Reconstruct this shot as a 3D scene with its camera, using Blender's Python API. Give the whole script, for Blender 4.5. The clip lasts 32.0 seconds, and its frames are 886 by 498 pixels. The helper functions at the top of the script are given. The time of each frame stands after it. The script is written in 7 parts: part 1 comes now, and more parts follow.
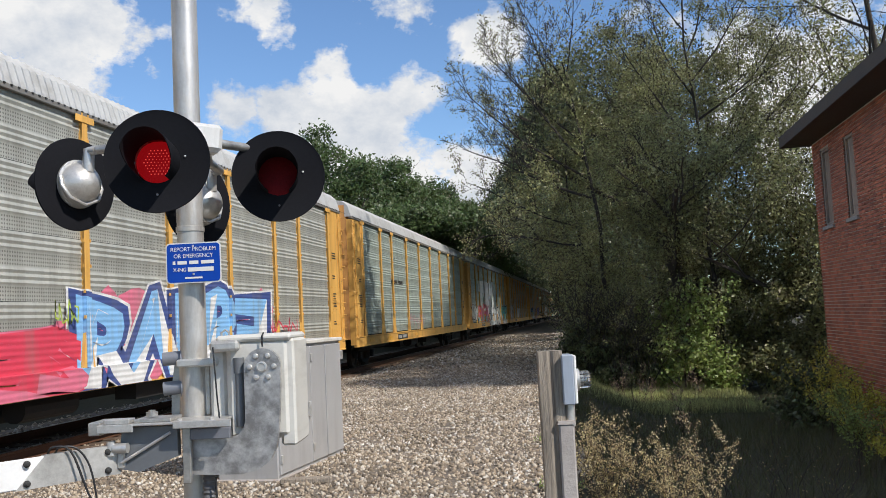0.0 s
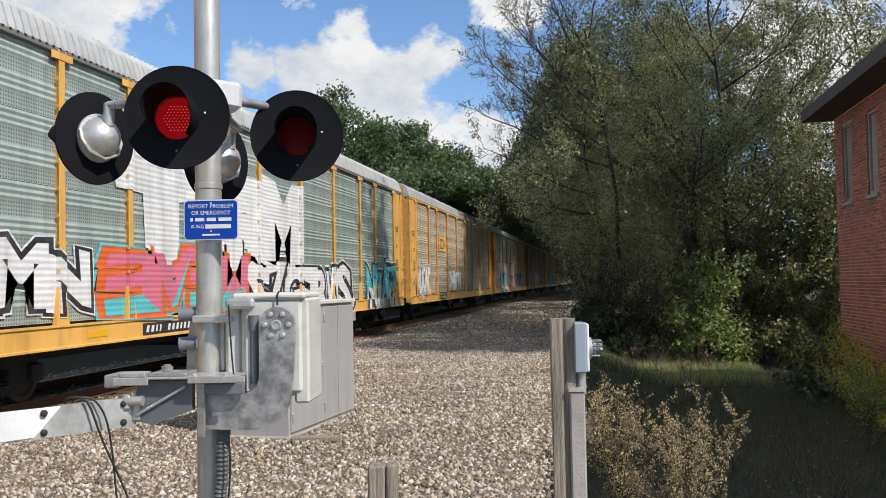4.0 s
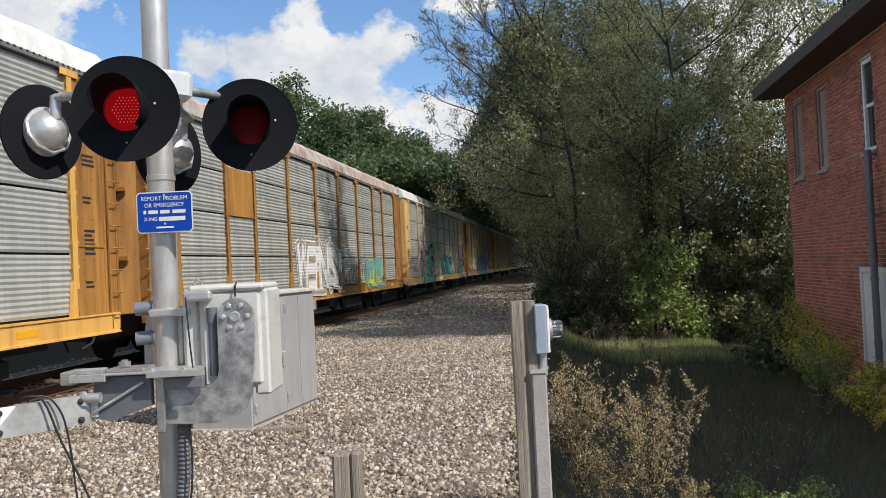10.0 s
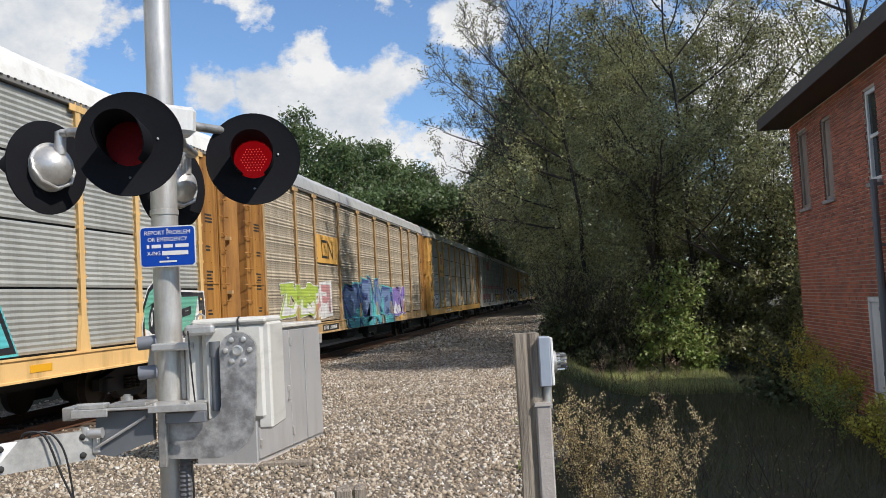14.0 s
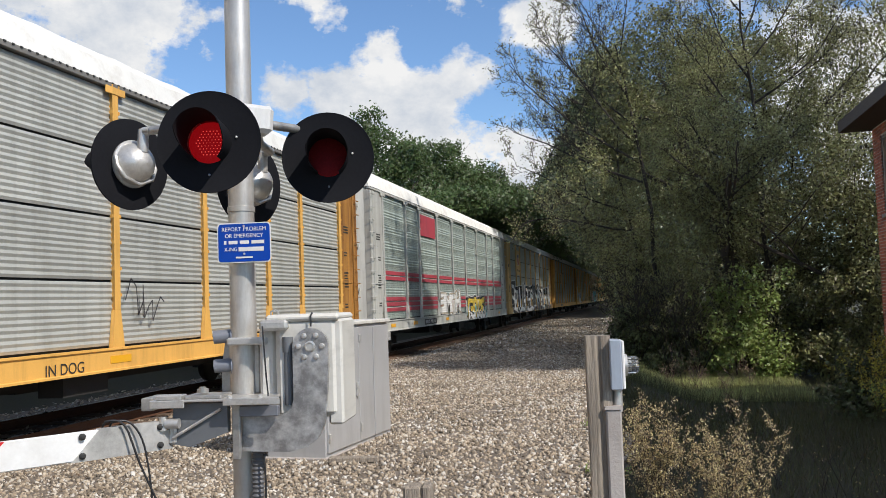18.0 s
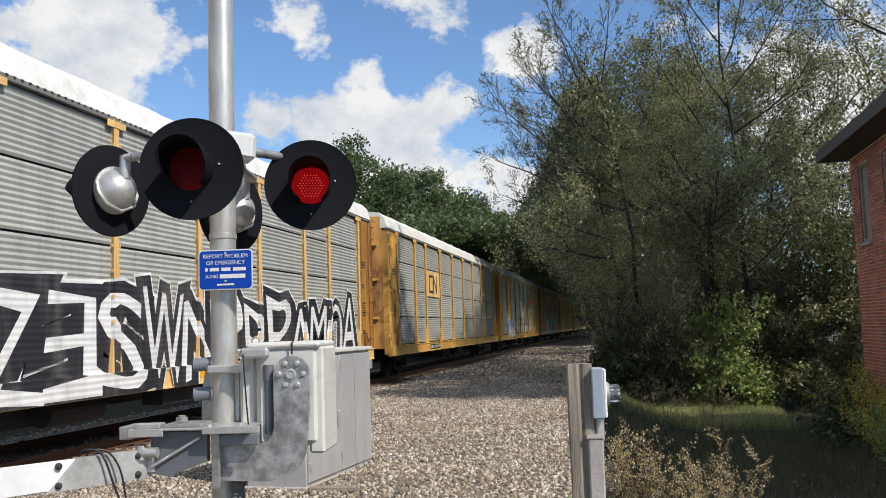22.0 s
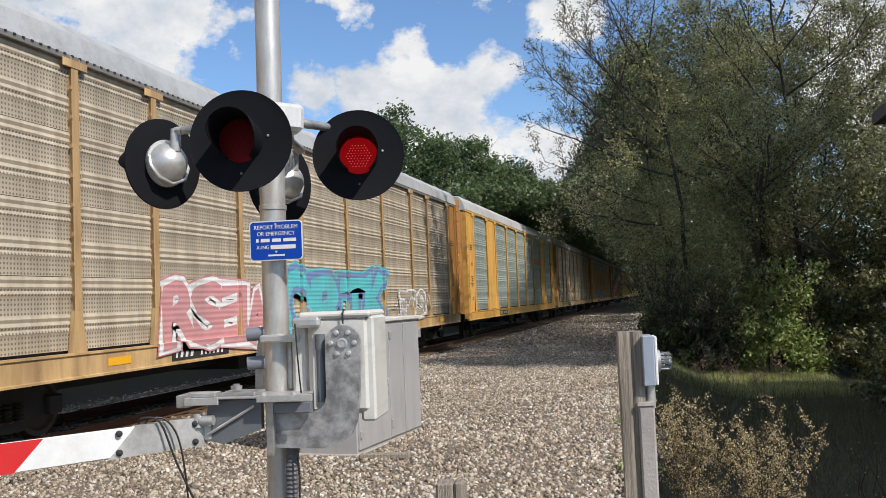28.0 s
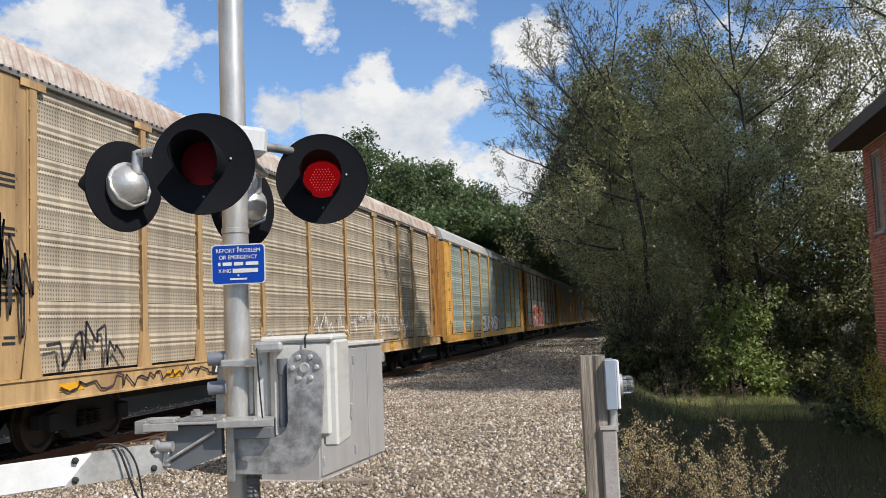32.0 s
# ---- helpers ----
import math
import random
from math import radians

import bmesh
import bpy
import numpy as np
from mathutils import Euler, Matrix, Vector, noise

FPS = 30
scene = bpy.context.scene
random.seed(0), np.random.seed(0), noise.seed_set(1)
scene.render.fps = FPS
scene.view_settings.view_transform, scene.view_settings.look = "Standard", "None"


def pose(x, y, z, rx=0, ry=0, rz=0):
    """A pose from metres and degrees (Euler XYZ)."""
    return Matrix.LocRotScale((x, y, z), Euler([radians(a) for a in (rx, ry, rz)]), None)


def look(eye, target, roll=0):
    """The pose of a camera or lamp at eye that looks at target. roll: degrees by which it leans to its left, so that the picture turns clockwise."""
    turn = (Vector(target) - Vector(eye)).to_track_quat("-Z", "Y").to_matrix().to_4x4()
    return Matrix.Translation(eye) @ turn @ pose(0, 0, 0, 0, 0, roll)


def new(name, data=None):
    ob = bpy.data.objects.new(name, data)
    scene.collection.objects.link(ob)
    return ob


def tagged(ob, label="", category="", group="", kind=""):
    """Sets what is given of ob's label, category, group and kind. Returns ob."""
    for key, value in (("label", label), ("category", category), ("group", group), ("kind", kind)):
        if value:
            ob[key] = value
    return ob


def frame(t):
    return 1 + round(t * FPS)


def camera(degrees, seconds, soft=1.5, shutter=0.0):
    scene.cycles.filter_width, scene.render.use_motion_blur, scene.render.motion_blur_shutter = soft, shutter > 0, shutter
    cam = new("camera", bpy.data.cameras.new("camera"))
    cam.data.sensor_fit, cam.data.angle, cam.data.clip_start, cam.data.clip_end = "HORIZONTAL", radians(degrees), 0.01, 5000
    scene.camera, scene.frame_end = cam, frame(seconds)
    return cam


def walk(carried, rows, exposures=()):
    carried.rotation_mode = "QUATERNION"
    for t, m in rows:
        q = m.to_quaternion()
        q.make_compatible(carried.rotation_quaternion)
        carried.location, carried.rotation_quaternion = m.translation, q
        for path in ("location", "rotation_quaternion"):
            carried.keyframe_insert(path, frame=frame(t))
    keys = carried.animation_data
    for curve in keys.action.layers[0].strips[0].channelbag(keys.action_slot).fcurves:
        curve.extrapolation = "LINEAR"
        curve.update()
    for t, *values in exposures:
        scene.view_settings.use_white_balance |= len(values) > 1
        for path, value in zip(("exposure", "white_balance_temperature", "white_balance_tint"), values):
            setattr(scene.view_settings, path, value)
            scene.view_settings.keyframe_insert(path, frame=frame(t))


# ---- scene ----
cam = camera(52.0, 32.0, soft=0.8)
PATH = [
    (0, pose(-0.013, -0.004, 1.752, 94.27, 2.82, 9.36)),
    (0.5, pose(-0.011, -0.001, 1.750, 94.46, 2.92, 8.78)),
    (1, pose(-0.008, -0.004, 1.752, 94.47, 2.94, 8.94)),
    (1.5, pose(-0.009, -0.003, 1.750, 94.26, 2.71, 9.09)),
    (2, pose(-0.015, -0.006, 1.750, 93.62, 2.15, 9.22)),
    (2.5, pose(-0.020, -0.007, 1.751, 92.78, 1.56, 9.36)),
    (3, pose(-0.024, -0.007, 1.750, 92.26, 1.02, 9.86)),
    (3.5, pose(-0.023, -0.007, 1.747, 91.97, 1.00, 10.07)),
    (5.5, pose(-0.030, -0.012, 1.753, 92.75, 1.23, 10.41)),
    (6, pose(-0.035, -0.011, 1.748, 92.53, 1.24, 10.64)),
    (6.5, pose(-0.040, -0.012, 1.750, 92.42, 1.17, 10.51)),
    (7, pose(-0.042, -0.020, 1.750, 92.67, 1.29, 9.53)),
    (7.5, pose(-0.042, -0.016, 1.748, 92.44, 1.19, 8.59)),
    (8, pose(-0.037, -0.013, 1.750, 91.02, 1.43, 8.42)),
    (8.5, pose(-0.032, -0.004, 1.751, 90.87, 1.83, 7.95)),
    (9, pose(-0.027, -0.003, 1.750, 91.03, 1.82, 7.66)),
    (9.5, pose(-0.020, -0.003, 1.749, 91.11, 2.16, 7.46)),
    (10, pose(-0.015, 0.001, 1.747, 91.11, 2.76, 7.69)),
    (10.5, pose(-0.016, -0.001, 1.748, 91.11, 2.98, 8.11)),
    (11, pose(-0.013, 0.002, 1.748, 91.24, 3.16, 8.03)),
    (11.5, pose(-0.011, -0.001, 1.751, 91.39, 3.04, 7.66)),
    (12, pose(-0.011, -0.002, 1.750, 91.78, 3.04, 7.77)),
    (12.5, pose(-0.006, 0.000, 1.746, 92.14, 3.42, 7.69)),
    (13, pose(0.000, 0.000, 1.750, 92.40, 3.30, 7.40)),
    (13.5, pose(0.009, 0.004, 1.748, 92.74, 3.14, 7.24)),
    (14, pose(0.010, 0.007, 1.749, 93.15, 3.07, 8.17)),
    (14.5, pose(0.008, 0.005, 1.749, 93.25, 3.02, 9.00)),
    (16.5, pose(0.000, 0.005, 1.750, 93.41, 2.00, 10.20)),
    (17, pose(-0.002, 0.006, 1.749, 93.33, 2.02, 10.50)),
    (17.5, pose(-0.007, 0.005, 1.747, 93.16, 1.87, 11.80)),
    (18, pose(-0.009, 0.003, 1.749, 93.33, 1.96, 12.40)),
    (18.5, pose(-0.009, 0.006, 1.750, 93.52, 2.46, 12.64)),
    (19, pose(-0.011, 0.006, 1.749, 93.87, 2.75, 12.54)),
    (19.5, pose(-0.008, 0.004, 1.750, 94.25, 2.72, 12.26)),
    (20, pose(-0.011, 0.004, 1.752, 94.48, 2.65, 11.96)),
    (20.5, pose(-0.010, 0.003, 1.751, 94.65, 2.64, 11.86)),
    (21, pose(-0.008, 0.001, 1.746, 94.94, 2.57, 11.51)),
    (21.5, pose(-0.005, 0.002, 1.748, 95.11, 2.31, 11.10)),
    (22, pose(-0.008, -0.001, 1.750, 95.03, 1.84, 11.27)),
    (22.5, pose(-0.008, -0.003, 1.750, 94.47, 1.85, 11.55)),
    (23, pose(-0.009, -0.004, 1.748, 93.87, 1.78, 11.48)),
    (23.5, pose(-0.008, -0.001, 1.750, 93.43, 1.89, 11.55)),
    (24, pose(-0.005, 0.001, 1.748, 93.22, 2.11, 11.59)),
    (24.5, pose(-0.008, 0.004, 1.748, 92.88, 2.25, 11.71)),
    (25, pose(-0.010, 0.005, 1.747, 92.59, 2.51, 11.59)),
    (25.5, pose(-0.006, 0.006, 1.746, 92.80, 2.41, 11.38)),
    (26, pose(-0.019, 0.005, 1.747, 93.12, 2.09, 12.77)),
    (26.5, pose(-0.020, 0.001, 1.746, 92.95, 2.52, 14.54)),
    (28.5, pose(-0.024, 0.002, 1.750, 93.37, 2.27, 14.06)),
    (29, pose(-0.017, -0.001, 1.748, 93.69, 2.65, 13.53)),
    (29.5, pose(-0.013, 0.001, 1.749, 94.10, 2.48, 12.17)),
    (30, pose(-0.013, -0.007, 1.747, 94.25, 2.26, 11.76)),
    (30.5, pose(-0.015, -0.005, 1.748, 94.16, 2.39, 11.89)),
    (31, pose(-0.015, -0.007, 1.746, 94.38, 2.36, 11.94)),
    (31.5, pose(-0.017, -0.004, 1.748, 94.65, 2.20, 11.97)),
    (32, pose(-0.015, -0.002, 1.749, 94.61, 2.27, 11.98)),
]
walk(cam, PATH)

# ---- world, sun ----
SUN = Vector((0.90, -0.50, 1.00)).normalized()
world = bpy.data.worlds.new("world")
scene.world = world
world.use_nodes = True
wn, wl = world.node_tree.nodes, world.node_tree.links
wn.clear()
sky = wn.new("ShaderNodeTexSky")
sky.sky_type, sky.sun_disc = "NISHITA", False
sky.sun_elevation = math.asin(SUN.z)
sky.sun_rotation = math.atan2(SUN.x, SUN.y)
sky.air_density, sky.dust_density, sky.ozone_density = 1.0, 0.15, 3.0
w_out = wn.new("ShaderNodeOutputWorld")
bg_sky, bg_cloud, bg_mix = wn.new("ShaderNodeBackground"), wn.new("ShaderNodeBackground"), wn.new("ShaderNodeMixShader")
bg_sky.inputs[1].default_value = 0.148
deep = wn.new("ShaderNodeMix")
deep.data_type, deep.blend_type = "RGBA", "MULTIPLY"
deep.inputs["Factor"].default_value, deep.inputs["B"].default_value = 1.0, (0.80, 0.91, 1.03, 1)
wl.new(sky.outputs[0], deep.inputs["A"])
wl.new(deep.outputs["Result"], bg_sky.inputs[0])
w_co = wn.new("ShaderNodeTexCoord")


def w_math(op, a, b=None, c=None, clamp=False):
    n = wn.new("ShaderNodeMath")
    n.operation, n.use_clamp = op, clamp
    for i, v in enumerate((a, b, c)):
        if v is None:
            continue
        if isinstance(v, (int, float)):
            n.inputs[i].default_value = v
        else:
            wl.new(v, n.inputs[i])
    return n.outputs[0]


def w_noise(scale, detail, rough=0.55, shift=0.0):
    m = wn.new("ShaderNodeMapping")
    m.inputs["Location"].default_value = (shift, shift * 0.7, -shift)
    m.inputs["Scale"].default_value = (1, 1, 1.35)
    wl.new(w_co.outputs["Generated"], m.inputs[0])
    n = wn.new("ShaderNodeTexNoise")
    n.inputs["Scale"].default_value, n.inputs["Detail"].default_value, n.inputs["Roughness"].default_value = scale, detail, rough
    wl.new(m.outputs[0], n.inputs["Vector"])
    return n.outputs[0]


def w_blob(yaw, height, size, weight):
    """A heap of cumulus in the direction yaw (degrees left of the track's line) and height (degrees)."""
    d = Vector((-math.sin(radians(yaw)) * math.cos(radians(height)), math.cos(radians(yaw)) * math.cos(radians(height)), math.sin(radians(height))))
    n = wn.new("ShaderNodeVectorMath")
    n.operation = "DISTANCE"
    wl.new(w_co.outputs["Generated"], n.inputs[0])
    n.inputs[1].default_value = d
    r = w_math("DIVIDE", n.outputs["Value"], radians(size))
    return w_math("MULTIPLY", w_math("SUBTRACT", 1.0, r, clamp=True), weight)


CLOUDS = [
    (33, 18.5, 8.0, 1.0), (30.5, 15.5, 3.2, 0.7), (33.5, 9, 5.5, 0.8), (37, 12, 8, 0.9), (21.8, 13.2, 3.4, 0.85), (18.8, 13.2, 3.6, 0.95),
    (16.0, 13.2, 4.4, 1.0), (13.2, 12.2, 4.4, 1.0), (10.7, 13.8, 3.0, 0.9), (14.5, 9.5, 5.0, 1.0), (8.0, 10.0, 3.4, 0.9),
    (6.8, 8.0, 4.0, 1.0), (11.8, 8.5, 5.0, 1.0), (20.0, 19.0, 3.6, 0.7), (17.5, 8.5, 4.0, 0.9), (5.5, 17.2, 3.0, 0.9), (12, 22.5, 6.0, 0.8),
    (-13, 12, 9, 0.95), (2, 6, 5, 0.8), (24, 24, 5, 0.6), (-4, 22, 7, 0.6), (60, 25, 16, 0.9), (110, 30, 20, 0.9), (-60, 35, 18, 0.9), (180, 30, 22, 0.8),
]
total = None
for b in CLOUDS:
    v = w_blob(*b)
    total = v if total is None else w_math("MAXIMUM", total, v)
puff = w_math("MULTIPLY_ADD", w_noise(13.0, 12.0, 0.64), 1.9, -0.93)
fine = w_math("MULTIPLY_ADD", w_noise(30.0, 6.0, 0.6, 3.1), 0.5, -0.25)
field = w_math("ADD", w_math("ADD", total, puff), fine)
# unseen cloud cover high overhead, added for fill light in the shade
general = w_math("MULTIPLY_ADD", w_noise(2.6, 7.0, 0.6, 1.7), 2.4, -1.42)
w_sep = wn.new("ShaderNodeSeparateXYZ")
wl.new(w_co.outputs["Generated"], w_sep.inputs[0])
overhead = w_math("MULTIPLY_ADD", w_sep.outputs["Z"], 5.0, -1.75, clamp=True)
field = w_math("MAXIMUM", field, w_math("MULTIPLY", w_math("ADD", general, 0.6), overhead))
mask = w_math("MULTIPLY_ADD", field, 4.4, -1.4, clamp=True)
wl.new(mask, bg_mix.inputs[0])
shade = wn.new("ShaderNodeMix")
shade.data_type = "RGBA"
shade.inputs["A"].default_value, shade.inputs["B"].default_value = (0.62, 0.685, 0.785, 1), (1.0, 1.0, 1.0, 1)
wl.new(w_math("MULTIPLY_ADD", w_noise(10.0, 8.0, 0.62, 0.35), 4.0, -1.35, clamp=True), shade.inputs["Factor"])
wl.new(shade.outputs["Result"], bg_cloud.inputs[0])
bg_cloud.inputs[1].default_value = 0.89
wl.new(bg_sky.outputs[0], bg_mix.inputs[1])
wl.new(bg_cloud.outputs[0], bg_mix.inputs[2])
wl.new(bg_mix.outputs[0], w_out.inputs[0])

sun = new("sun", bpy.data.lights.new("sun", "SUN"))
sun.data.energy, sun.data.angle, sun.data.color = 4.7, radians(0.55), (1.0, 0.935, 0.865)
sun.matrix_world = look(SUN * 50, (0, 0, 0))
scene.view_settings.exposure = 0.0


# ---- materials ----
def mat(name, color, rough=0.6, metal=0.0, vary=0.25, scale=3.0, fine=40.0, bump=0.2, streak=0.0, dirt=(0.08, 0.06, 0.04), dirty=0.0, per_piece=0.0, emit=None, stretch=(1, 1, 1), island=0.0, spec=0.5, dscale=2.2):
    """Paint, metal, stone or wood: a base colour with a coarse and a fine variation, dirt that runs in streaks, and a fine relief."""
    m = bpy.data.materials.new(name)
    m.use_nodes = True
    n, l = m.node_tree.nodes, m.node_tree.links
    b = n["Principled BSDF"]
    co = n.new("ShaderNodeTexCoord")
    mp = n.new("ShaderNodeMapping")
    mp.inputs["Scale"].default_value = stretch
    l.new(co.outputs["Object"], mp.inputs[0])

    def tex(s, d, vec=None, r=0.6):
        t = n.new("ShaderNodeTexNoise")
        t.inputs["Scale"].default_value, t.inputs["Detail"].default_value, t.inputs["Roughness"].default_value = s, d, r
        l.new(vec or mp.outputs[0], t.inputs["Vector"])
        return t.outputs[0]

    def math_(op, a, bb, c=None, clamp=False):
        k = n.new("ShaderNodeMath")
        k.operation, k.use_clamp = op, clamp
        for i, v in enumerate((a, bb, c)):
            if v is None:
                continue
            if isinstance(v, (int, float)):
                k.inputs[i].default_value = v
            else:
                l.new(v, k.inputs[i])
        return k.outputs[0]

    coarse, grain = tex(scale, 5.0), tex(fine, 4.0)
    v = math_("ADD", math_("MULTIPLY_ADD", coarse, vary * 2.4, -vary * 1.2), math_("MULTIPLY_ADD", grain, vary * 1.4, -vary * 0.7))
    if per_piece:
        oi = n.new("ShaderNodeObjectInfo")
        v = math_("ADD", v, math_("MULTIPLY_ADD", oi.outputs["Random"], per_piece * 2, -per_piece))
    if island:
        ge = n.new("ShaderNodeNewGeometry")
        v = math_("ADD", v, math_("MULTIPLY_ADD", ge.outputs["Random Per Island"], island * 2, -island))
    hsv = n.new("ShaderNodeHueSaturation")
    hsv.inputs["Color"].default_value = (*color, 1)
    l.new(math_("ADD", v, 1.0), hsv.inputs["Value"])
    out = hsv.outputs[0]
    if dirty:
        sm = n.new("ShaderNodeMapping")
        sm.inputs["Scale"].default_value = (1, 1, 1 / (1 + streak * 9))
        l.new(co.outputs["Object"], sm.inputs[0])
        k = math_("MULTIPLY_ADD", tex(dscale, 8.0, sm.outputs[0], 0.68), 3.2, -1.75 + dirty, clamp=True)
        mx = n.new("ShaderNodeMix")
        mx.data_type = "RGBA"
        l.new(math_("MULTIPLY", k, min(0.85, dirty + 0.35)), mx.inputs["Factor"])
        l.new(out, mx.inputs["A"])
        mx.inputs["B"].default_value = (*dirt, 1)
        out = mx.outputs["Result"]
    l.new(out, b.inputs["Base Color"])
    b.inputs["Metallic"].default_value = metal
    l.new(math_("MULTIPLY_ADD", coarse, 0.3, rough - 0.15, clamp=True), b.inputs["Roughness"])
    b.inputs["Specular IOR Level"].default_value = spec
    if bump:
        bu = n.new("ShaderNodeBump")
        bu.inputs["Strength"].default_value, bu.inputs["Distance"].default_value = bump, 0.01
        l.new(grain, bu.inputs["Height"])
        l.new(bu.outputs[0], b.inputs["Normal"])
    if emit:
        b.inputs["Emission Color"].default_value = (*emit[:3], 1)
        b.inputs["Emission Strength"].default_value = emit[3]
    return m


def perforate(m, pitch, band, share):
    """Adds rows of small dark holes to a sheet material, in level bands."""
    n, l = m.node_tree.nodes, m.node_tree.links
    b = n["Principled BSDF"]
    src = b.inputs["Base Color"].links[0].from_socket
    co = n.new("ShaderNodeTexCoord")
    sp = n.new("ShaderNodeSeparateXYZ")
    l.new(co.outputs["Object"], sp.inputs[0])

    def mth(op, a, bb, clamp=False):
        k = n.new("ShaderNodeMath")
        k.operation, k.use_clamp = op, clamp
        for i, v in enumerate((a, bb)):
            if v is None:
                continue
            if isinstance(v, (int, float)):
                k.inputs[i].default_value = v
            else:
                l.new(v, k.inputs[i])
        return k.outputs[0]

    def cell(v):
        return mth("SUBTRACT", mth("FRACT", mth("DIVIDE", v, pitch), None), 0.5)
    u, w = cell(sp.outputs["Y"]), cell(sp.outputs["Z"])
    hole = mth("LESS_THAN", mth("ADD", mth("MULTIPLY", u, u), mth("MULTIPLY", w, w)), 0.075)
    on = mth("LESS_THAN", mth("FRACT", mth("DIVIDE", sp.outputs["Z"], band), None), share)
    mx = n.new("ShaderNodeMix")
    mx.data_type = "RGBA"
    l.new(mth("MULTIPLY", mth("MULTIPLY", hole, on), 0.62), mx.inputs["Factor"])
    l.new(src, mx.inputs["A"])
    mx.inputs["B"].default_value = (0.03, 0.028, 0.025, 1)
    l.new(mx.outputs["Result"], b.inputs["Base Color"])
    return m


def leaf_mat(name, color, vary=0.35, thin=0.42):
    m = bpy.data.materials.new(name)
    m.use_nodes = True
    n, l = m.node_tree.nodes, m.node_tree.links
    b = n["Principled BSDF"]
    ge = n.new("ShaderNodeNewGeometry")
    co = n.new("ShaderNodeTexCoord")
    no = n.new("ShaderNodeTexNoise")
    no.inputs["Scale"].default_value, no.inputs["Detail"].default_value = 0.5, 3
    l.new(co.outputs["Object"], no.inputs["Vector"])
    ad = n.new("ShaderNodeMath")
    ad.operation = "MULTIPLY_ADD"
    l.new(ge.outputs["Random Per Island"], ad.inputs[0])
    ad.inputs[1].default_value, ad.inputs[2].default_value = vary * 2, 1 - vary * 1.6
    a2 = n.new("ShaderNodeMath")
    a2.operation = "ADD"
    l.new(ad.outputs[0], a2.inputs[0])
    l.new(no.outputs[0], a2.inputs[1])
    hs = n.new("ShaderNodeHueSaturation")
    hs.inputs["Color"].default_value = (*color, 1)
    hu = n.new("ShaderNodeMath")
    hu.operation = "MULTIPLY_ADD"
    l.new(ge.outputs["Random Per Island"], hu.inputs[0])
    hu.inputs[1].default_value, hu.inputs[2].default_value = 0.05, 0.475
    l.new(hu.outputs[0], hs.inputs["Hue"])
    su = n.new("ShaderNodeMath")
    su.operation = "SUBTRACT"
    l.new(a2.outputs[0], su.inputs[0])
    su.inputs[1].default_value = 0.25
    l.new(su.outputs[0], hs.inputs["Value"])
    l.new(hs.outputs[0], b.inputs["Base Color"])
    b.inputs["Roughness"].default_value = 0.42
    tr = n.new("ShaderNodeBsdfTranslucent")
    l.new(hs.outputs[0], tr.inputs[0])
    mx = n.new("ShaderNodeMixShader")
    mx.inputs[0].default_value = thin
    l.new(b.outputs[0], mx.inputs[1])
    l.new(tr.outputs[0], mx.inputs[2])
    l.new(mx.outputs[0], n["Material Output"].inputs[0])
    return m


YELLOW = mat("yellow_paint", (0.76, 0.42, 0.10), 0.5, 0, 0.14, 1.2, 60, 0.1, 1.0, (0.14, 0.06, 0.02), 0.2)
YELLOW_RUST = mat("rusty_yellow_paint", (0.50, 0.24, 0.05), 0.6, 0, 0.22, 1.5, 50, 0.2, 1.0, (0.10, 0.035, 0.012), 0.5)
PALE_YELLOW = mat("faded_yellow_paint", (0.78, 0.50, 0.20), 0.55, 0, 0.12, 1.2, 60, 0.1, 1.0, (0.18, 0.10, 0.04), 0.24)
WORN_YELLOW = mat("worn_yellow_paint", (0.56, 0.37, 0.17), 0.6, 0, 0.2, 1.2, 60, 0.1, 1.0, (0.12, 0.06, 0.03), 0.42)
GREY_PAINT = mat("light_grey_paint", (0.50, 0.50, 0.46), 0.5, 0, 0.1, 1.2, 60, 0.1, 1.0, (0.12, 0.11, 0.09), 0.25)
PANEL_GREY = mat("galvanised_panel", (0.42, 0.425, 0.385), 0.5, 0.2, 0.16, 0.8, 30, 0.1, 1.0, (0.10, 0.09, 0.07), 0.17, 0.08)
PANEL_PERF = perforate(mat("perforated_panel", (0.45, 0.455, 0.405), 0.5, 0.2, 0.16, 0.8, 30, 0.1, 1.0, (0.12, 0.10, 0.07), 0.26, 0.06), 0.055, 0.4938, 0.42)
PANEL_GREEN = perforate(mat("green_grey_panel", (0.39, 0.455, 0.41), 0.5, 0.2, 0.16, 0.8, 30, 0.1, 1.0, (0.08, 0.09, 0.08), 0.26, 0.06), 0.055, 0.4938, 0.42)
PANEL_BROWN = perforate(mat("brown_grey_panel", (0.52, 0.445, 0.33), 0.6, 0.1, 0.2, 0.8, 30, 0.1, 1.0, (0.13, 0.08, 0.04), 0.34, 0.08), 0.06, 0.4938, 0.7)
PANEL_RED = mat("red_panel", (0.42, 0.055, 0.075), 0.5, 0.0, 0.16, 0.8, 30, 0.1, 1.0, (0.10, 0.05, 0.05), 0.2)
ROOF_WHITE = mat("white_roof", (0.72, 0.71, 0.66), 0.5, 0.0, 0.1, 0.5, 20, 0.1, 0.0, (0.35, 0.30, 0.24), 0.2)
ROOF_GREY = mat("galvanised_roof", (0.50, 0.50, 0.48), 0.45, 0.3, 0.14, 0.5, 20, 0.1, 0.0, (0.22, 0.19, 0.15), 0.25)
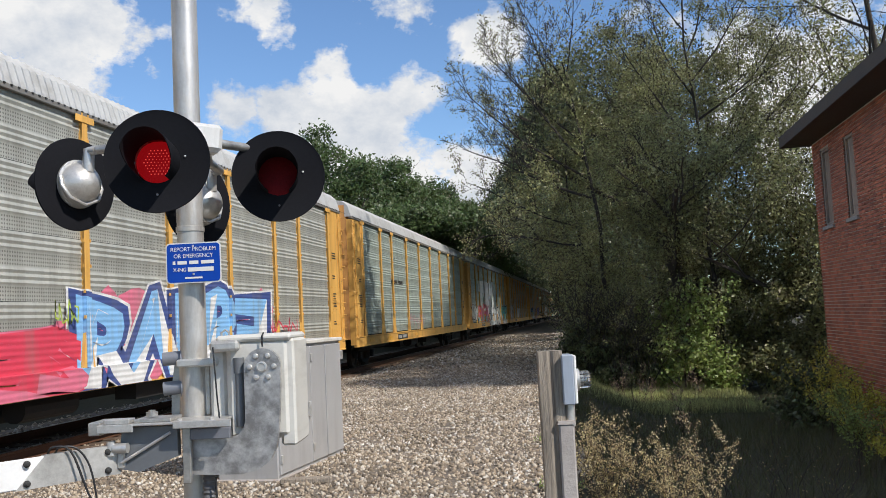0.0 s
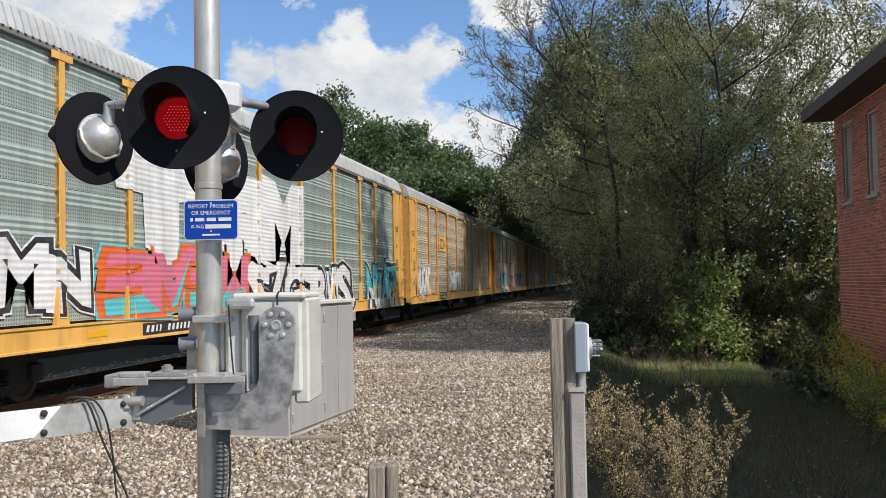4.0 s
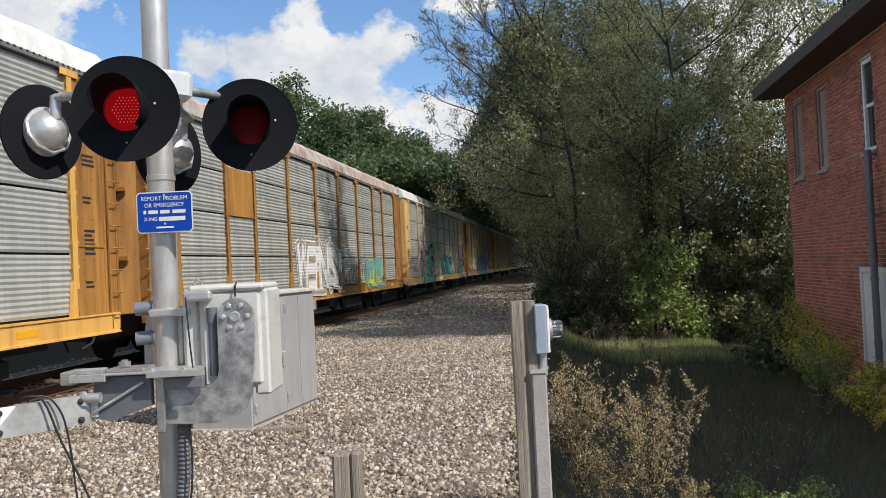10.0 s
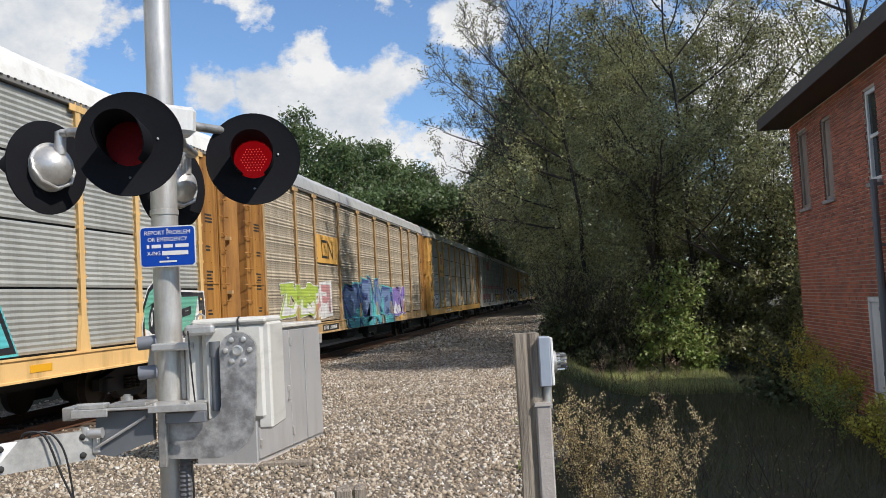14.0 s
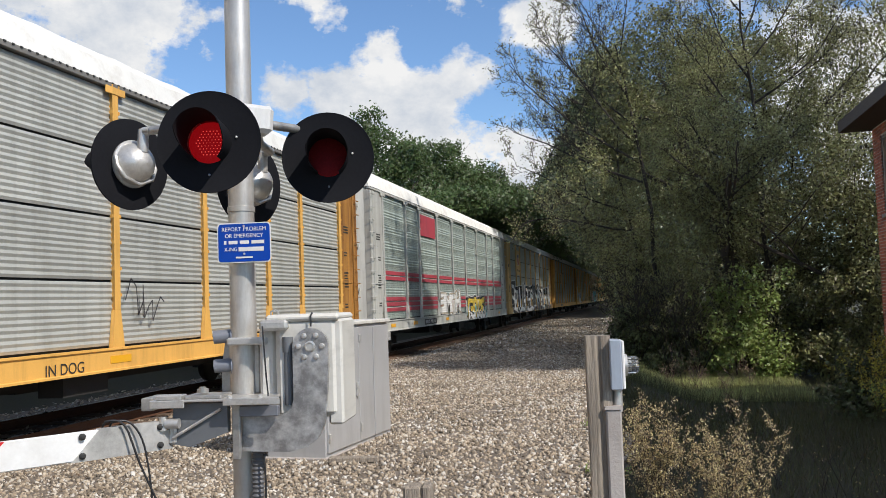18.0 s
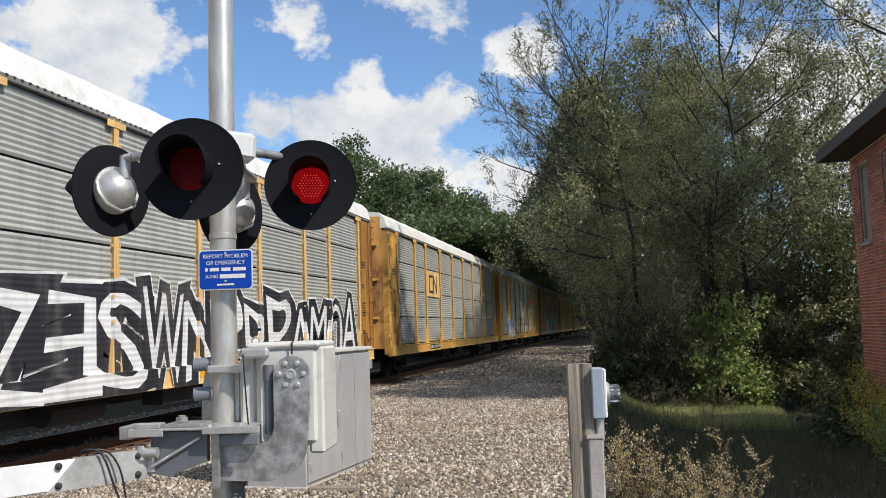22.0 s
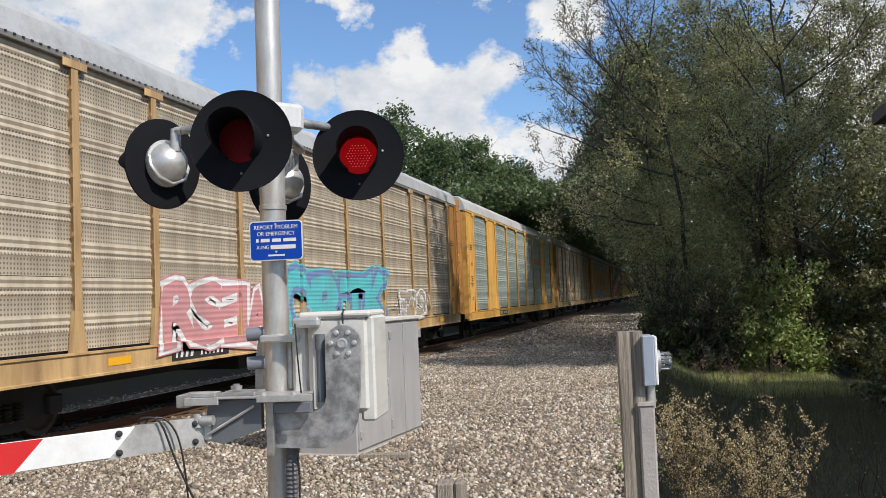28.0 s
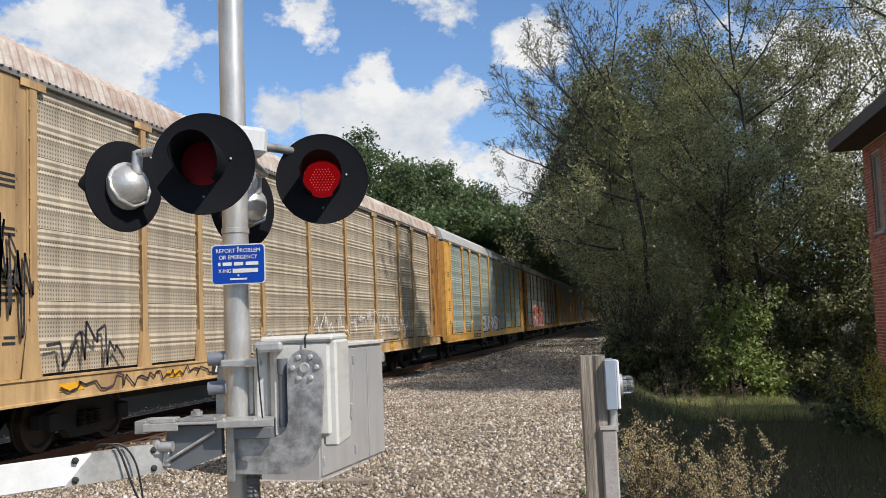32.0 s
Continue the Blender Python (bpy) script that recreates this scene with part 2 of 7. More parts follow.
ROOF_RUST = mat("rusty_roof", (0.55, 0.49, 0.42), 0.55, 0.1, 0.18, 0.5, 20, 0.1, 0.0, (0.22, 0.08, 0.03), 0.5)
UNDER = mat("underframe_black", (0.022, 0.02, 0.018), 0.75, 0, 0.4, 2, 30, 0.3)
WHEEL = mat("wheel_steel", (0.055, 0.04, 0.03), 0.55, 0.5, 0.4, 4, 30, 0.2)
DARK = mat("dark_metal_and_shade", (0.03, 0.03, 0.028), 0.8, 0, 0.2, 1, 20, 0.0)
BLACK_PAINT = mat("black_paint", (0.011, 0.0115, 0.014), 0.75, 0, 0.3, 3, 60, 0.05, spec=0.08)
GALV = mat("galvanised_steel", (0.50, 0.485, 0.455), 0.36, 0.7, 0.22, 12, 60, 0.1, 0.0, (0.16, 0.16, 0.16), 0.42, dscale=9.0)
PIPE_GREY = mat("dull_grey_pipe", (0.20, 0.21, 0.235), 0.5, 0.3, 0.12, 5, 60, 0.1)
GALV_POLE = mat("galvanised_mast", (0.56, 0.545, 0.51), 0.40, 0.5, 0.14, 5, 50, 0.1, 0.5, (0.17, 0.115, 0.075), 0.36, dscale=7.0)
ALU = mat("cast_aluminium", (0.62, 0.605, 0.575), 0.38, 0.6, 0.16, 12, 80, 0.15, 0.0, (0.20, 0.19, 0.17), 0.30, dscale=12.0)
PLATE = mat("zinc_blotched_plate", (0.25, 0.245, 0.24), 0.40, 0.5, 0.2, 8, 60, 0.15, 0.7, (0.74, 0.73, 0.71), 0.46, dscale=8.0)
ROOT = mat("mottled_zinc", (0.52, 0.51, 0.48), 0.5, 0.35, 0.15, 6, 60, 0.15, 0.0, (0.17, 0.165, 0.15), 0.45, dscale=5.0)
JBOX = mat("pale_cast_box", (0.62, 0.62, 0.60), 0.45, 0.15, 0.08, 8, 60, 0.1, 0.2, (0.3, 0.29, 0.27), 0.2, dscale=9.0)
CASE = mat("pale_grey_enamel", (0.60, 0.585, 0.535), 0.45, 0.0, 0.06, 5, 60, 0.05, 0.5, (0.22, 0.20, 0.17), 0.22, dscale=6.0)
CABINET = mat("aluminium_cabinet", (0.47, 0.47, 0.47), 0.45, 0.3, 0.08, 2, 50, 0.05, 0.6, (0.2, 0.19, 0.18), 0.2)
SIGN_BLUE = mat("sign_blue", (0.006, 0.055, 0.36), 0.45, 0, 0.06, 5, 60, 0.02, spec=0.15)
WHITE = mat("white_paint", (0.72, 0.72, 0.70), 0.5, 0, 0.08, 4, 60, 0.05, 0.0, (0.3, 0.27, 0.22), 0.12)
RED_SHEET = mat("red_sheeting", (0.55, 0.02, 0.02), 0.4, 0, 0.1, 5, 60, 0.02)
LENS_LIT = mat("lit_red_lens", (0.2, 0.004, 0.006), 0.5, 0, 0.2, 60, 120, 0.3, emit=(1.0, 0.012, 0.02, 0.19), spec=0.1)
# look of the lens when off, for the added disc over it
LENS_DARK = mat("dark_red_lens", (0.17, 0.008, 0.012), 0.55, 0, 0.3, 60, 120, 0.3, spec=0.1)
RUBBER = mat("black_cable", (0.015, 0.015, 0.016), 0.5, 0, 0.2, 10, 80, 0.05)
HOSE = mat("grey_flexible_hose", (0.13, 0.13, 0.135), 0.5, 0.2, 0.2, 8, 60, 0.1)
WOOD = mat("weathered_wood", (0.37, 0.315, 0.25), 0.9, 0, 0.42, 6, 40, 1.0, 3.0, (0.05, 0.04, 0.032), 0.46, 0.0, None, (5, 5, 0.35), dscale=34.0)
TIE = mat("old_sleeper_wood", (0.17, 0.115, 0.078), 0.9, 0, 0.4, 5, 40, 0.8, 0, (0.03, 0.02, 0.015), 0.4, 0.25)
RAIL = mat("rusty_rail", (0.13, 0.06, 0.032), 0.7, 0.3, 0.3, 4, 40, 0.4)
RAIL_TOP = mat("worn_rail_head", (0.35, 0.33, 0.31), 0.3, 0.9, 0.1, 4, 40, 0.1)
METER_GREY = mat("meter_box_grey", (0.34, 0.385, 0.45), 0.45, 0.1, 0.08, 5, 60, 0.05, 0.5, (0.18, 0.18, 0.19), 0.2, dscale=8.0)
CONCRETE = mat("concrete", (0.39, 0.355, 0.325), 0.9, 0, 0.18, 8, 60, 0.5, 0.3, (0.18, 0.15, 0.13), 0.3, dscale=7.0)
BRICK = mat("red_brick", (0.46, 0.150, 0.085), 0.85, 0, 0.22, 0.7, 50, 0.5, 0, (0.10, 0.045, 0.035), 0.3, 0.0, None, (1, 1, 1), 0.28)
BRICK_PIECE = mat("red_brick_piece", (0.46, 0.150, 0.085), 0.85, 0, 0.22, 0.7, 50, 0.5, 0, (0.10, 0.045, 0.035), 0.3, 0.25)
MORTAR = mat("old_mortar", (0.60, 0.52, 0.45), 0.95, 0, 0.2, 3, 60, 0.5)
BOARD = mat("grey_board", (0.36, 0.28, 0.22), 0.8, 0, 0.25, 5, 60, 0.3, 1.0, (0.10, 0.075, 0.06), 0.35)
FASCIA = mat("dark_roof_timber", (0.075, 0.060, 0.050), 0.85, 0, 0.3, 3, 40, 0.4)
SHINGLE = mat("dark_shingles", (0.05, 0.045, 0.045), 0.9, 0, 0.3, 6, 60, 0.6)
DOWNPIPE = mat("grey_downpipe", (0.16, 0.17, 0.18), 0.55, 0.3, 0.15, 4, 50, 0.1)
OLD_WHITE = mat("old_white_timber", (0.78, 0.77, 0.74), 0.65, 0, 0.12, 5, 50, 0.2, 1.0, (0.25, 0.22, 0.18), 0.25)
BARK = mat("bark", (0.070, 0.056, 0.045), 0.9, 0, 0.4, 8, 40, 0.8, 0, (0.03, 0.026, 0.022), 0.3, 0, None, (3, 3, 0.6))
TWIG = mat("dark_twig_bark", (0.034, 0.028, 0.024), 0.9, 0, 0.3, 8, 40, 0.4)
GRAVEL = mat("ballast_ground", (0.17, 0.14, 0.11), 0.95, 0, 0.4, 3.0, 26, 1.0, 0, (0.07, 0.055, 0.045), 0.4)
STONE = mat("ballast_stone", (0.345, 0.290, 0.225), 0.85, 0, 0.30, 0.5, 30, 0.6, 0, (0.12, 0.10, 0.08), 0.0, 0, None, (1, 1, 1), 0.15)


def mixed_stones(m, tones):
    """Gives every stone one of several rock colours, greyer or browner over patches of the yard."""
    n, l = m.node_tree.nodes, m.node_tree.links
    hsv = next(k for k in n if k.type == "HUE_SAT")
    ge, ramp, co, no, ad = n.new("ShaderNodeNewGeometry"), n.new("ShaderNodeValToRGB"), n.new("ShaderNodeTexCoord"), n.new("ShaderNodeTexNoise"), n.new("ShaderNodeMath")
    no.inputs["Scale"].default_value, no.inputs["Detail"].default_value = 0.45, 3
    l.new(co.outputs["Object"], no.inputs["Vector"])
    ad.operation = "MULTIPLY_ADD"
    ad.inputs[1].default_value, ad.inputs[2].default_value = 0.5, -0.25
    l.new(no.outputs[0], ad.inputs[0])
    a2 = n.new("ShaderNodeMath")
    a2.operation, a2.use_clamp = "ADD", True
    l.new(ge.outputs["Random Per Island"], a2.inputs[0])
    l.new(ad.outputs[0], a2.inputs[1])
    e = ramp.color_ramp.elements
    while len(e) < len(tones):
        e.new(0.5)
    for k, (at, c) in zip(e, tones):
        k.position, k.color = at, (*c, 1)
    l.new(a2.outputs[0], ramp.inputs[0])
    l.new(ramp.outputs[0], hsv.inputs["Color"])


mixed_stones(STONE, [(0.0, (0.145, 0.118, 0.09)), (0.25, (0.26, 0.207, 0.148)), (0.5, (0.355, 0.285, 0.202)), (0.75, (0.43, 0.365, 0.28)), (0.92, (0.45, 0.415, 0.36)), (1.0, (0.58, 0.55, 0.50))])
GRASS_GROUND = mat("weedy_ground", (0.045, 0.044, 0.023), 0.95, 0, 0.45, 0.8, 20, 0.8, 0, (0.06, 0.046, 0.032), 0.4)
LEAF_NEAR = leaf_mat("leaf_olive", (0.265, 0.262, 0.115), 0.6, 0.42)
# fresh green, brightened to put sunlight into the shrub under the trees
LEAF_BRIGHT = leaf_mat("leaf_fresh_sunlit", (0.26, 0.32, 0.095), 0.45, 0.42)
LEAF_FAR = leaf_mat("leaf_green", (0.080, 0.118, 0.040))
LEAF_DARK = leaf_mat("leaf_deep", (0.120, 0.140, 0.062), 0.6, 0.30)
LEAF_DRY = leaf_mat("leaf_dry", (0.43, 0.335, 0.18), 0.6, 0.35)
LEAF_BROWN = leaf_mat("leaf_brown", (0.31, 0.215, 0.15), 0.4, 0.3)
LEAF_GOLD = leaf_mat("leaf_golden", (0.46, 0.41, 0.07), 0.4, 0.3)
# two grass colours: sunlight put into the first, shade into the second
GRASS_SUNLIT = leaf_mat("grass_sunlit", (0.46, 0.47, 0.20), 0.45, 0.4)
GRASS_SHADED = leaf_mat("grass_shaded", (0.10, 0.105, 0.045), 0.4, 0.3)


def glass_mat(name, color, rough):
    m = bpy.data.materials.new(name)
    m.use_nodes = True
    b = m.node_tree.nodes["Principled BSDF"]
    b.inputs["Base Color"].default_value = (*color, 1)
    b.inputs["Roughness"].default_value = rough
    b.inputs["Transmission Weight"].default_value = 0.9
    return m


GLASS = glass_mat("clear_glass", (0.9, 0.93, 0.94), 0.05)
PANE = mat("dark_window_glass", (0.03, 0.033, 0.038), 0.12, 0, 0.2, 2, 30, 0.0)


# ---- mesh building ----
class Geo:
    """Collects vertices and faces for one mesh."""

    def __init__(self):
        self.v, self.f, self.m = [], [], []

    def add(self, verts, faces, slot=0):
        o = len(self.v)
        self.v += [tuple(p) for p in verts]
        self.f += [tuple(i + o for i in q) for q in faces]
        self.m += [slot] * len(faces)
        return self

    def box(self, x0, x1, y0, y1, z0, z1, c=0.0, slot=0, m=None):
        """A box with its edges cut by c."""
        if c <= 0:
            v = [(x, y, z) for x in (x0, x1) for y in (y0, y1) for z in (z0, z1)]
            q = [(0, 1, 3, 2), (4, 6, 7, 5), (0, 4, 5, 1), (2, 3, 7, 6), (0, 2, 6, 4), (1, 5, 7, 3)]
        else:
            v, idx = [], {}
            ax = ((x0, x1), (y0, y1), (z0, z1))
            for i in (0, 1):
                for j in (0, 1):
                    for k in (0, 1):
                        corner = [ax[0][i], ax[1][j], ax[2][k]]
                        sg = [1 if b == 0 else -1 for b in (i, j, k)]
                        for a in range(3):
                            p = [corner[b] + (sg[b] * c if b != a else 0) for b in range(3)]
                            idx[i, j, k, a] = len(v)
                            v.append(tuple(p))
            q = []
            for a in range(3):
                b1, b2 = [b for b in range(3) if b != a]
                for s in (0, 1):
                    loop = []
                    for e1, e2 in ((0, 0), (1, 0), (1, 1), (0, 1)):
                        key = [0, 0, 0]
                        key[a], key[b1], key[b2] = s, e1, e2
                        loop.append(idx[(*key, a)])
                    q.append(tuple(loop if (s == 1) == (a != 1) else loop[::-1]))
            for a in range(3):
                b1, b2 = [b for b in range(3) if b != a]
                for e1 in (0, 1):
                    for e2 in (0, 1):
                        k0, k1 = [0, 0, 0], [0, 0, 0]
                        k0[b1] = k1[b1] = e1
                        k0[b2] = k1[b2] = e2
                        k1[a] = 1
                        q.append((idx[(*k0, b1)], idx[(*k1, b1)], idx[(*k1, b2)], idx[(*k0, b2)]))
            for i in (0, 1):
                for j in (0, 1):
                    for k in (0, 1):
                        q.append((idx[i, j, k, 0], idx[i, j, k, 1], idx[i, j, k, 2]))
        if m is not None:
            v = [tuple(m @ Vector(p)) for p in v]
        return self.add(v, q, slot)

    def tube(self, pts, radii, seg=10, slot=0, caps=True):
        pts = [Vector(p) for p in pts]
        if isinstance(radii, (int, float)):
            radii = [radii] * len(pts)
        rings, prev = [], None
        for i, p in enumerate(pts):
            d = (pts[min(i + 1, len(pts) - 1)] - pts[max(i - 1, 0)]).normalized()
            if prev is None:
                u = d.orthogonal().normalized()
            else:
                u = (prev - d * prev.dot(d)).normalized()
            prev = u
            w = d.cross(u)
            rings.append([p + (u * math.cos(a) + w * math.sin(a)) * radii[i] for a in [2 * math.pi * k / seg for k in range(seg)]])
        v = [q for r in rings for q in r]
        f = []
        for i in range(len(rings) - 1):
            for k in range(seg):
                f.append((i * seg + k, i * seg + (k + 1) % seg, (i + 1) * seg + (k + 1) % seg, (i + 1) * seg + k))
        if caps:
            f.append(tuple(range(seg))[::-1])
            f.append(tuple((len(rings) - 1) * seg + k for k in range(seg)))
        return self.add(v, f, slot)

    def lathe(self, profile, seg=24, m=None, slot=0, a0=0.0, a1=360.0):
        """Turns a profile of (radius, height) about the z axis."""
        full = abs(a1 - a0) >= 359.9
        n = seg if full else seg + 1
        v = []
        for r, h in profile:
            for k in range(n):
                a = radians(a0 + (a1 - a0) * k / seg)
                v.append((r * math.cos(a), r * math.sin(a), h))
        f = []
        for i in range(len(profile) - 1):
            for k in range(seg):
                k1 = (k + 1) % n
                f.append((i * n + k, i * n + k1, (i + 1) * n + k1, (i + 1) * n + k))
        if m is not None:
            v = [tuple(m @ Vector(p)) for p in v]
        return self.add(v, f, slot)

    def plate(self, outline, t0, t1, m=None, slot=0):
        """A flat outline in x, y with thickness from z t0 to t1."""
        n = len(outline)
        v = [(x, y, t0) for x, y in outline] + [(x, y, t1) for x, y in outline]
        f = [tuple(range(n))[::-1], tuple(range(n, 2 * n))] + [(i, (i + 1) % n, n + (i + 1) % n, n + i) for i in range(n)]
        if m is not None:
            v = [tuple(m @ Vector(p)) for p in v]
        return self.add(v, f, slot)

    def mesh(self, name, mats, smooth=False):
        me = bpy.data.meshes.new(name)
        me.from_pydata(self.v, [], self.f)
        for k in mats if isinstance(mats, (list, tuple)) else [mats]:
            me.materials.append(k)
        if any(self.m):
            me.polygons.foreach_set("material_index", self.m)
        if smooth:
            me.polygons.foreach_set("use_smooth", [True] * len(me.polygons))
            me.set_sharp_from_angle(angle=radians(35))
        me.update()
        return me


def part(name, geo, mats, parent=None, label="", smooth=False, at=None):
    me = geo if isinstance(geo, bpy.types.Mesh) else geo.mesh(name, mats, smooth)
    ob = new(name, me)
    ob.parent = parent
    if at is not None:
        ob.matrix_basis = at
    if label:
        ob["label"] = label
    return ob


def thing(name, label, category, group="", kind="", at=None):
    ob = new(name)
    ob.empty_display_size = 0.2
    if at is not None:
        ob.matrix_basis = at
    return tagged(ob, label, category, group, kind)


def quads(name, corners, mats, faces=None):
    """A mesh of many loose faces from an array (n, corners, 3)."""
    n, k = corners.shape[:2]
    me = bpy.data.meshes.new(name)
    me.vertices.add(n * k)
    me.vertices.foreach_set("co", np.ascontiguousarray(corners, dtype=np.float32).ravel())
    me.loops.add(n * k)
    me.loops.foreach_set("vertex_index", np.arange(n * k, dtype=np.int32))
    me.polygons.add(n)
    me.polygons.foreach_set("loop_start", np.arange(0, n * k, k, dtype=np.int32))
    for m in mats if isinstance(mats, (list, tuple)) else [mats]:
        me.materials.append(m)
    if faces is not None:
        me.polygons.foreach_set("material_index", faces.astype(np.int32))
    me.update(calc_edges=True)
    return me


def basis(origin, normal):
    """A pose at origin whose z axis is normal and whose y axis stays as upright as it can."""
    z = Vector(normal).normalized()
    x = Vector((0, 0, 1)).cross(z).normalized()
    y = z.cross(x)
    m = Matrix((x, y, z)).transposed().to_4x4()
    m.translation = origin
    return m

# ---- ground ----


def gravel_edge(y):
    return -0.28 - 0.031 * max(0.0, min(y, 60) - 5) + 0.18 * math.sin(y * 0.7) + 0.1 * math.sin(y * 1.9)


def height(x, y):
    """The ground: a flat ballast yard, a weedy hollow beside it, an assumed bank beyond the track."""
    e = gravel_edge(y)
    bump = 0.05 * noise.noise(Vector((x * 0.35, y * 0.35, 0)))
    if x > e:
        return -min(0.36 + 0.40 * max(0.0, min(1.0, (y - 10) / 10)) - 0.14 * max(0.0, min(1.0, (y - 23) / 6)), (x - e) * 0.42) + bump - 0.05
    if x < -12.2:
        return min(1.3, (-12.2 - x) * 0.45) + bump - 0.12
    return -0.17


gx = sorted({round(v, 3) for v in [-900, -500, -250, -120, -60, -40, -30, -24, -20, -17, -15] + [-14 + 0.7 * i for i in range(42)] + [17, 20, 25, 32, 45, 70, 120, 250, 500, 900]})
gy = sorted({round(v, 3) for v in [-900, -400, -150, -60, -30, -15, -8] + [-4 + 0.8 * i for i in range(72)] + [56, 60, 66, 74, 85, 100, 120, 150, 200, 300, 450, 700, 1200]})
geo = Geo()
vs = [(x, y, height(x, y)) for y in gy for x in gx]
nx = len(gx)
geo.add(vs, [(j * nx + i, j * nx + i + 1, (j + 1) * nx + i + 1, (j + 1) * nx + i) for j in range(len(gy) - 1) for i in range(nx - 1)])
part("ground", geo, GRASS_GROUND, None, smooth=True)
tagged(bpy.data.objects["ground"], "dark weedy earth with thin grass", "ground", kind="structure")

# the ballast yard between the track and the hollow
geo = Geo()
ys = [-6 + 0.5 * i for i in range(60)] + [24 + 2 * i for i in range(20)] + [64 + 12 * i for i in range(20)] + [320, 400, 500, 700]
cols = [-12.6, -12.0, -11.0, -9.3, -7.6, -6.8, -5.5, -4.2, -3.0, -2.0, -1.2]
rowv = []
for y in ys:
    e = gravel_edge(y)
    r = []
    for x in [c for c in cols if c < e - 0.25] + [e - 0.2, e + 0.05]:
        z = 0.0 + 0.025 * noise.noise(Vector((x * 0.8, y * 0.8, 3))) if x > -7.2 else -0.125
        if x >= e:
            z = -0.12
        if x < -12.3:
            z = -0.19
        r.append((x, y, z))
    while len(r) < len(cols) + 2:
        r.insert(-1, r[-2])
    rowv.append(r)
n = len(rowv[0])
geo.add([p for r in rowv for p in r], [(j * n + i, j * n + i + 1, (j + 1) * n + i + 1, (j + 1) * n + i) for j in range(len(ys) - 1) for i in range(n - 1)])
tagged(part("pavement", geo, GRAVEL, None, smooth=True), "pale crushed-stone ballast yard beside the track", "ballast", kind="structure")

TRACK_X = -9.42
RAIL_Z = 0.08
# rails and sleepers
for side in (-0.7525, 0.7525):
    geo = Geo()
    prof = [(-0.076, 0), (0.076, 0), (0.076, 0.018), (0.012, 0.035), (0.012, 0.125), (0.036, 0.135), (0.036, 0.165), (0.028, 0.172), (-0.028, 0.172), (-0.036, 0.165), (-0.036, 0.135), (-0.012, 0.125), (-0.012, 0.035), (-0.076, 0.018)]
    v = [(TRACK_X + side + px_, y, RAIL_Z - 0.172 + pz) for y in (-40, 20, 80, 200, 700) for px_, pz in prof]
    k = len(prof)
    for j in range(4):
        for i in range(k):
            geo.f.append((j * k + i, j * k + (i + 1) % k, (j + 1) * k + (i + 1) % k, (j + 1) * k + i))
            geo.m.append(1 if i in (6, 7, 8) else 0)
    geo.v += v
    tagged(part("rail", geo, [RAIL, RAIL_TOP]), "rusty steel rail with a worn bright head", "rail", "rails", "structure")
sleeper_geo = Geo().box(-1.3, 1.3, -0.115, 0.115, -0.16, 0.0, 0.012)
sleeper_mesh = sleeper_geo.mesh("sleeper", TIE)
for i in range(110):
    ob = part("sleeper", sleeper_mesh, None, None, at=pose(TRACK_X + random.uniform(-0.04, 0.04), 6 + i * 0.53, RAIL_Z - 0.175, 0, random.uniform(-0.6, 0.6), random.uniform(-1.2, 1.2)))
    tagged(ob, "dark weathered timber sleeper under the rails", "sleeper", "sleepers", "structure")

# ---- brick building ----
# BY0 is the unseen south end, drawn out to shade the hollow
BX, BY0, BY1, BZ0, BZ1 = 4.88, 5.4, 20.56, -0.75, 5.08
OPEN = [(19.22, 19.95, 3.23, 4.83), (17.50, 18.18, 3.23, 4.80), (14.95, 15.56, 3.26, 4.75), (12.2, 12.9, 3.26, 4.75), (14.62, 16.10, -0.62, 1.41)]
house = thing("brick_house", "two-storey red brick house with deep dark eaves beside the track", "house")
wall_west = new("wall_west")
wall_west.parent = house
# the wall that faces the track, in strips round its openings
ycuts = sorted({BY0, BY1, *[o[0] for o in OPEN], *[o[1] for o in OPEN]})
for ya, yb in zip(ycuts[:-1], ycuts[1:]):
    ym, z = (ya + yb) / 2, BZ0
    for o in sorted([o for o in OPEN if o[0] < ym < o[1]], key=lambda q: q[2]):
        if o[2] > z:
            part("wall_section", Geo().box(BX + 0.012, BX + 0.33, ya, yb, z, o[2]), MORTAR, wall_west)
        z = o[3]
    part("wall_section", Geo().box(BX + 0.012, BX + 0.33, ya, yb, z, BZ1), MORTAR, wall_west)
g2 = Geo().box(BX + 0.33, BX + 9.0, BY1 - 0.33, BY1 - 0.012, BZ0, BZ1)
part("wall_north", g2, MORTAR, house)
part("wall_south", Geo().box(BX + 0.33, BX + 9.0, BY0, BY0 + 0.33, BZ0, BZ1), BRICK, house)
part("wall_east", Geo().box(BX + 9.0, BX + 9.33, BY0, BY1, BZ0, BZ1), BRICK, house)
# roof: a hip with a dark soffit and rafters' ends
OV = 0.64
geo = Geo()
x0, x1, y0, y1 = BX - OV, BX + 9.33 + OV, BY0 - OV, BY1 + OV * 0.2
zc = BZ1
ridge = 2.3
geo.add([(x0, y0, zc + 0.22), (x1, y0, zc + 0.22), (x1, y1, zc + 0.22), (x0, y1, zc + 0.22), (BX + 4.6, y0 + 4.8, zc + ridge), (BX + 4.6, y1 - 4.8, zc + ridge)],
        [(0, 1, 4), (1, 2, 5, 4), (2, 3, 5), (3, 0, 4, 5)])
part("roof", geo, SHINGLE, house)
part("soffit", Geo().box(x0 + 0.03, x1 - 0.03, y0 + 0.03, y1 - 0.03, zc + 0.0, zc + 0.03), FASCIA, house)
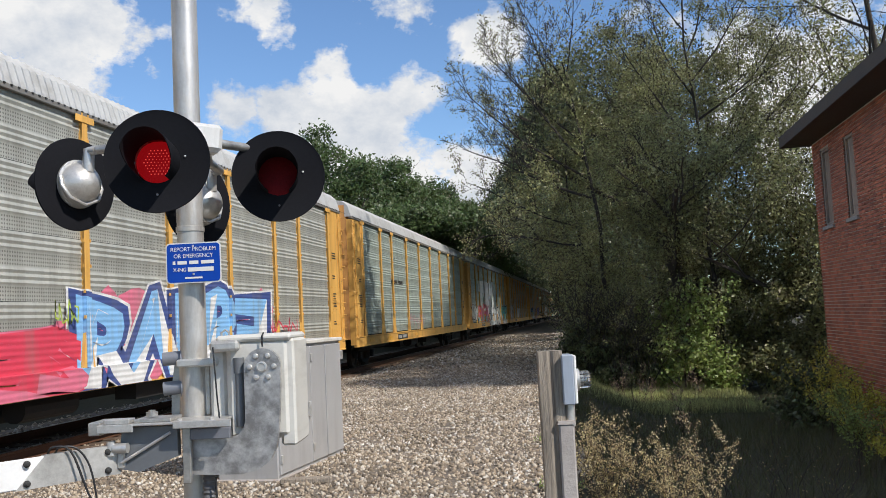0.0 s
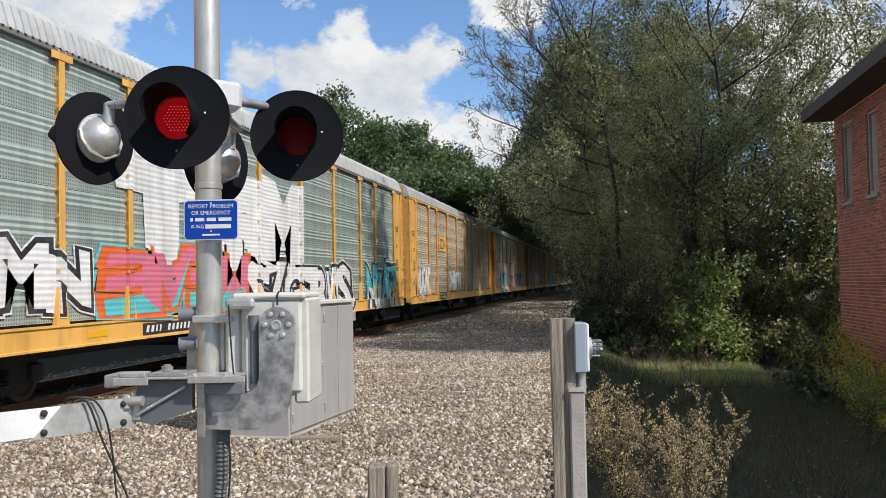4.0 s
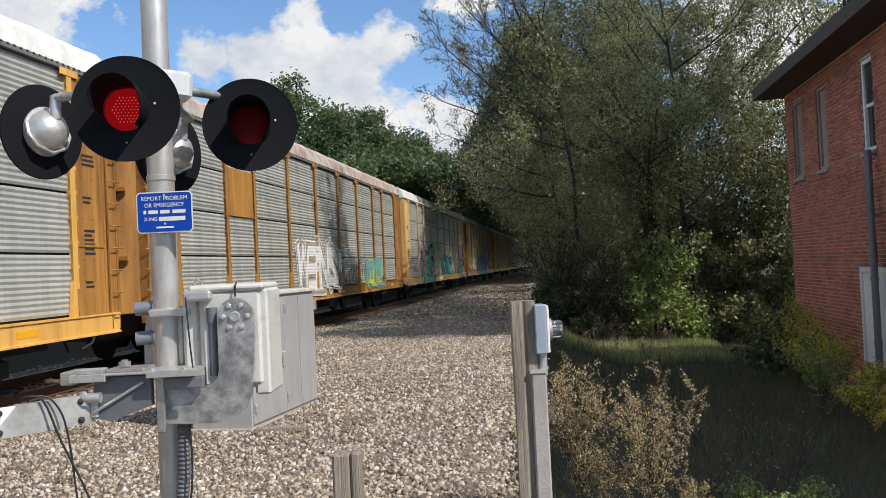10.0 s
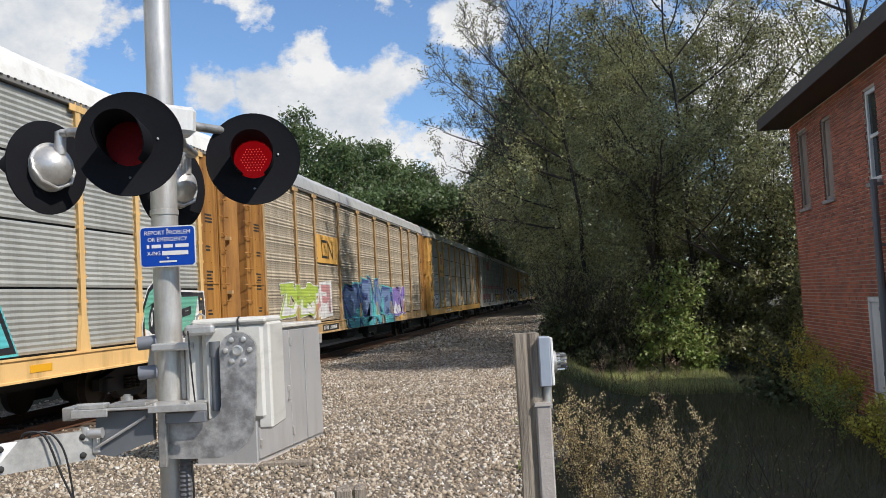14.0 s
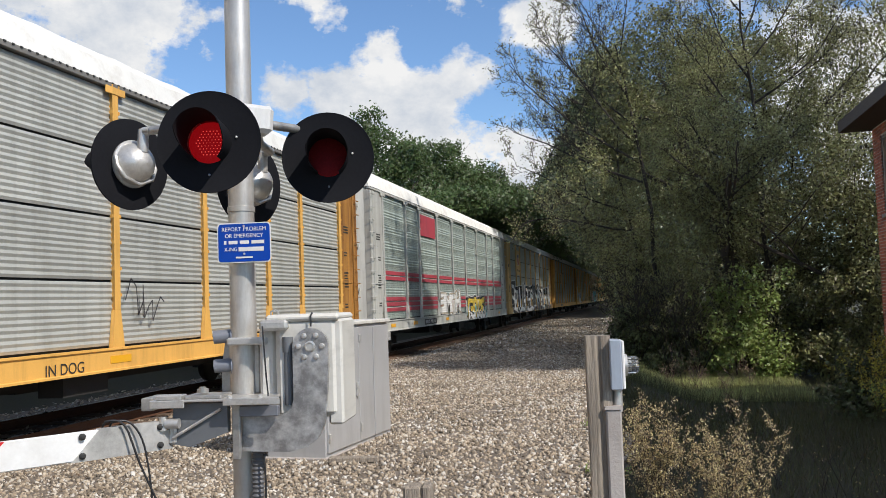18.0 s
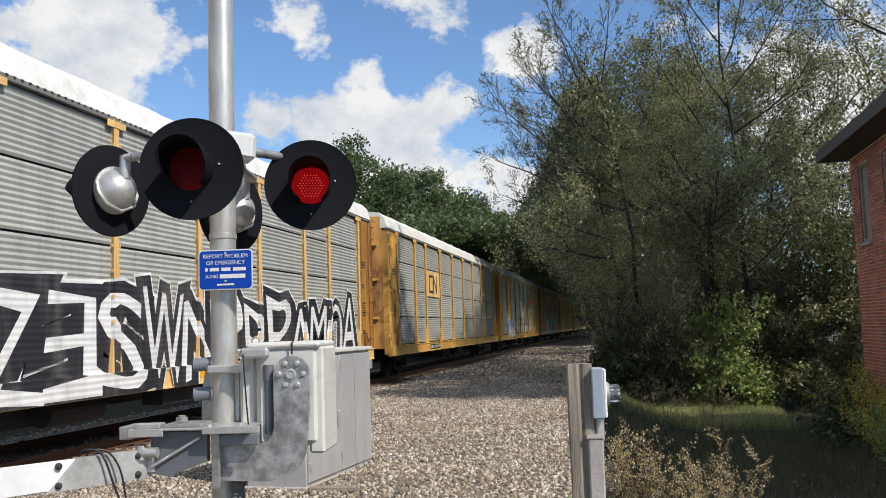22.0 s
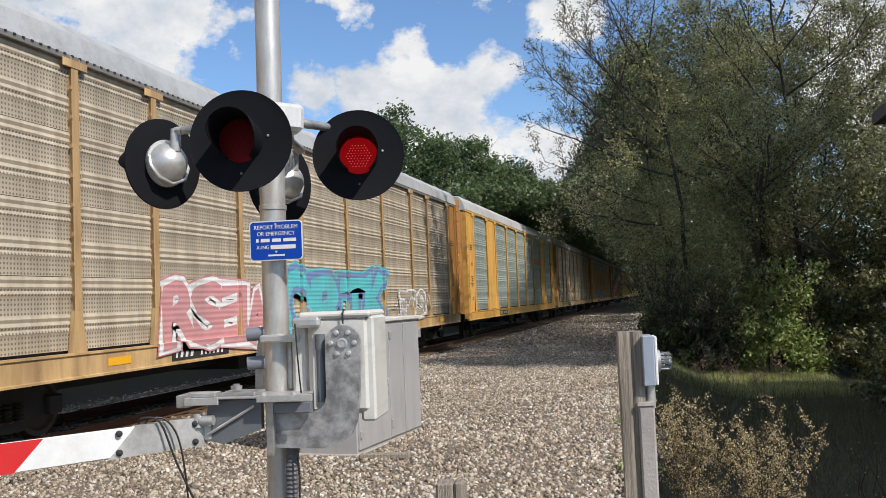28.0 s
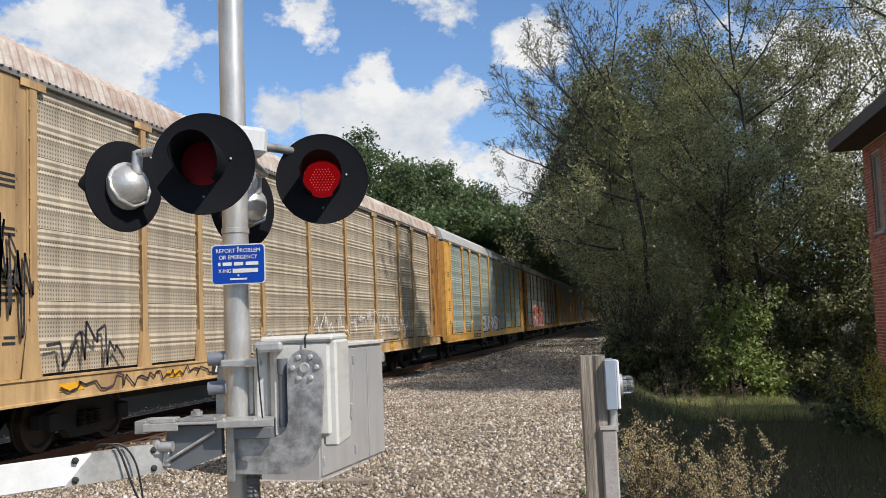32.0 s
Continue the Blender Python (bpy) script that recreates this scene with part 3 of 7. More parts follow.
part("fascia", Geo().box(x0, x0 + 0.03, y0, y1, zc - 0.02, zc + 0.215), FASCIA, house)
part("fascia", Geo().box(x0 + 0.03, x1, y1 - 0.03, y1, zc - 0.02, zc + 0.215), FASCIA, house)
part("fascia", Geo().box(x0 + 0.03, x1, y0, y0 + 0.03, zc - 0.02, zc + 0.215), FASCIA, house)
# windows
for k, (ya, yb, za, zb) in enumerate(OPEN[:4]):
    boarded = k < 2
    w = new("window")
    w.parent = house
    w["label"] = "tall window closed with grey boards" if boarded else "tall sash window with a worn white frame"
    fm = BOARD if boarded else OLD_WHITE
    t = 0.07
    part("window_frame", Geo().box(BX + 0.03, BX + 0.12, ya + 0.003, ya + t, za + 0.003, zb - 0.003, 0.006).box(BX + 0.03, BX + 0.12, yb - t, yb - 0.003, za + 0.003, zb - 0.003, 0.006)
         .box(BX + 0.03, BX + 0.12, ya + t, yb - t, zb - t, zb - 0.003, 0.006).box(BX + 0.03, BX + 0.12, ya + t, yb - t, za + 0.003, za + t, 0.006), fm, w)
    if boarded:
        nb = 4
        for i in range(nb):
            a = ya + t + (yb - ya - 2 * t) * i / nb
            part("board", Geo().box(BX + 0.075, BX + 0.095, a + 0.004, a + (yb - ya - 2 * t) / nb - 0.004, za + t, zb - t, 0.003), BOARD, w)
    else:
        zm = (za + zb) / 2
        part("sash_rail", Geo().box(BX + 0.05, BX + 0.10, ya + t, yb - t, zm - 0.03, zm + 0.03, 0.005), OLD_WHITE, w)
        part("pane", Geo().box(BX + 0.085, BX + 0.09, ya + t, yb - t, za + t, zm - 0.03), PANE, w)
        part("pane", Geo().box(BX + 0.065, BX + 0.07, ya + t, yb - t, zm + 0.03, zb - t), PANE, w)
    part("window_sill", Geo().box(BX - 0.05, BX + 0.03, ya - 0.04, yb + 0.04, za - 0.075, za - 0.002, 0.008), CONCRETE, w)
# white door in the basement
d = new("door")
d.parent = house
d["label"] = "old white-painted plank door"
ya, yb, za, zb = OPEN[4]
part("door_frame", Geo().box(BX - 0.01, BX + 0.10, ya + 0.003, ya + 0.09, za, zb - 0.003, 0.006).box(BX - 0.01, BX + 0.10, yb - 0.09, yb - 0.003, za, zb - 0.003, 0.006).box(BX - 0.01, BX + 0.10, ya + 0.09, yb - 0.09, zb - 0.09, zb - 0.003, 0.006), OLD_WHITE, d)
for i in range(8):
    a = ya + 0.09 + (yb - ya - 0.18) * i / 8
    part("plank", Geo().box(BX + 0.02, BX + 0.055, a + 0.003, a + (yb - ya - 0.18) / 8 - 0.003, za, zb - 0.09, 0.004), OLD_WHITE, d)
part("vent", Geo().box(BX - 0.02, BX + 0.004, 15.16, 15.43, 1.48, 1.80, 0.01), PANE, house, "dark metal vent")
geo = Geo().tube([(BX - 0.14, 14.93, 3.25), (BX - 0.14, 14.93, -0.6)], 0.055, 10)
for z in (2.6, 1.2, 0.2):
    geo.tube([(BX - 0.14, 14.93, z), (BX - 0.14, 14.93, z + 0.06)], 0.066, 10)
dp = part("downpipe", geo, DOWNPIPE, house, smooth=True)
for z in (2.2, 3.15):
    part("bracket", Geo().box(BX - 0.14, BX + 0.01, 14.90, 14.96, z, z + 0.05), DOWNPIPE, dp)

# ---- crossing signal ----
signal = thing("crossing_signal", "galvanised railway crossing mast with red flashing lamps", "signal", at=pose(0, 0, 0))
PX, PY = -2.115, 4.565
geo = Geo().lathe([(0.0, 3.9), (0.066, 3.9), (0.068, 3.86), (0.070, 1.2), (0.071, 0.06)], 28)
part("mast", geo, GALV_POLE, signal, smooth=True, at=pose(PX, PY, 0))
geo = Geo().lathe([(0.0, 0.10), (0.11, 0.10), (0.12, 0.07), (0.12, 0.03), (0.24, 0.02), (0.25, -0.1)], 24)
part("mast_base", geo, GALV, signal, smooth=True, at=pose(PX, PY, 0))
part("clamp", Geo().lathe([(0.070, 2.30), (0.0745, 2.298), (0.0745, 2.272), (0.070, 2.27)], 24), GALV_POLE, signal, "stained steel band", True, pose(PX, PY, 0))
# junction box on the mast
jb = pose(-1.985, 4.435, 2.745, 0, 4, 38)
part("junction_box", Geo().box(-0.105, 0.105, -0.065, 0.065, -0.075, 0.072, 0.022), JBOX, signal, "cast aluminium junction box", True, jb)
part("mast_saddle", Geo().lathe([(0.07, 2.68), (0.095, 2.69), (0.095, 2.80), (0.07, 2.81)], 24), ALU, signal, "", True, pose(PX, PY, 0))

LAMPS = {
    "a": (Vector((-2.062, 4.10, 2.575)), Vector((0.24, -0.97, 0.03))),
    "b": (Vector((-1.690, 4.79, 2.575)), Vector((0.30, -0.95, 0.03))),
    "c": (Vector((-2.77, 4.56, 2.575)), Vector((-0.93, 0.36, 0.02))),
    "d": (Vector((-2.235, 4.95, 2.480)), Vector((-0.93, 0.36, 0.02))),
}
LENS_COVERS = {}


def flasher(key, at, facing):
    m = basis(at, facing)
    fl = new("flasher")
    fl.parent, fl.matrix_basis = signal, m
    fl["label"] = "red flashing lamp with a black round background"
    R_ = 0.254
    part("background", Geo().lathe([(0.108, 0.004), (0.235, 0.004), (R_, 0.010), (R_ + 0.002, 0.004), (R_, -0.002), (0.235, -0.004), (0.108, -0.004)], 56), BLACK_PAINT, fl, smooth=True)
    # visor: a tube that is cut away below and slants towards its front
    seg, rr, v, f = 40, 0.112, [], []
    for k in range(seg + 1):
        a = radians(-58 + 296 * k / seg)
        up = math.sin(a)
        ln = 0.09 + 0.18 * max(0, min(1.0, (up + 0.9) / 1.1))
        for r in (rr, rr - 0.004):
            for h in (0.0, ln):
                v.append((r * math.cos(a), r * math.sin(a), h))
    for k in range(seg):
        o, q = k * 4, (k + 1) * 4
        f += [(o, q, q + 1, o + 1), (o + 2, o + 3, q + 3, q + 2), (o + 1, q + 1, q + 3, o + 3)]
    part("visor", Geo().add(v, f), BLACK_PAINT, fl, smooth=True)
    # lamp: bowl behind, ever-glowing lens in front, and an added disc that hides it
    bowl = Geo().lathe([(0.118, -0.004), (0.122, -0.02), (0.118, -0.035), (0.105, -0.075), (0.075, -0.115), (0.04, -0.135), (0.0, -0.14)], 28)
    part("housing", bowl, ALU, fl, "rounded cast aluminium lamp housing", True)
    part("housing_rim", Geo().lathe([(0.118, -0.012), (0.134, -0.014), (0.134, -0.026), (0.118, -0.03)], 28), ALU, fl, "", True)
    lens = part("lens", Geo().lathe([(0.107, -0.03), (0.098, -0.028), (0.05, -0.021), (0.0, -0.02)], 28), LENS_LIT, fl, "glowing red lens", True)
    if key in ("a", "b"):
        dots = Geo()
        for i in range(-5, 6):
            for j in range(-5, 6):
                x, y = i * 0.017 + (j % 2) * 0.0085, j * 0.0147
                if x * x + y * y < 0.0052:
                    dots.lathe([(0.0035, 0.0), (0.002, 0.002), (0, 0.0025)], 6, pose(x, y, -0.0215))
        part("light_grid", dots, LED, fl, "bright red points of light")
    sh = part("shutter", Geo().lathe([(0.110, -0.004), (0.09, 0.001), (0.05, 0.004), (0.0, 0.005)], 28, pose(0, -0.110, 0)).lathe([(0.110, -0.006), (0.0, -0.006)], 28, pose(0, -0.110, 0)), LENS_DARK, fl, "added dark red disc that hides the lit lens between flashes", True, pose(0, 0.112, 0.012))
    LENS_COVERS[key] = sh
    part("bolt", Geo().lathe([(0.006, 0.004), (0.006, 0.010), (0.0, 0.012)], 8), PIPE_GREY, fl, at=pose(0.0, -0.165, 0))
    part("bolt", Geo().lathe([(0.006, 0.004), (0.006, 0.010), (0.0, 0.012)], 8), ALU, fl, at=pose(0.135, 0.02, 0))
    # elbow on top of the bowl
    part("elbow", Geo().tube([(0, 0.06, -0.10), (0, 0.15, -0.105), (0, 0.185, -0.105)], [0.032, 0.03, 0.028], 14).tube([(0, 0.172, -0.105), (0, 0.172, -0.17)], 0.024, 12), ALU, fl, "cast elbow", True)
    part("yoke", Geo().tube([(0.122, 0.03, -0.03), (0.128, -0.02, -0.05), (0.09, -0.085, -0.07), (0.0, -0.118, -0.075), (-0.09, -0.085, -0.07), (-0.128, -0.02, -0.05), (-0.122, 0.03, -0.03)], 0.011, 8), ALU, fl, "", True)
    return m


LED = mat("light_point", (0.6, 0.03, 0.03), 0.3, 0, 0.05, 20, 50, 0.0, emit=(1.0, 0.12, 0.10, 0.6))
ends = {}
for key, (at, facing) in LAMPS.items():
    m = flasher(key, at, facing)
    ends[key] = m @ Vector((0, 0.172, -0.17))
J = Vector((-2.0, 4.50, 2.745))
for key in "abcd":
    e = ends[key]
    mid = (J + e) / 2
    mid.z = e.z
    part("arm", Geo().tube([J, (J.x * 0.7 + e.x * 0.3, J.y * 0.7 + e.y * 0.3, e.z), tuple(e)], [0.027, 0.025, 0.024], 14), GALV, signal, "short galvanised pipe arm", True)

# sign on the mast
sg = basis((-2.055, 4.463, 2.098), (0.155, -0.987, 0.0))
sign = thing("emergency_sign", "blue sign with white lettering strapped to the mast", "sign", at=sg)


def rounded(w, h, r, k=5):
    out = []
    for cx, cy, a0 in ((w / 2 - r, h / 2 - r, 0), (-w / 2 + r, h / 2 - r, 90), (-w / 2 + r, -h / 2 + r, 180), (w / 2 - r, -h / 2 + r, 270)):
        for i in range(k + 1):
            a = radians(a0 + 90 * i / k)
            out.append((cx + r * math.cos(a), cy + r * math.sin(a)))
    return out


SW, SH = 0.288, 0.212
part("plate", Geo().plate(rounded(SW, SH, 0.022), -0.003, 0.0), WHITE, sign, "white edged aluminium plate")
part("face", Geo().plate(rounded(SW - 0.012, SH - 0.012, 0.018), 0.0005, 0.002), SIGN_BLUE, sign, "blue face")


def text(body, x, y, size, parent, material, name="lettering", width=None):
    c = bpy.data.curves.new(name, "FONT")
    c.body, c.size, c.align_x, c.extrude = body, size, "CENTER", 0.0006
    tmp = bpy.data.objects.new("t", c)
    scene.collection.objects.link(tmp)
    me = bpy.data.meshes.new_from_object(tmp.evaluated_get(bpy.context.evaluated_depsgraph_get()))
    bpy.data.objects.remove(tmp)
    me.materials.clear()
    me.materials.append(material)
    ob = new(name, me)
    ob.parent = parent
    w = max(v.co.x for v in me.vertices) - min(v.co.x for v in me.vertices)
    s = (width / w) if width else 1.0
    for v in me.vertices:
        v.co.x *= s
    ob.matrix_basis = pose(x, y, 0.0032)
    return ob


text("REPORT PROBLEM", 0, 0.062, 0.030, sign, WHITE, width=0.235)
text("OR EMERGENCY", 0, 0.027, 0.030, sign, WHITE, width=0.205)
text("X-ING", -0.072, -0.044, 0.028, sign, WHITE, width=0.068)
bars = Geo()
for x0_, x1_, y_ in ((-0.108, -0.095, 0.002), (-0.083, -0.035, 0.002), (-0.022, 0.026, 0.002), (0.04, 0.108, 0.002)):
    bars.box(x0_, x1_, y_ - 0.009, y_ + 0.009, 0.002, 0.0035)
bars.box(-0.03, 0.105, -0.046, -0.024, 0.002, 0.0035)
bars.box(-0.045, 0.045, -0.083, -0.074, 0.002, 0.0035)
part("lettering", bars, WHITE, sign, "white bars of lettering")
for y_ in (0.087, -0.06):
    part("bolt", Geo().lathe([(0.006, 0.002), (0.006, 0.006), (0, 0.007)], 8), ALU, sign, at=pose(0.0, y_, 0))

# ---- gate mechanism ----
MECH = basis((-1.690, 4.434, 1.545), (0.129, -0.992, 0.0))
mech = thing("gate_mechanism", "pale grey crossing gate machine clamped to the mast", "gate machine", at=MECH)
part("case", Geo().box(-0.20, 0.135, -0.37, 0.145, -0.42, -0.045, 0.03), CASE, mech, "pale grey enamelled case", True)
part("lid", Geo().box(-0.245, 0.145, 0.128, 0.165, -0.44, -0.03, 0.014), CASE, mech, "", True)
part("door", Geo().box(0.075, 0.155, -0.41, 0.135, -0.41, -0.06, 0.012), CASE, mech, "pale grey side door", True)
part("hinge_block", Geo().box(-0.27, -0.12, 0.085, 0.14, -0.10, 0.0, 0.014), ALU, mech, "", True)
part("lifting_ring", Geo().tube([(-0.235, 0.15, -0.12), (-0.235, 0.18, -0.12), (-0.215, 0.195, -0.12), (-0.195, 0.18, -0.12), (-0.195, 0.15, -0.12)], 0.006, 8), GALV, mech, "", True)
part("case_side", Geo().box(-0.30, -0.205, -0.36, 0.10, -0.36, -0.10, 0.02), CASE, mech, "", True)
# the thick curved arm plate
arc = [(0.093 * math.cos(radians(a)), 0.093 * math.sin(radians(a))) for a in range(0, 181, 12)]
inner = [(-0.093, -0.18), (-0.094, -0.27), (-0.105, -0.31), (-0.13, -0.335), (-0.17, -0.348), (-0.24, -0.352), (-0.36, -0.352)]
outer = [(-0.375, -0.527), (-0.12, -0.535), (-0.03, -0.515), (0.03, -0.47), (0.065, -0.40), (0.080, -0.28), (0.090, -0.12)]
part("arm_plate", Geo().plate(arc + inner + outer, -0.03, 0.0), PLATE, mech, "thick galvanised plate with white zinc blotches")
part("plate_edge", Geo().plate([(-0.094, 0.0), (-0.094, -0.27), (-0.106, -0.312), (-0.13, -0.337), (-0.17, -0.350), (-0.17, -0.356), (-0.125, -0.345), (-0.099, -0.318), (-0.087, -0.27), (-0.086, 0.0)], -0.09, -0.03), GALV, mech, "bright edge of the plate")
for a in range(0, 360, 60):
    part("bolt", Geo().lathe([(0.015, 0.0), (0.015, 0.006), (0.011, 0.012), (0.0, 0.014)], 10), ALU, mech, "domed bolt head", True, pose(0.062 * math.cos(radians(a)), 0.062 * math.sin(radians(a)), 0.0))
part("hub", Geo().lathe([(0.027, 0.0), (0.027, 0.012), (0.02, 0.014), (0.02, 0.01), (0, 0.01)], 20), ALU, mech, "", True)
# shelf bracket to which the gate arm is bolted
part("shelf", Geo().box(-0.80, -0.175, -0.258, -0.246, -0.12, 0.13, 0.003), ALU, mech, "flat galvanised plate")
part("front_lip", Geo().box(-0.42, -0.13, -0.278, -0.243, 0.13, 0.142, 0.003), ALU, mech, "bright bracket edge")
part("side_lip", Geo().box(-0.80, -0.62, -0.285, -0.246, 0.13, 0.142, 0.003), ALU, mech, "bright bracket edge")
part("top_block", Geo().box(-0.77, -0.64, -0.246, -0.222, 0.04, 0.13, 0.004), ALU, mech, "cast block")
part("top_block", Geo().box(-0.63, -0.44, -0.246, -0.228, -0.08, 0.10, 0.004), GALV, mech, "cast block")
part("stop_lug", Geo().tube([(-0.56, -0.220, 0.03), (-0.56, -0.200, 0.03)], 0.030, 14).tube([(-0.56, -0.200, 0.03), (-0.56, -0.190, 0.03)], 0.018, 6), GALV, mech, "bolted stop", True)
for x_ in (-0.40, -0.24):
    part("bolt", Geo().lathe([(0.014, 0.0), (0.014, 0.008), (0.007, 0.014), (0.0, 0.015)], 8), ALU, mech, "", True, pose(x_, -0.246, 0.09, -90))
# dark tube that fills the space under the shelf
part("buffer", Geo().tube([(-0.69, -0.365, 0.0), (-0.46, -0.350, -0.02)], [0.070, 0.078], 18), DOWNPIPE, mech, "dark rounded housing under the shelf", True)
part("socket_pin", Geo().tube([(-0.745, -0.40, 0.10), (-0.745, -0.33, 0.10)], 0.022, 12).tube([(-0.73, -0.365, 0.10), (-0.66, -0.365, 0.10)], 0.026, 12), ALU, mech, "bright pivot pin", True)
part("rear_lip", Geo().box(-0.86, -0.80, -0.30, -0.235, -0.10, 0.10, 0.004), GALV, mech, "")
part("bracket", Geo().box(-0.40, -0.36, -0.56, -0.265, 0.03, 0.06, 0.004), GALV, mech, "upright bracket plate")
# darker pipe grey puts the shelf's shade into this plate's colour
part("cross_plate", Geo().box(-0.36, -0.16, -0.345, -0.29, 0.02, 0.06, 0.004), PIPE_GREY, mech, "cross plate in a darker grey put in for shade")
part("support", Geo().add([(-0.70, -0.27, 0.02), (-0.42, -0.27, 0.02), (-0.42, -0.42, 0.02), (-0.62, -0.49, 0.02), (-0.72, -0.47, 0.02), (-0.70, -0.27, 0.07), (-0.42, -0.27, 0.07), (-0.42, -0.42, 0.07), (-0.62, -0.49, 0.07), (-0.72, -0.47, 0.07)],
                          [(0, 1, 2, 3, 4), (9, 8, 7, 6, 5), (0, 5, 6, 1), (1, 6, 7, 2), (2, 7, 8, 3), (3, 8, 9, 4), (4, 9, 5, 0)]), DOWNPIPE, mech, "slanted support plate")
part("brace", Geo().tube([(-0.70, -0.44, 0.085), (-0.45, -0.30, 0.085)], 0.008, 8), ALU, mech, "thin brace rod", True)
# counterweight brackets behind the mast
part("rear_plate", Geo().plate([(-0.46, 0.09), (-0.42, 0.06), (-0.44, -0.05), (-0.485, -0.14), (-0.495, -0.30), (-0.555, -0.30), (-0.55, -0.10), (-0.53, 0.03)], -0.29, -0.25), GALV, mech, "galvanised plate behind the mast")
for z_ in (0.055, -0.10):
    part("stub_pipe", Geo().tube([(-0.565, z_, -0.17), (-0.40, z_ + 0.01, -0.20)], 0.036, 14).tube([(-0.475, z_, -0.185), (-0.455, z_, -0.19)], 0.055, 16), PIPE_GREY, mech, "short dull grey pipe with a flange", True)
part("mast_bracket", Geo().box(-0.485, -0.30, -0.262, 0.04, -0.28, -0.16, 0.02), GALV_POLE, mech, "steel casting that grips the mast", True)
part("mast_clamp", Geo().box(-0.47, -0.25, 0.012, 0.052, -0.16, -0.085, 0.008), ALU, mech, "steel strap round the mast", True)
part("clamp_bolt", Geo().lathe([(0.014, 0.0), (0.014, 0.02), (0, 0.022)], 6), ALU, mech, at=pose(-0.275, 0.03, -0.085))
part("black_wire", Geo().tube([(-0.245, 0.11, 0.012), (-0.235, 0.02, 0.03), (-0.225, -0.15, 0.03), (-0.215, -0.30, 0.02)], 0.004, 6), RUBBER, mech, "thin black wire", True)
part("black_wire", Geo().tube([(0.0, 0.17, -0.06), (0.0, 0.155, -0.026), (0.0, 0.10, -0.024)], 0.005, 6), RUBBER, mech, "thin black wire", True)
# dark rod fills the slot in place of its shade
part("dark_cylinder", Geo().tube([(-0.128, -0.03, -0.05), (-0.128, -0.30, -0.05)], [0.024, 0.024], 14).tube([(-0.128, 0.05, -0.05), (-0.128, -0.03, -0.05)], 0.030, 14), DOWNPIPE, mech, "dark rod standing in for the shade of the slot", True)

# gate arm, pointing across the road
GA0, GA1 = Vector((-2.415, 4.275, 1.122)), Vector((-5.30, -0.30, 1.14))
arm = thing("crossing_barrier", "lowered white crossing barrier with slanting red bands", "barrier")
dirn = (GA1 - GA0).normalized()
side_n = dirn.cross(Vector((0, 0, 1))).normalized()
am = Matrix((dirn, -side_n, Vector((0, 0, 1)))).transposed().to_4x4()
am.translation = GA0
arm.matrix_basis = am
part("root", Geo().plate([(-0.02, -0.072), (0.50, -0.072), (0.36, 0.072), (-0.02, 0.072)], -0.02, 0.02, Matrix(((1, 0, 0, 0), (0, 0, 1, 0), (0, 1, 0, 0), (0, 0, 0, 1)))), ROOT, arm, "mottled aluminium root of the arm")
part("boom", Geo().box(0.30, 5.2, -0.014, 0.014, -0.068, 0.068, 0.004), WHITE, arm, "white boom", True)
for i in range(6):
    a_ = 0.80 + i * 0.81
    part("band", Geo().plate([(a_ + 0.13, -0.068), (a_ + 0.53, -0.068), (a_ + 0.40, 0.068), (a_, 0.068)], 0.0145, 0.0165, Matrix(((1, 0, 0, 0), (0, 0, 1, 0), (0, 1, 0, 0), (0, 0, 0, 1)))), RED_SHEET, arm, "slanting red band")
for x_ in (0.05, 0.45):
    for z_ in (0.045, -0.045):
        part("bolt", Geo().lathe([(0.016, 0.0), (0.016, 0.01), (0.008, 0.018), (0, 0.019)], 10), DARK, arm, "dark bolt head", True, pose(x_, 0.02, z_, -90))
part("socket", Geo().box(-0.20, 0.0, -0.045, 0.045, -0.055, 0.05, 0.015).tube([(-0.10, 0.045, 0.0), (-0.10, 0.09, 0.0)], 0.03, 10), ALU, arm, "cast arm socket", True)

# cables and the flexible conduit
def smooth_line(pts, k=5):
    """A smooth curve through the points."""
    q = [Vector(p) for p in pts]
    q = [q[0] * 2 - q[1]] + q + [q[-1] * 2 - q[-2]]
    out = []
    for a, b, c, d in zip(q, q[1:], q[2:], q[3:]):
        for i in range(k):
            t = i / k
            out.append(0.5 * (2 * b + (c - a) * t + (2 * a - 5 * b + 4 * c - d) * t * t + (3 * b - a - 3 * c + d) * t ** 3))
    return out + [q[-2]]


cab = thing("cable", "black cable hanging from the gate arm", "cable")
geo = Geo().tube(smooth_line([(-2.62, 4.02, 1.19), (-2.58, 4.00, 1.225), (-2.51, 4.04, 1.20), (-2.45, 4.08, 1.0), (-2.34, 4.13, 0.7), (-2.27, 4.12, 0.45), (-2.23, 4.13, 0.2), (-2.2, 4.14, 0.0)], 4), 0.0055, 8)
part("strand", geo, RUBBER, cab, smooth=True)
part("strand", Geo().tube(smooth_line([(-2.60, 4.05, 1.19), (-2.56, 4.03, 1.22), (-2.50, 4.07, 1.21), (-2.45, 4.10, 1.12), (-2.42, 4.11, 0.95), (-2.39, 4.10, 0.72), (-2.34, 4.10, 0.4), (-2.3, 4.12, 0.0)], 4), 0.005, 8), RUBBER, cab, smooth=True)
part("strand", Geo().tube(smooth_line([(-1.95, 4.42, 1.0), (-1.94, 4.41, 0.8), (-1.96, 4.40, 0.6), (-2.04, 4.40, 0.45), (-2.15, 4.40, 0.33), (-2.3, 4.38, 0.2)], 4), 0.0055, 8), RUBBER, cab, smooth=True)
con = thing("conduit", "ribbed grey flexible conduit beside the mast", "conduit")
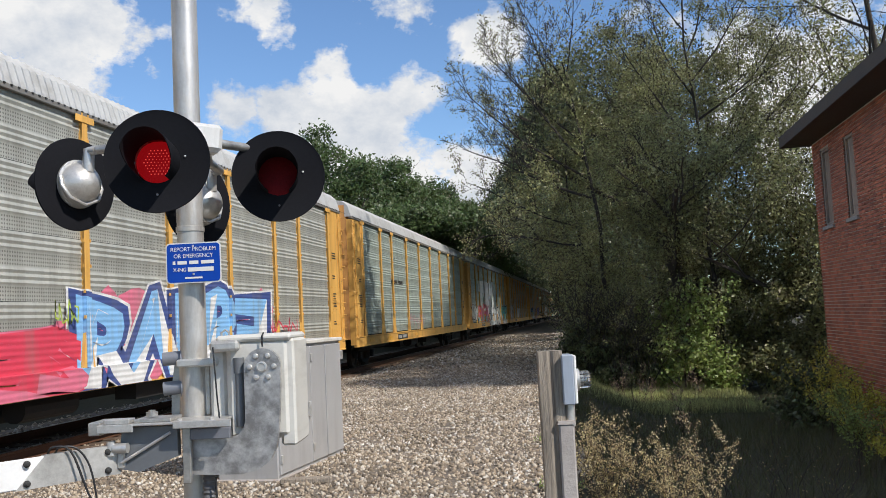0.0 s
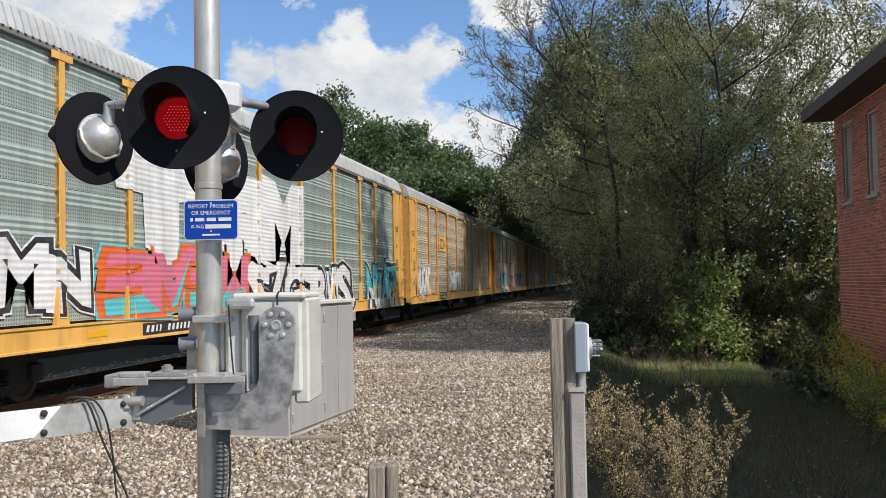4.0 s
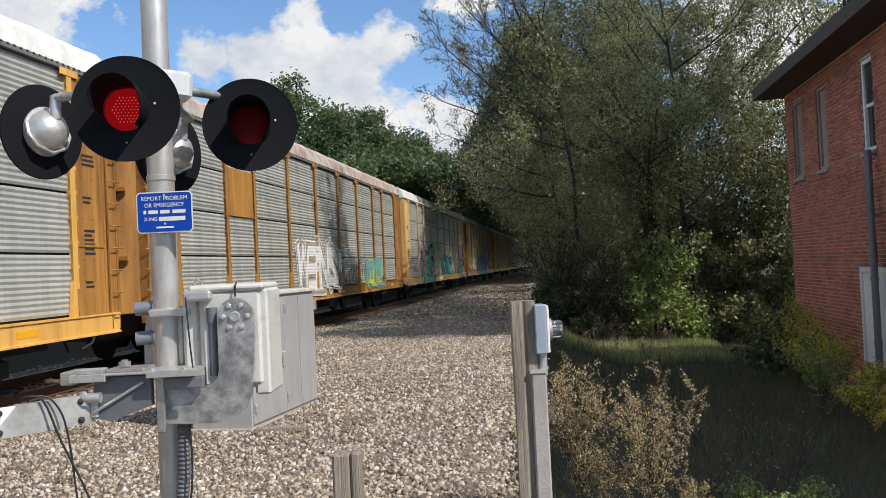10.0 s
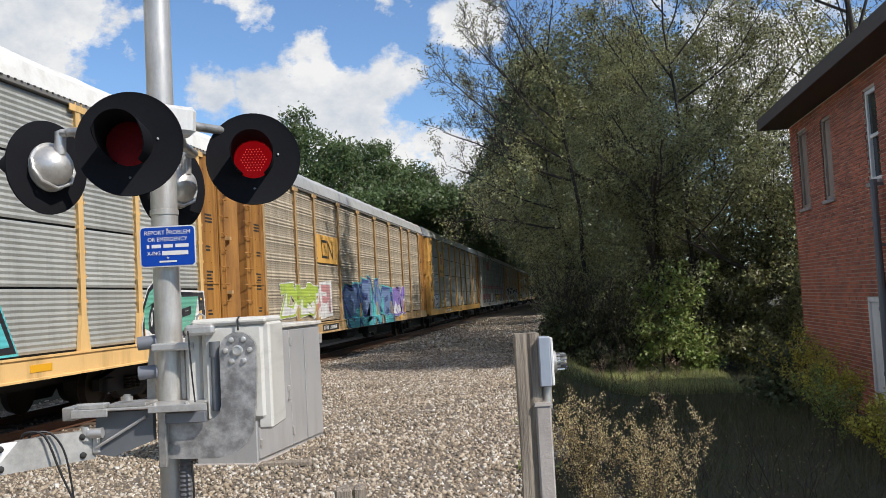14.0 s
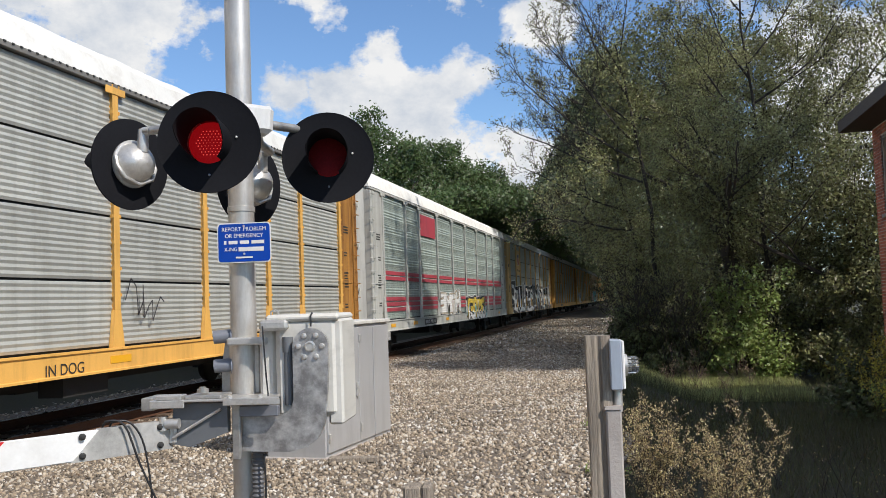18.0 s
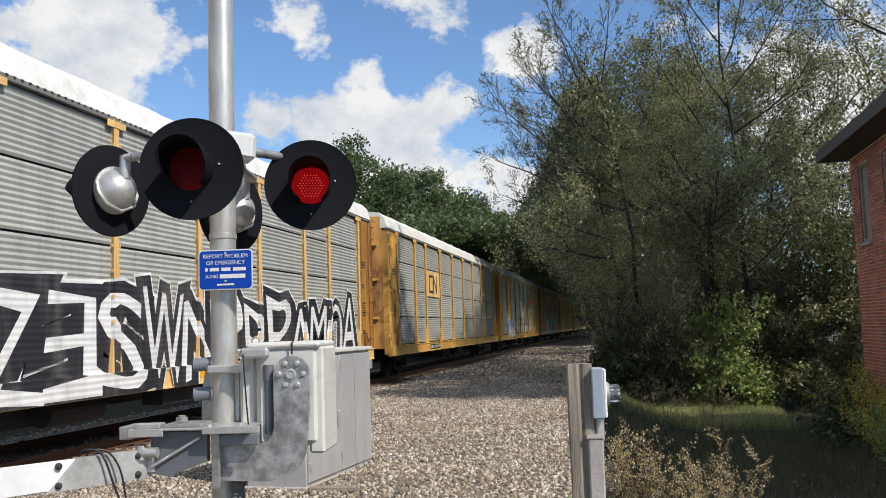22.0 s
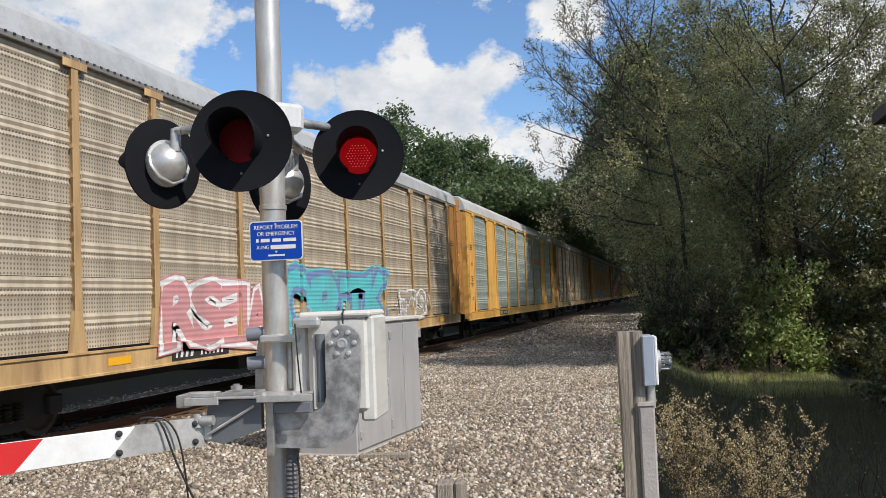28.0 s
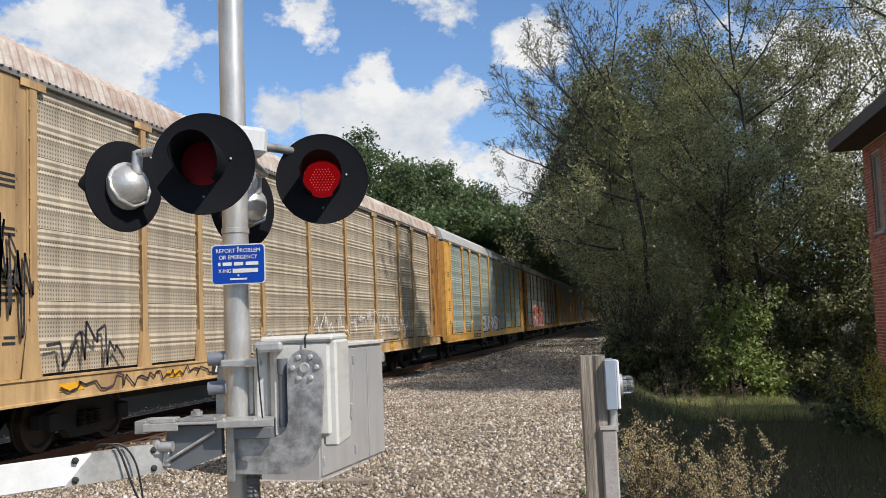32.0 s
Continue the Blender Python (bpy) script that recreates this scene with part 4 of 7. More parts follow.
pts, rad = [], []
for i in range(90):
    a = i / 89
    pts.append((-2.005 - 0.10 * a * a * (1 if a > 0.3 else a), 4.47 - 0.03 * a, 1.02 - 1.02 * a))
    rad.append(0.035 if i % 2 else 0.029)
part("hose", Geo().tube(pts, rad, 12), HOSE, con, smooth=True)

# ---- relay cabinet ----
CX0, CX1, CY0, CY1, CZ = -0.74, 0.0, 0.0, 2.06, 1.50
cabn = thing("relay_cabinet", "grey aluminium relay cabinet with double doors on the ballast", "cabinet")
part("body", Geo().box(CX0, CX1, CY0, CY1, 0.0, CZ, 0.008), CABINET, cabn)
part("lid", Geo().box(CX0 - 0.03, CX1 + 0.04, CY0 - 0.03, CY1 + 0.03, CZ, CZ + 0.05, 0.01), CASE, cabn, "overhanging pale lid")
ymid = (CY0 + CY1) / 2
for a, b in ((CY0 + 0.03, ymid - 0.06), (ymid - 0.045, CY1 - 0.03)):
    dr = part("door", Geo().box(CX1, CX1 + 0.025, a, b, 0.06, CZ - 0.03, 0.005), CABINET, cabn)
    for zh in (CZ - 0.22, 0.18):
        part("hinge", Geo().box(CX1 + 0.02, CX1 + 0.045, a, a + 0.04, zh, zh + 0.10, 0.006), ALU, dr)
part("rib", Geo().box(CX1 + 0.025, CX1 + 0.04, ymid + 0.42, ymid + 0.47, 0.07, CZ - 0.04, 0.004), CABINET, cabn)
part("handle", Geo().box(CX1 + 0.025, CX1 + 0.06, ymid - 0.16, ymid - 0.13, 0.62, 0.80, 0.006), ALU, cabn, "metal door handle")
part("latch", Geo().box(CX1 + 0.02, CX1 + 0.05, CY1 - 0.05, CY1 + 0.01, CZ - 0.25, CZ - 0.13, 0.006), ALU, cabn)
part("base", Geo().box(CX0 - 0.04, CX1 + 0.02, CY0 - 0.04, CY1 + 0.04, -0.1, 0.02, 0.01), CONCRETE, cabn, "rough concrete footing")
cabn.matrix_basis = pose(-3.615, 9.93, 0.0, 0, 0, -4.9)
plank = thing("timber_offcut", "weathered timber lying on the ballast by the cabinet", "timber")
part("board", Geo().box(-0.28, 0.28, -0.06, 0.06, 0.0, 0.06, 0.01), WOOD, plank)
plank.matrix_basis = pose(-3.22, 9.72, 0.012, 0, 0, 6)

# ---- posts and meter ----
post = thing("timber_post", "weathered grey timber post", "post")
geo = Geo()
nz = 14
v, f = [], []
for k in range(nz + 1):
    z = -0.7 + (1.515 + 0.7) * k / nz
    for i, (px_, py_) in enumerate(((-0.07, -0.07), (-0.02, -0.074), (0.0, -0.062), (0.02, -0.074), (0.07, -0.07), (0.07, 0.07), (-0.07, 0.07))):
        w = 0.006 * noise.noise(Vector((i * 3.1, z * 1.7, 0)))
        v.append((px_ + w, py_ + w, z))
for k in range(nz):
    for i in range(7):
        f.append((k * 7 + i, k * 7 + (i + 1) % 7, (k + 1) * 7 + (i + 1) % 7, (k + 1) * 7 + i))
f.append(tuple(nz * 7 + i for i in range(7)))
part("timber", geo.add(v, f), WOOD, post)
post.matrix_basis = pose(-0.293, 5.57, 0, 0, 0, 7.5)
mb = thing("meter_box", "grey electricity meter box with a glass meter on the post", "meter box")
MBX, MBY = -0.185, 5.56
part("box", Geo().box(-0.042, 0.026, -0.09, 0.09, 1.195, 1.49, 0.006), METER_GREY, mb)
part("cover", Geo().box(0.026, 0.044, -0.085, 0.085, 1.20, 1.485, 0.005), OLD_WHITE, mb, "pale cover of the box")
mt = part("meter", Geo().lathe([(0.059, 0.0), (0.059, 0.02), (0.054, 0.024), (0.053, 0.076), (0.047, 0.083), (0.0, 0.085)], 24), GLASS, mb, "round glass meter", True, pose(0.044, 0, 1.335, 0, 90, 0))
part("dial", Geo().lathe([(0.029, 0.0), (0.029, 0.045), (0.0, 0.047)], 20), ALU, mt)
part("meter_ring", Geo().lathe([(0.066, 0.0), (0.066, 0.018), (0.059, 0.022)], 24), ALU, mb, "", True, pose(0.044, 0, 1.335, 0, 90, 0))
for zr in (-0.034, -0.012, 0.012, 0.034):
    part("guard_wire", Geo().tube([(0.062, -0.045, 1.335 + zr), (0.125, -0.040, 1.335 + zr), (0.138, 0.0, 1.335 + zr), (0.125, 0.040, 1.335 + zr), (0.062, 0.045, 1.335 + zr)], 0.0035, 6), DARK, mb, "thin guard wire", True)
part("conduit_pipe", Geo().tube([(0.0, 0.0, 1.20), (0.0, 0.0, 1.06)], 0.03, 12), ALU, mb, "", True)
mb.matrix_basis = pose(MBX, MBY, 0, 0, 0, 7.5)
st = thing("concrete_post", "short square concrete post beside the timber post", "post")
part("shaft", Geo().box(-0.055, 0.038, -0.06, 0.06, -0.7, 1.08, 0.01).add([(-0.062, -0.066, 1.08), (0.045, -0.066, 1.08), (0.045, 0.066, 1.08), (-0.062, 0.066, 1.08), (-0.058, -0.062, 1.10), (0.041, -0.062, 1.10), (0.041, 0.062, 1.10), (-0.058, 0.062, 1.10)], [(0, 3, 2, 1), (4, 5, 6, 7), (0, 1, 5, 4), (1, 2, 6, 5), (2, 3, 7, 6), (3, 0, 4, 7)]), CONCRETE, st)
st.matrix_basis = pose(-0.207, 5.545, 0, 0, 0, 7.5)
stub = thing("stub_post", "low split timber stub post in the ballast", "post")
part("timber", Geo().box(-0.085, 0.01, -0.07, 0.07, -0.4, 0.745, 0.012).box(0.014, 0.075, -0.07, 0.06, -0.4, 0.75, 0.012), WOOD, stub)
stub.matrix_basis = pose(-1.265, 4.95, 0, 0, 0, 7.5)

# ---- vegetation ----
rng = np.random.default_rng(7)


def leaves(centers, spread, count, size, flat=0.5, far=False):
    """Leaves scattered round cluster centres: an array (n, 4, 3), or of plain triangles where they are far off."""
    centers = np.asarray(centers, dtype=float)
    i = rng.integers(0, len(centers), count)
    p = centers[i] + rng.normal(0, 1, (count, 3)) * (np.asarray(spread)[i, None] if np.ndim(spread) else spread)
    a = rng.normal(0, 1, (count, 3))
    a[:, 2] -= 0.35
    a /= np.linalg.norm(a, axis=1)[:, None]
    up = rng.normal(0, 1, (count, 3)) * flat + np.array([0.34, -0.50, 0.66])
    b = np.cross(up, a)
    b /= np.linalg.norm(b, axis=1)[:, None] + 1e-9
    s = size * rng.uniform(0.6, 1.3, count)[:, None]
    if far:
        return np.stack([p - a * s * 0.5, p + b * s * 0.42 + a * s * 0.1, p + a * s * 0.45 - b * s * 0.2], 1)
    return np.stack([p - a * s * 0.5, p + b * s * 0.28, p + a * s * 0.5, p - b * s * 0.28], 1)


def limbs(base, h, lean, spread, levels, r0, seed, kids=3, start=0.25, upward=0.35):
    """A trunk with limbs: tubes as lists of points and radii, and the tips that bear leaves."""
    r = random.Random(seed)
    out, tips = [], []

    def grow(p, d, length, rad, lev):
        pts, rr, n = [p], [rad], 5
        q, dd = p.copy(), d.copy()
        for i in range(n):
            dd = (dd + Vector((r.uniform(-1, 1), r.uniform(-1, 1), r.uniform(-0.6, 0.8))) * 0.16).normalized()
            q = q + dd * length / n
            pts.append(q.copy())
            rr.append(rad * (1 - 0.62 * (i + 1) / n))
        out.append((pts, rr, 9 if lev == 0 else 5 if lev < 3 else 3))
        if lev >= levels:
            tips.extend(pts[2:])
            return
        for i in range(kids + (2 if lev == 0 else 0)):
            f = start + (1 - start) * (i + r.random()) / (kids + (2 if lev == 0 else 0))
            k = min(n - 1, int(f * n))
            at = pts[k].lerp(pts[k + 1], f * n - k)
            side = Vector((r.uniform(-1, 1), r.uniform(-1, 1), r.uniform(-0.15, upward * 2))).normalized()
            nd = (dd * 0.45 + side * spread).normalized()
            grow(at, nd, length * r.uniform(0.45, 0.68), max(0.009, rr[k] * 0.55), lev + 1)
        tips.append(pts[-1])

    grow(Vector(base), Vector(lean).normalized(), h * 0.72, r0, 0)
    return out, tips


def tree(name, label, base, h, lean, spread, levels, r0, seed, material, count, size, cluster, kids=3, start=0.25, group="", upward=0.35, extra=(), clip=None, twig=None):
    t = thing(name, label, "tree", group)
    t.matrix_basis = pose(*base)
    tubes, tips = limbs((0, 0, -0.4), h, lean, spread, levels, r0, seed, kids, start, upward)
    g = Geo()
    for pts, rr, seg in tubes[:1]:
        g.tube(pts, rr, seg)
    part("trunk", g, BARK, t, smooth=True)
    g = Geo()
    for pts, rr, seg in tubes[1:]:
        g.tube(pts, rr, seg, caps=False)
    part("branching", g, twig or BARK, t, smooth=True)
    c = np.array([tuple(p) for p in tips])
    if clip:
        c = clip(c)
    if len(extra):
        c = np.concatenate([c, np.asarray(extra, dtype=float)])
    if count:
        part("crown", quads("crown", leaves(c, cluster, count, size, far=base[1] > 30), material), None, t)
    return t


def crown_fill(n, seed, lobes):
    """Cluster centres inside a set of lobes (x, y, z, rx, ry, rz), thicker towards their skins."""
    r = np.random.default_rng(seed)
    vol = np.array([l[3] * l[4] * l[5] for l in lobes]) ** 0.7
    out = []
    for l, share in zip(lobes, vol / vol.sum()):
        u = r.normal(0, 1, (max(4, int(n * share)), 3))
        u /= np.linalg.norm(u, axis=1)[:, None]
        u *= r.uniform(0.35, 1.0, len(u))[:, None] ** 0.45
        out.append(u * l[3:6] + np.array(l[0:3]))
    return np.concatenate(out)


def line_edge(y, z):
    """How far towards the track the woods east of it may reach: high over the cars, but not low down."""
    e = (z - 2.2) / y - 0.105
    bay = 3.8 * np.clip((y - 29) / 3, 0, 1) * np.clip((52 - y) / 4, 0, 1) * np.interp(e, [0.0, 0.05], [0, 1])
    lump = bay + np.sin(z * 1.9 + y * 0.7) * 0.35 + np.sin(z * 0.8 - y * 1.3 + 1.0) * 0.45
    return -np.interp(e, [-0.085, 0.0, 0.02, 0.046, 0.085, 0.145, 0.20, 0.27], [0.036, 0.108, 0.104, 0.084, 0.066, 0.054, 0.040, 0.020]) * y + lump * np.interp(e, [-0.02, 0.05], [0.2, 1.0])


def clear_of_line(pts, x, y):
    return pts[pts[:, 0] + x > line_edge(pts[:, 1] + y, pts[:, 2]) + 0.25]


def canopy(x, y, h, n, seed):
    """Cluster centres of the leafy wall that the woods turn to the track, in bays and folds."""
    r = np.random.default_rng(seed)
    p = np.stack([np.zeros(n), y + r.uniform(-1, 1, n) * (5.5 if y < 70 else 10.5), h * r.uniform(0.03, 1.0, n) ** 0.6], 1)
    fold = np.array([abs(noise.noise(Vector((b * 0.35, c * 0.35, 4)))) for _, b, c in p])
    edge = line_edge(p[:, 1], p[:, 2])
    p[:, 0] = edge + 0.3 + (fold * 1.3 + r.exponential(0.7, n) if y < 80 else r.uniform(0, 1, n) * (5 - edge))
    return p - [x, y, 0]


def lobes_for(h, r, seed, low=0.15):
    """An uneven crown: a handful of overlapping lobes up the trunk."""
    q = random.Random(seed)
    out = []
    for i in range(9):
        f = low + (0.93 - low) * i / 8
        w = r * (0.95 - 0.62 * abs(f - 0.45) ** 1.3 * 2)
        a = q.uniform(0, 6.28)
        out.append((math.cos(a) * r * 0.35, math.sin(a) * r * 0.35, h * f, w * q.uniform(0.62, 0.9), w * q.uniform(0.62, 0.9), h * q.uniform(0.08, 0.13)))
    return out


def billows(h, r, seed):
    """A broad crown of many round heads, domed at the top."""
    q = random.Random(seed)
    out = []
    for i in range(26):
        f = 0.10 + 0.84 * (i + q.random()) / 26
        w = r * math.sqrt(max(0.05, 1 - abs((f - 0.42) / 0.60) ** 2.2))
        a, s = q.uniform(0, 6.28), r * q.uniform(0.26, 0.44)
        out.append((math.cos(a) * max(0, w - s * 0.6), math.sin(a) * max(0, w - s * 0.6), min(h * f, h - s * 0.7), s, s, s * 0.85))
    return out


# the big trees beside the yard, past the brick house
tree("tree", "tall olive-green tree with a dense leafy crown", (3.1, 28.4, -0.6), 12.6, (-0.05, 0, 1), 0.9, 3, 0.33, 3, LEAF_NEAR, 165000, 0.074, 0.14, 5, 0.12, "trees by the yard",
     extra=clear_of_line(crown_fill(760, 1, [(-4.2, -0.3, 6.6, 1.3, 1.4, 1.5), (-3.6, 0.0, 8.8, 1.4, 1.4, 1.2), (-2.2, 0.0, 10.3, 1.6, 1.5, 0.9), (-2.5, 0, 5.8, 1.5, 1.8, 1.8), (-1.3, 0.2, 8.5, 1.8, 2.0, 1.7), (1.4, 0.0, 12.0, 2.0, 1.6, 1.0), (1.7, 0.2, 10.0, 1.7, 1.5, 1.0), (-2.9, -0.4, 7.4, 1.1, 1.2, 1.0), (0.2, 0.4, 9.0, 1.8, 1.8, 1.2), (2.2, 0.4, 8.6, 2.0, 2.2, 2.1), (-1.6, -0.6, 4.6, 2.2, 2.0, 2.2), (0.8, -0.8, 5.6, 2.4, 2.0, 2.6), (2.5, -0.2, 4.6, 2.0, 2.0, 2.4), (-0.4, -1.0, 2.6, 2.6, 1.6, 1.6), (2.3, -0.8, 2.2, 1.8, 1.6, 1.6), (-3.6, 0.2, 3.4, 1.2, 1.4, 2.0)]), 3.1, 28.4), clip=lambda c: clear_of_line(c, 3.1, 28.4))
tree("tree", "leafy olive-green tree behind the brick house", (7.0, 28.0, -0.6), 11.0, (0.05, 0, 1), 0.9, 3, 0.22, 5, LEAF_NEAR, 56000, 0.110, 0.26, 4, 0.12, "trees by the yard", extra=crown_fill(420, 2, lobes_for(8.8, 3.4, 4, 0.08)))


def bough_tree(name, label, base, trunk, boughs, r0, seed, count, size, group, droop=0.25, leafy=0.10, kids=(9, 6, 4), category="tree"):
    """A tree of long curving boughs, each forking into fine twigs, with thin foliage towards the tips. boughs: start along the trunk, heading, length."""
    r = random.Random(seed)
    t = thing(name, label, category, group)
    t.matrix_basis = pose(*base)
    top = Vector(trunk)
    part("trunk", Geo().tube([top * k / 6 + Vector((r.uniform(-1, 1), r.uniform(-1, 1), 0)) * 0.12 * (k > 0) for k in range(7)], [r0 * 0.6 * (1 - 0.75 * k / 6) for k in range(7)], 8), TWIG, t, smooth=True)
    g, tips = Geo(), []

    def fork(p, d, length, rad, lev):
        n = 7 if lev == 0 else 5
        pts, rr, q, dd = [p], [rad], p.copy(), d.normalized()
        for k in range(n):
            bend = Vector((r.uniform(-1, 1), r.uniform(-1, 1), r.uniform(-1, 1))) * (0.20 if lev else 0.14)
            dd = (dd + bend + Vector((0, 0, (0.10 if lev else 0.12) - droop * 0.5 * k / n))).normalized()
            q = q + dd * length / n
            pts.append(q.copy())
            rr.append(max(0.007, rad * (1 - 0.75 * (k + 1) / n)))
        g.tube(pts, rr, 5 if lev == 0 else 3, caps=False)
        if lev == 3:
            tips.extend(pts[2:])
            return
        for k in range(kids[lev]):
            f = 0.22 + 0.78 * (k + r.random()) / kids[lev]
            m = min(n - 1, int(f * n))
            at = pts[m].lerp(pts[m + 1], f * n - m)
            ahead = (pts[m + 1] - pts[m]).normalized()
            side = Vector((r.uniform(-1, 1), r.uniform(-1, 1), r.uniform(-0.7, 0.9)))
            side = (side - ahead * side.dot(ahead)).normalized()
            fork(at, ahead * 0.75 + side * r.uniform(0.5, 0.95), length * (1.15 - 0.6 * f) * r.uniform(0.30, 0.50), max(0.009, rr[m] * 0.55), lev + 1)

    for f, heading, length in boughs:
        fork(top * f, Vector(heading), length, r0 * (1 - 0.75 * f) * 0.55, 0)
    part("branching", g, TWIG, t)
    c = np.array([tuple(p) for p in tips])
    part("crown", quads("crown", leaves(c, leafy, count, size), LEAF_NEAR), None, t)


HALF_BARE = "half-bare tree with long fine-twigged boughs over the ballast"
bough_tree("tree", HALF_BARE, (0.9, 27.6, -0.7), (-1.3, 0.0, 10.0), [(0.58, (-1.0, -0.1, 0.20), 4.6), (0.64, (-1.0, 0.1, 0.40), 5.0), (0.70, (-0.9, -0.2, 0.50), 4.8), (0.76, (-0.9, 0.2, 0.7), 4.6), (0.84, (-0.7, -0.1, 0.9), 4.2), (0.90, (-0.4, 0.1, 1.0), 3.6), (0.97, (0.3, -0.2, 1.0), 3.4)], 0.15, 4, 6500, 0.065, "trees by the yard", 0.3, 0.09, (10, 6, 4))
bough_tree("tree", HALF_BARE, (0.2, 28.2, -0.7), (-0.8, 0.0, 7.4), [(0.60, (-1.0, -0.2, 0.02), 3.4), (0.68, (-1.0, 0.2, 0.2), 3.8), (0.80, (-0.9, 0.0, 0.35), 3.8), (0.92, (-0.7, 0.1, 0.8), 3.4)], 0.12, 9, 5500, 0.065, "trees by the yard", 0.6, 0.09, (10, 6, 4))
bough_tree("tree", "tall olive tree with dark limbs showing in a thin crown", (3.7, 27.4, -0.6), (-0.5, 0.4, 12.2), [(0.42, (-0.8, -0.5, 0.5), 3.4), (0.5, (0.9, -0.4, 0.5), 3.8), (0.58, (-0.7, -0.3, 0.8), 4.2), (0.64, (0.9, -0.2, 0.6), 4.4), (0.70, (-0.8, 0.0, 0.9), 4.0), (0.74, (0.8, -0.1, 0.8), 4.0), (0.82, (0.5, 0.2, 1.0), 3.6), (0.86, (-0.6, -0.1, 0.9), 3.6), (0.95, (0.1, 0.0, 1.0), 3.2)], 0.13, 21, 15000, 0.072, "trees by the yard", 0.15, 0.13)
for bx_, by_, bh_, sd_ in ((-0.2, 26.9, 2.6, 51), (0.6, 26.4, 2.9, 52), (1.4, 26.3, 2.4, 53), (-0.5, 29.5, 2.8, 54)):
    bough_tree("shrub", "tangled leafless brown brushwood under the trees", (bx_, by_, height(bx_, by_)), (0.05, 0.0, 0.7), [(0.2 + 0.09 * k, (math.cos(k * 2.4) * 0.55, math.sin(k * 2.4) * 0.35, 1.0), bh_ * (0.8 + 0.05 * (k % 4))) for k in range(8)], 0.035, sd_, 1500, 0.05, "undergrowth", 0.35, 0.08, (6, 4, 2), "shrub")
tree("tree", "bare dark tree rising over the house roof", (9.6, 27.5, -0.6), 15.5, (-0.02, 0, 1), 0.9, 4, 0.17, 31, LEAF_NEAR, 1600, 0.12, 0.2, 4, 0.35, "trees by the yard", 0.5, twig=TWIG)
# tree with its crown out of view, added to shade the ballast yard
tree("tree", "unseen broad tree over the house roof, added to shade the ballast", (9.6, 22.6, -0.6), 15.0, (-0.16, -0.26, 1), 0.6, 2, 0.26, 37, LEAF_NEAR, 26000, 0.15, 0.30, 4, 0.45, "trees by the yard", clip=lambda c: c[c[:, 2] > 11.0], extra=crown_fill(300, 19, [(-1.6, -4.8, 13.2, 2.0, 2.0, 1.0), (-3.2, -4.0, 13.0, 1.8, 2.0, 0.9), (-3.8, -2.2, 13.3, 1.8, 2.0, 1.0), (-0.4, -3.0, 13.6, 2.0, 2.2, 1.2), (-1.2, -1.0, 13.4, 2.0, 2.0, 1.1), (0.6, -5.4, 13.4, 1.8, 1.6, 0.9)]))

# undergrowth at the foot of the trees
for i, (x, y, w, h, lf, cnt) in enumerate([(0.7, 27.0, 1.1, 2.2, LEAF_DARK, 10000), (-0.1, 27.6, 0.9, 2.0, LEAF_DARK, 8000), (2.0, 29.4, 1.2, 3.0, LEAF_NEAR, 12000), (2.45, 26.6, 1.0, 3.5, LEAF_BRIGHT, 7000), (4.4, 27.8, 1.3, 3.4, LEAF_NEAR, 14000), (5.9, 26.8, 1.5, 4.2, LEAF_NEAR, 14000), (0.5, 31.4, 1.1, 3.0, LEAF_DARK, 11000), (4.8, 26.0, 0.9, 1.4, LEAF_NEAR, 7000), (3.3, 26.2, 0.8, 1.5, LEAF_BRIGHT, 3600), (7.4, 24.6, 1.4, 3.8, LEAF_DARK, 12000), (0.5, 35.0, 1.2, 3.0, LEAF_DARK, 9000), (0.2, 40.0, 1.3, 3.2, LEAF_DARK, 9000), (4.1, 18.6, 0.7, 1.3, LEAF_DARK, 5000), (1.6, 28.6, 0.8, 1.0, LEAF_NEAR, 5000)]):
    b = thing("shrub", "dense leafy shrub at the foot of the trees" if lf != LEAF_BRIGHT else "green shrub under the trees, coloured bright for sunlight", "shrub", "undergrowth")
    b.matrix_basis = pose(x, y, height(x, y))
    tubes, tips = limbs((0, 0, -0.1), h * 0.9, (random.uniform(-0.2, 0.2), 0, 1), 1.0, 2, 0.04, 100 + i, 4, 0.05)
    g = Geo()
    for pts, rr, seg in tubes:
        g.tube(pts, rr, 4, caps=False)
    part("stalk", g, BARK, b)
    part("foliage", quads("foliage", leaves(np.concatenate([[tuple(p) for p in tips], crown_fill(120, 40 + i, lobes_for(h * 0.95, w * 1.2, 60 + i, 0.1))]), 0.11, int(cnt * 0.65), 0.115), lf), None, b)

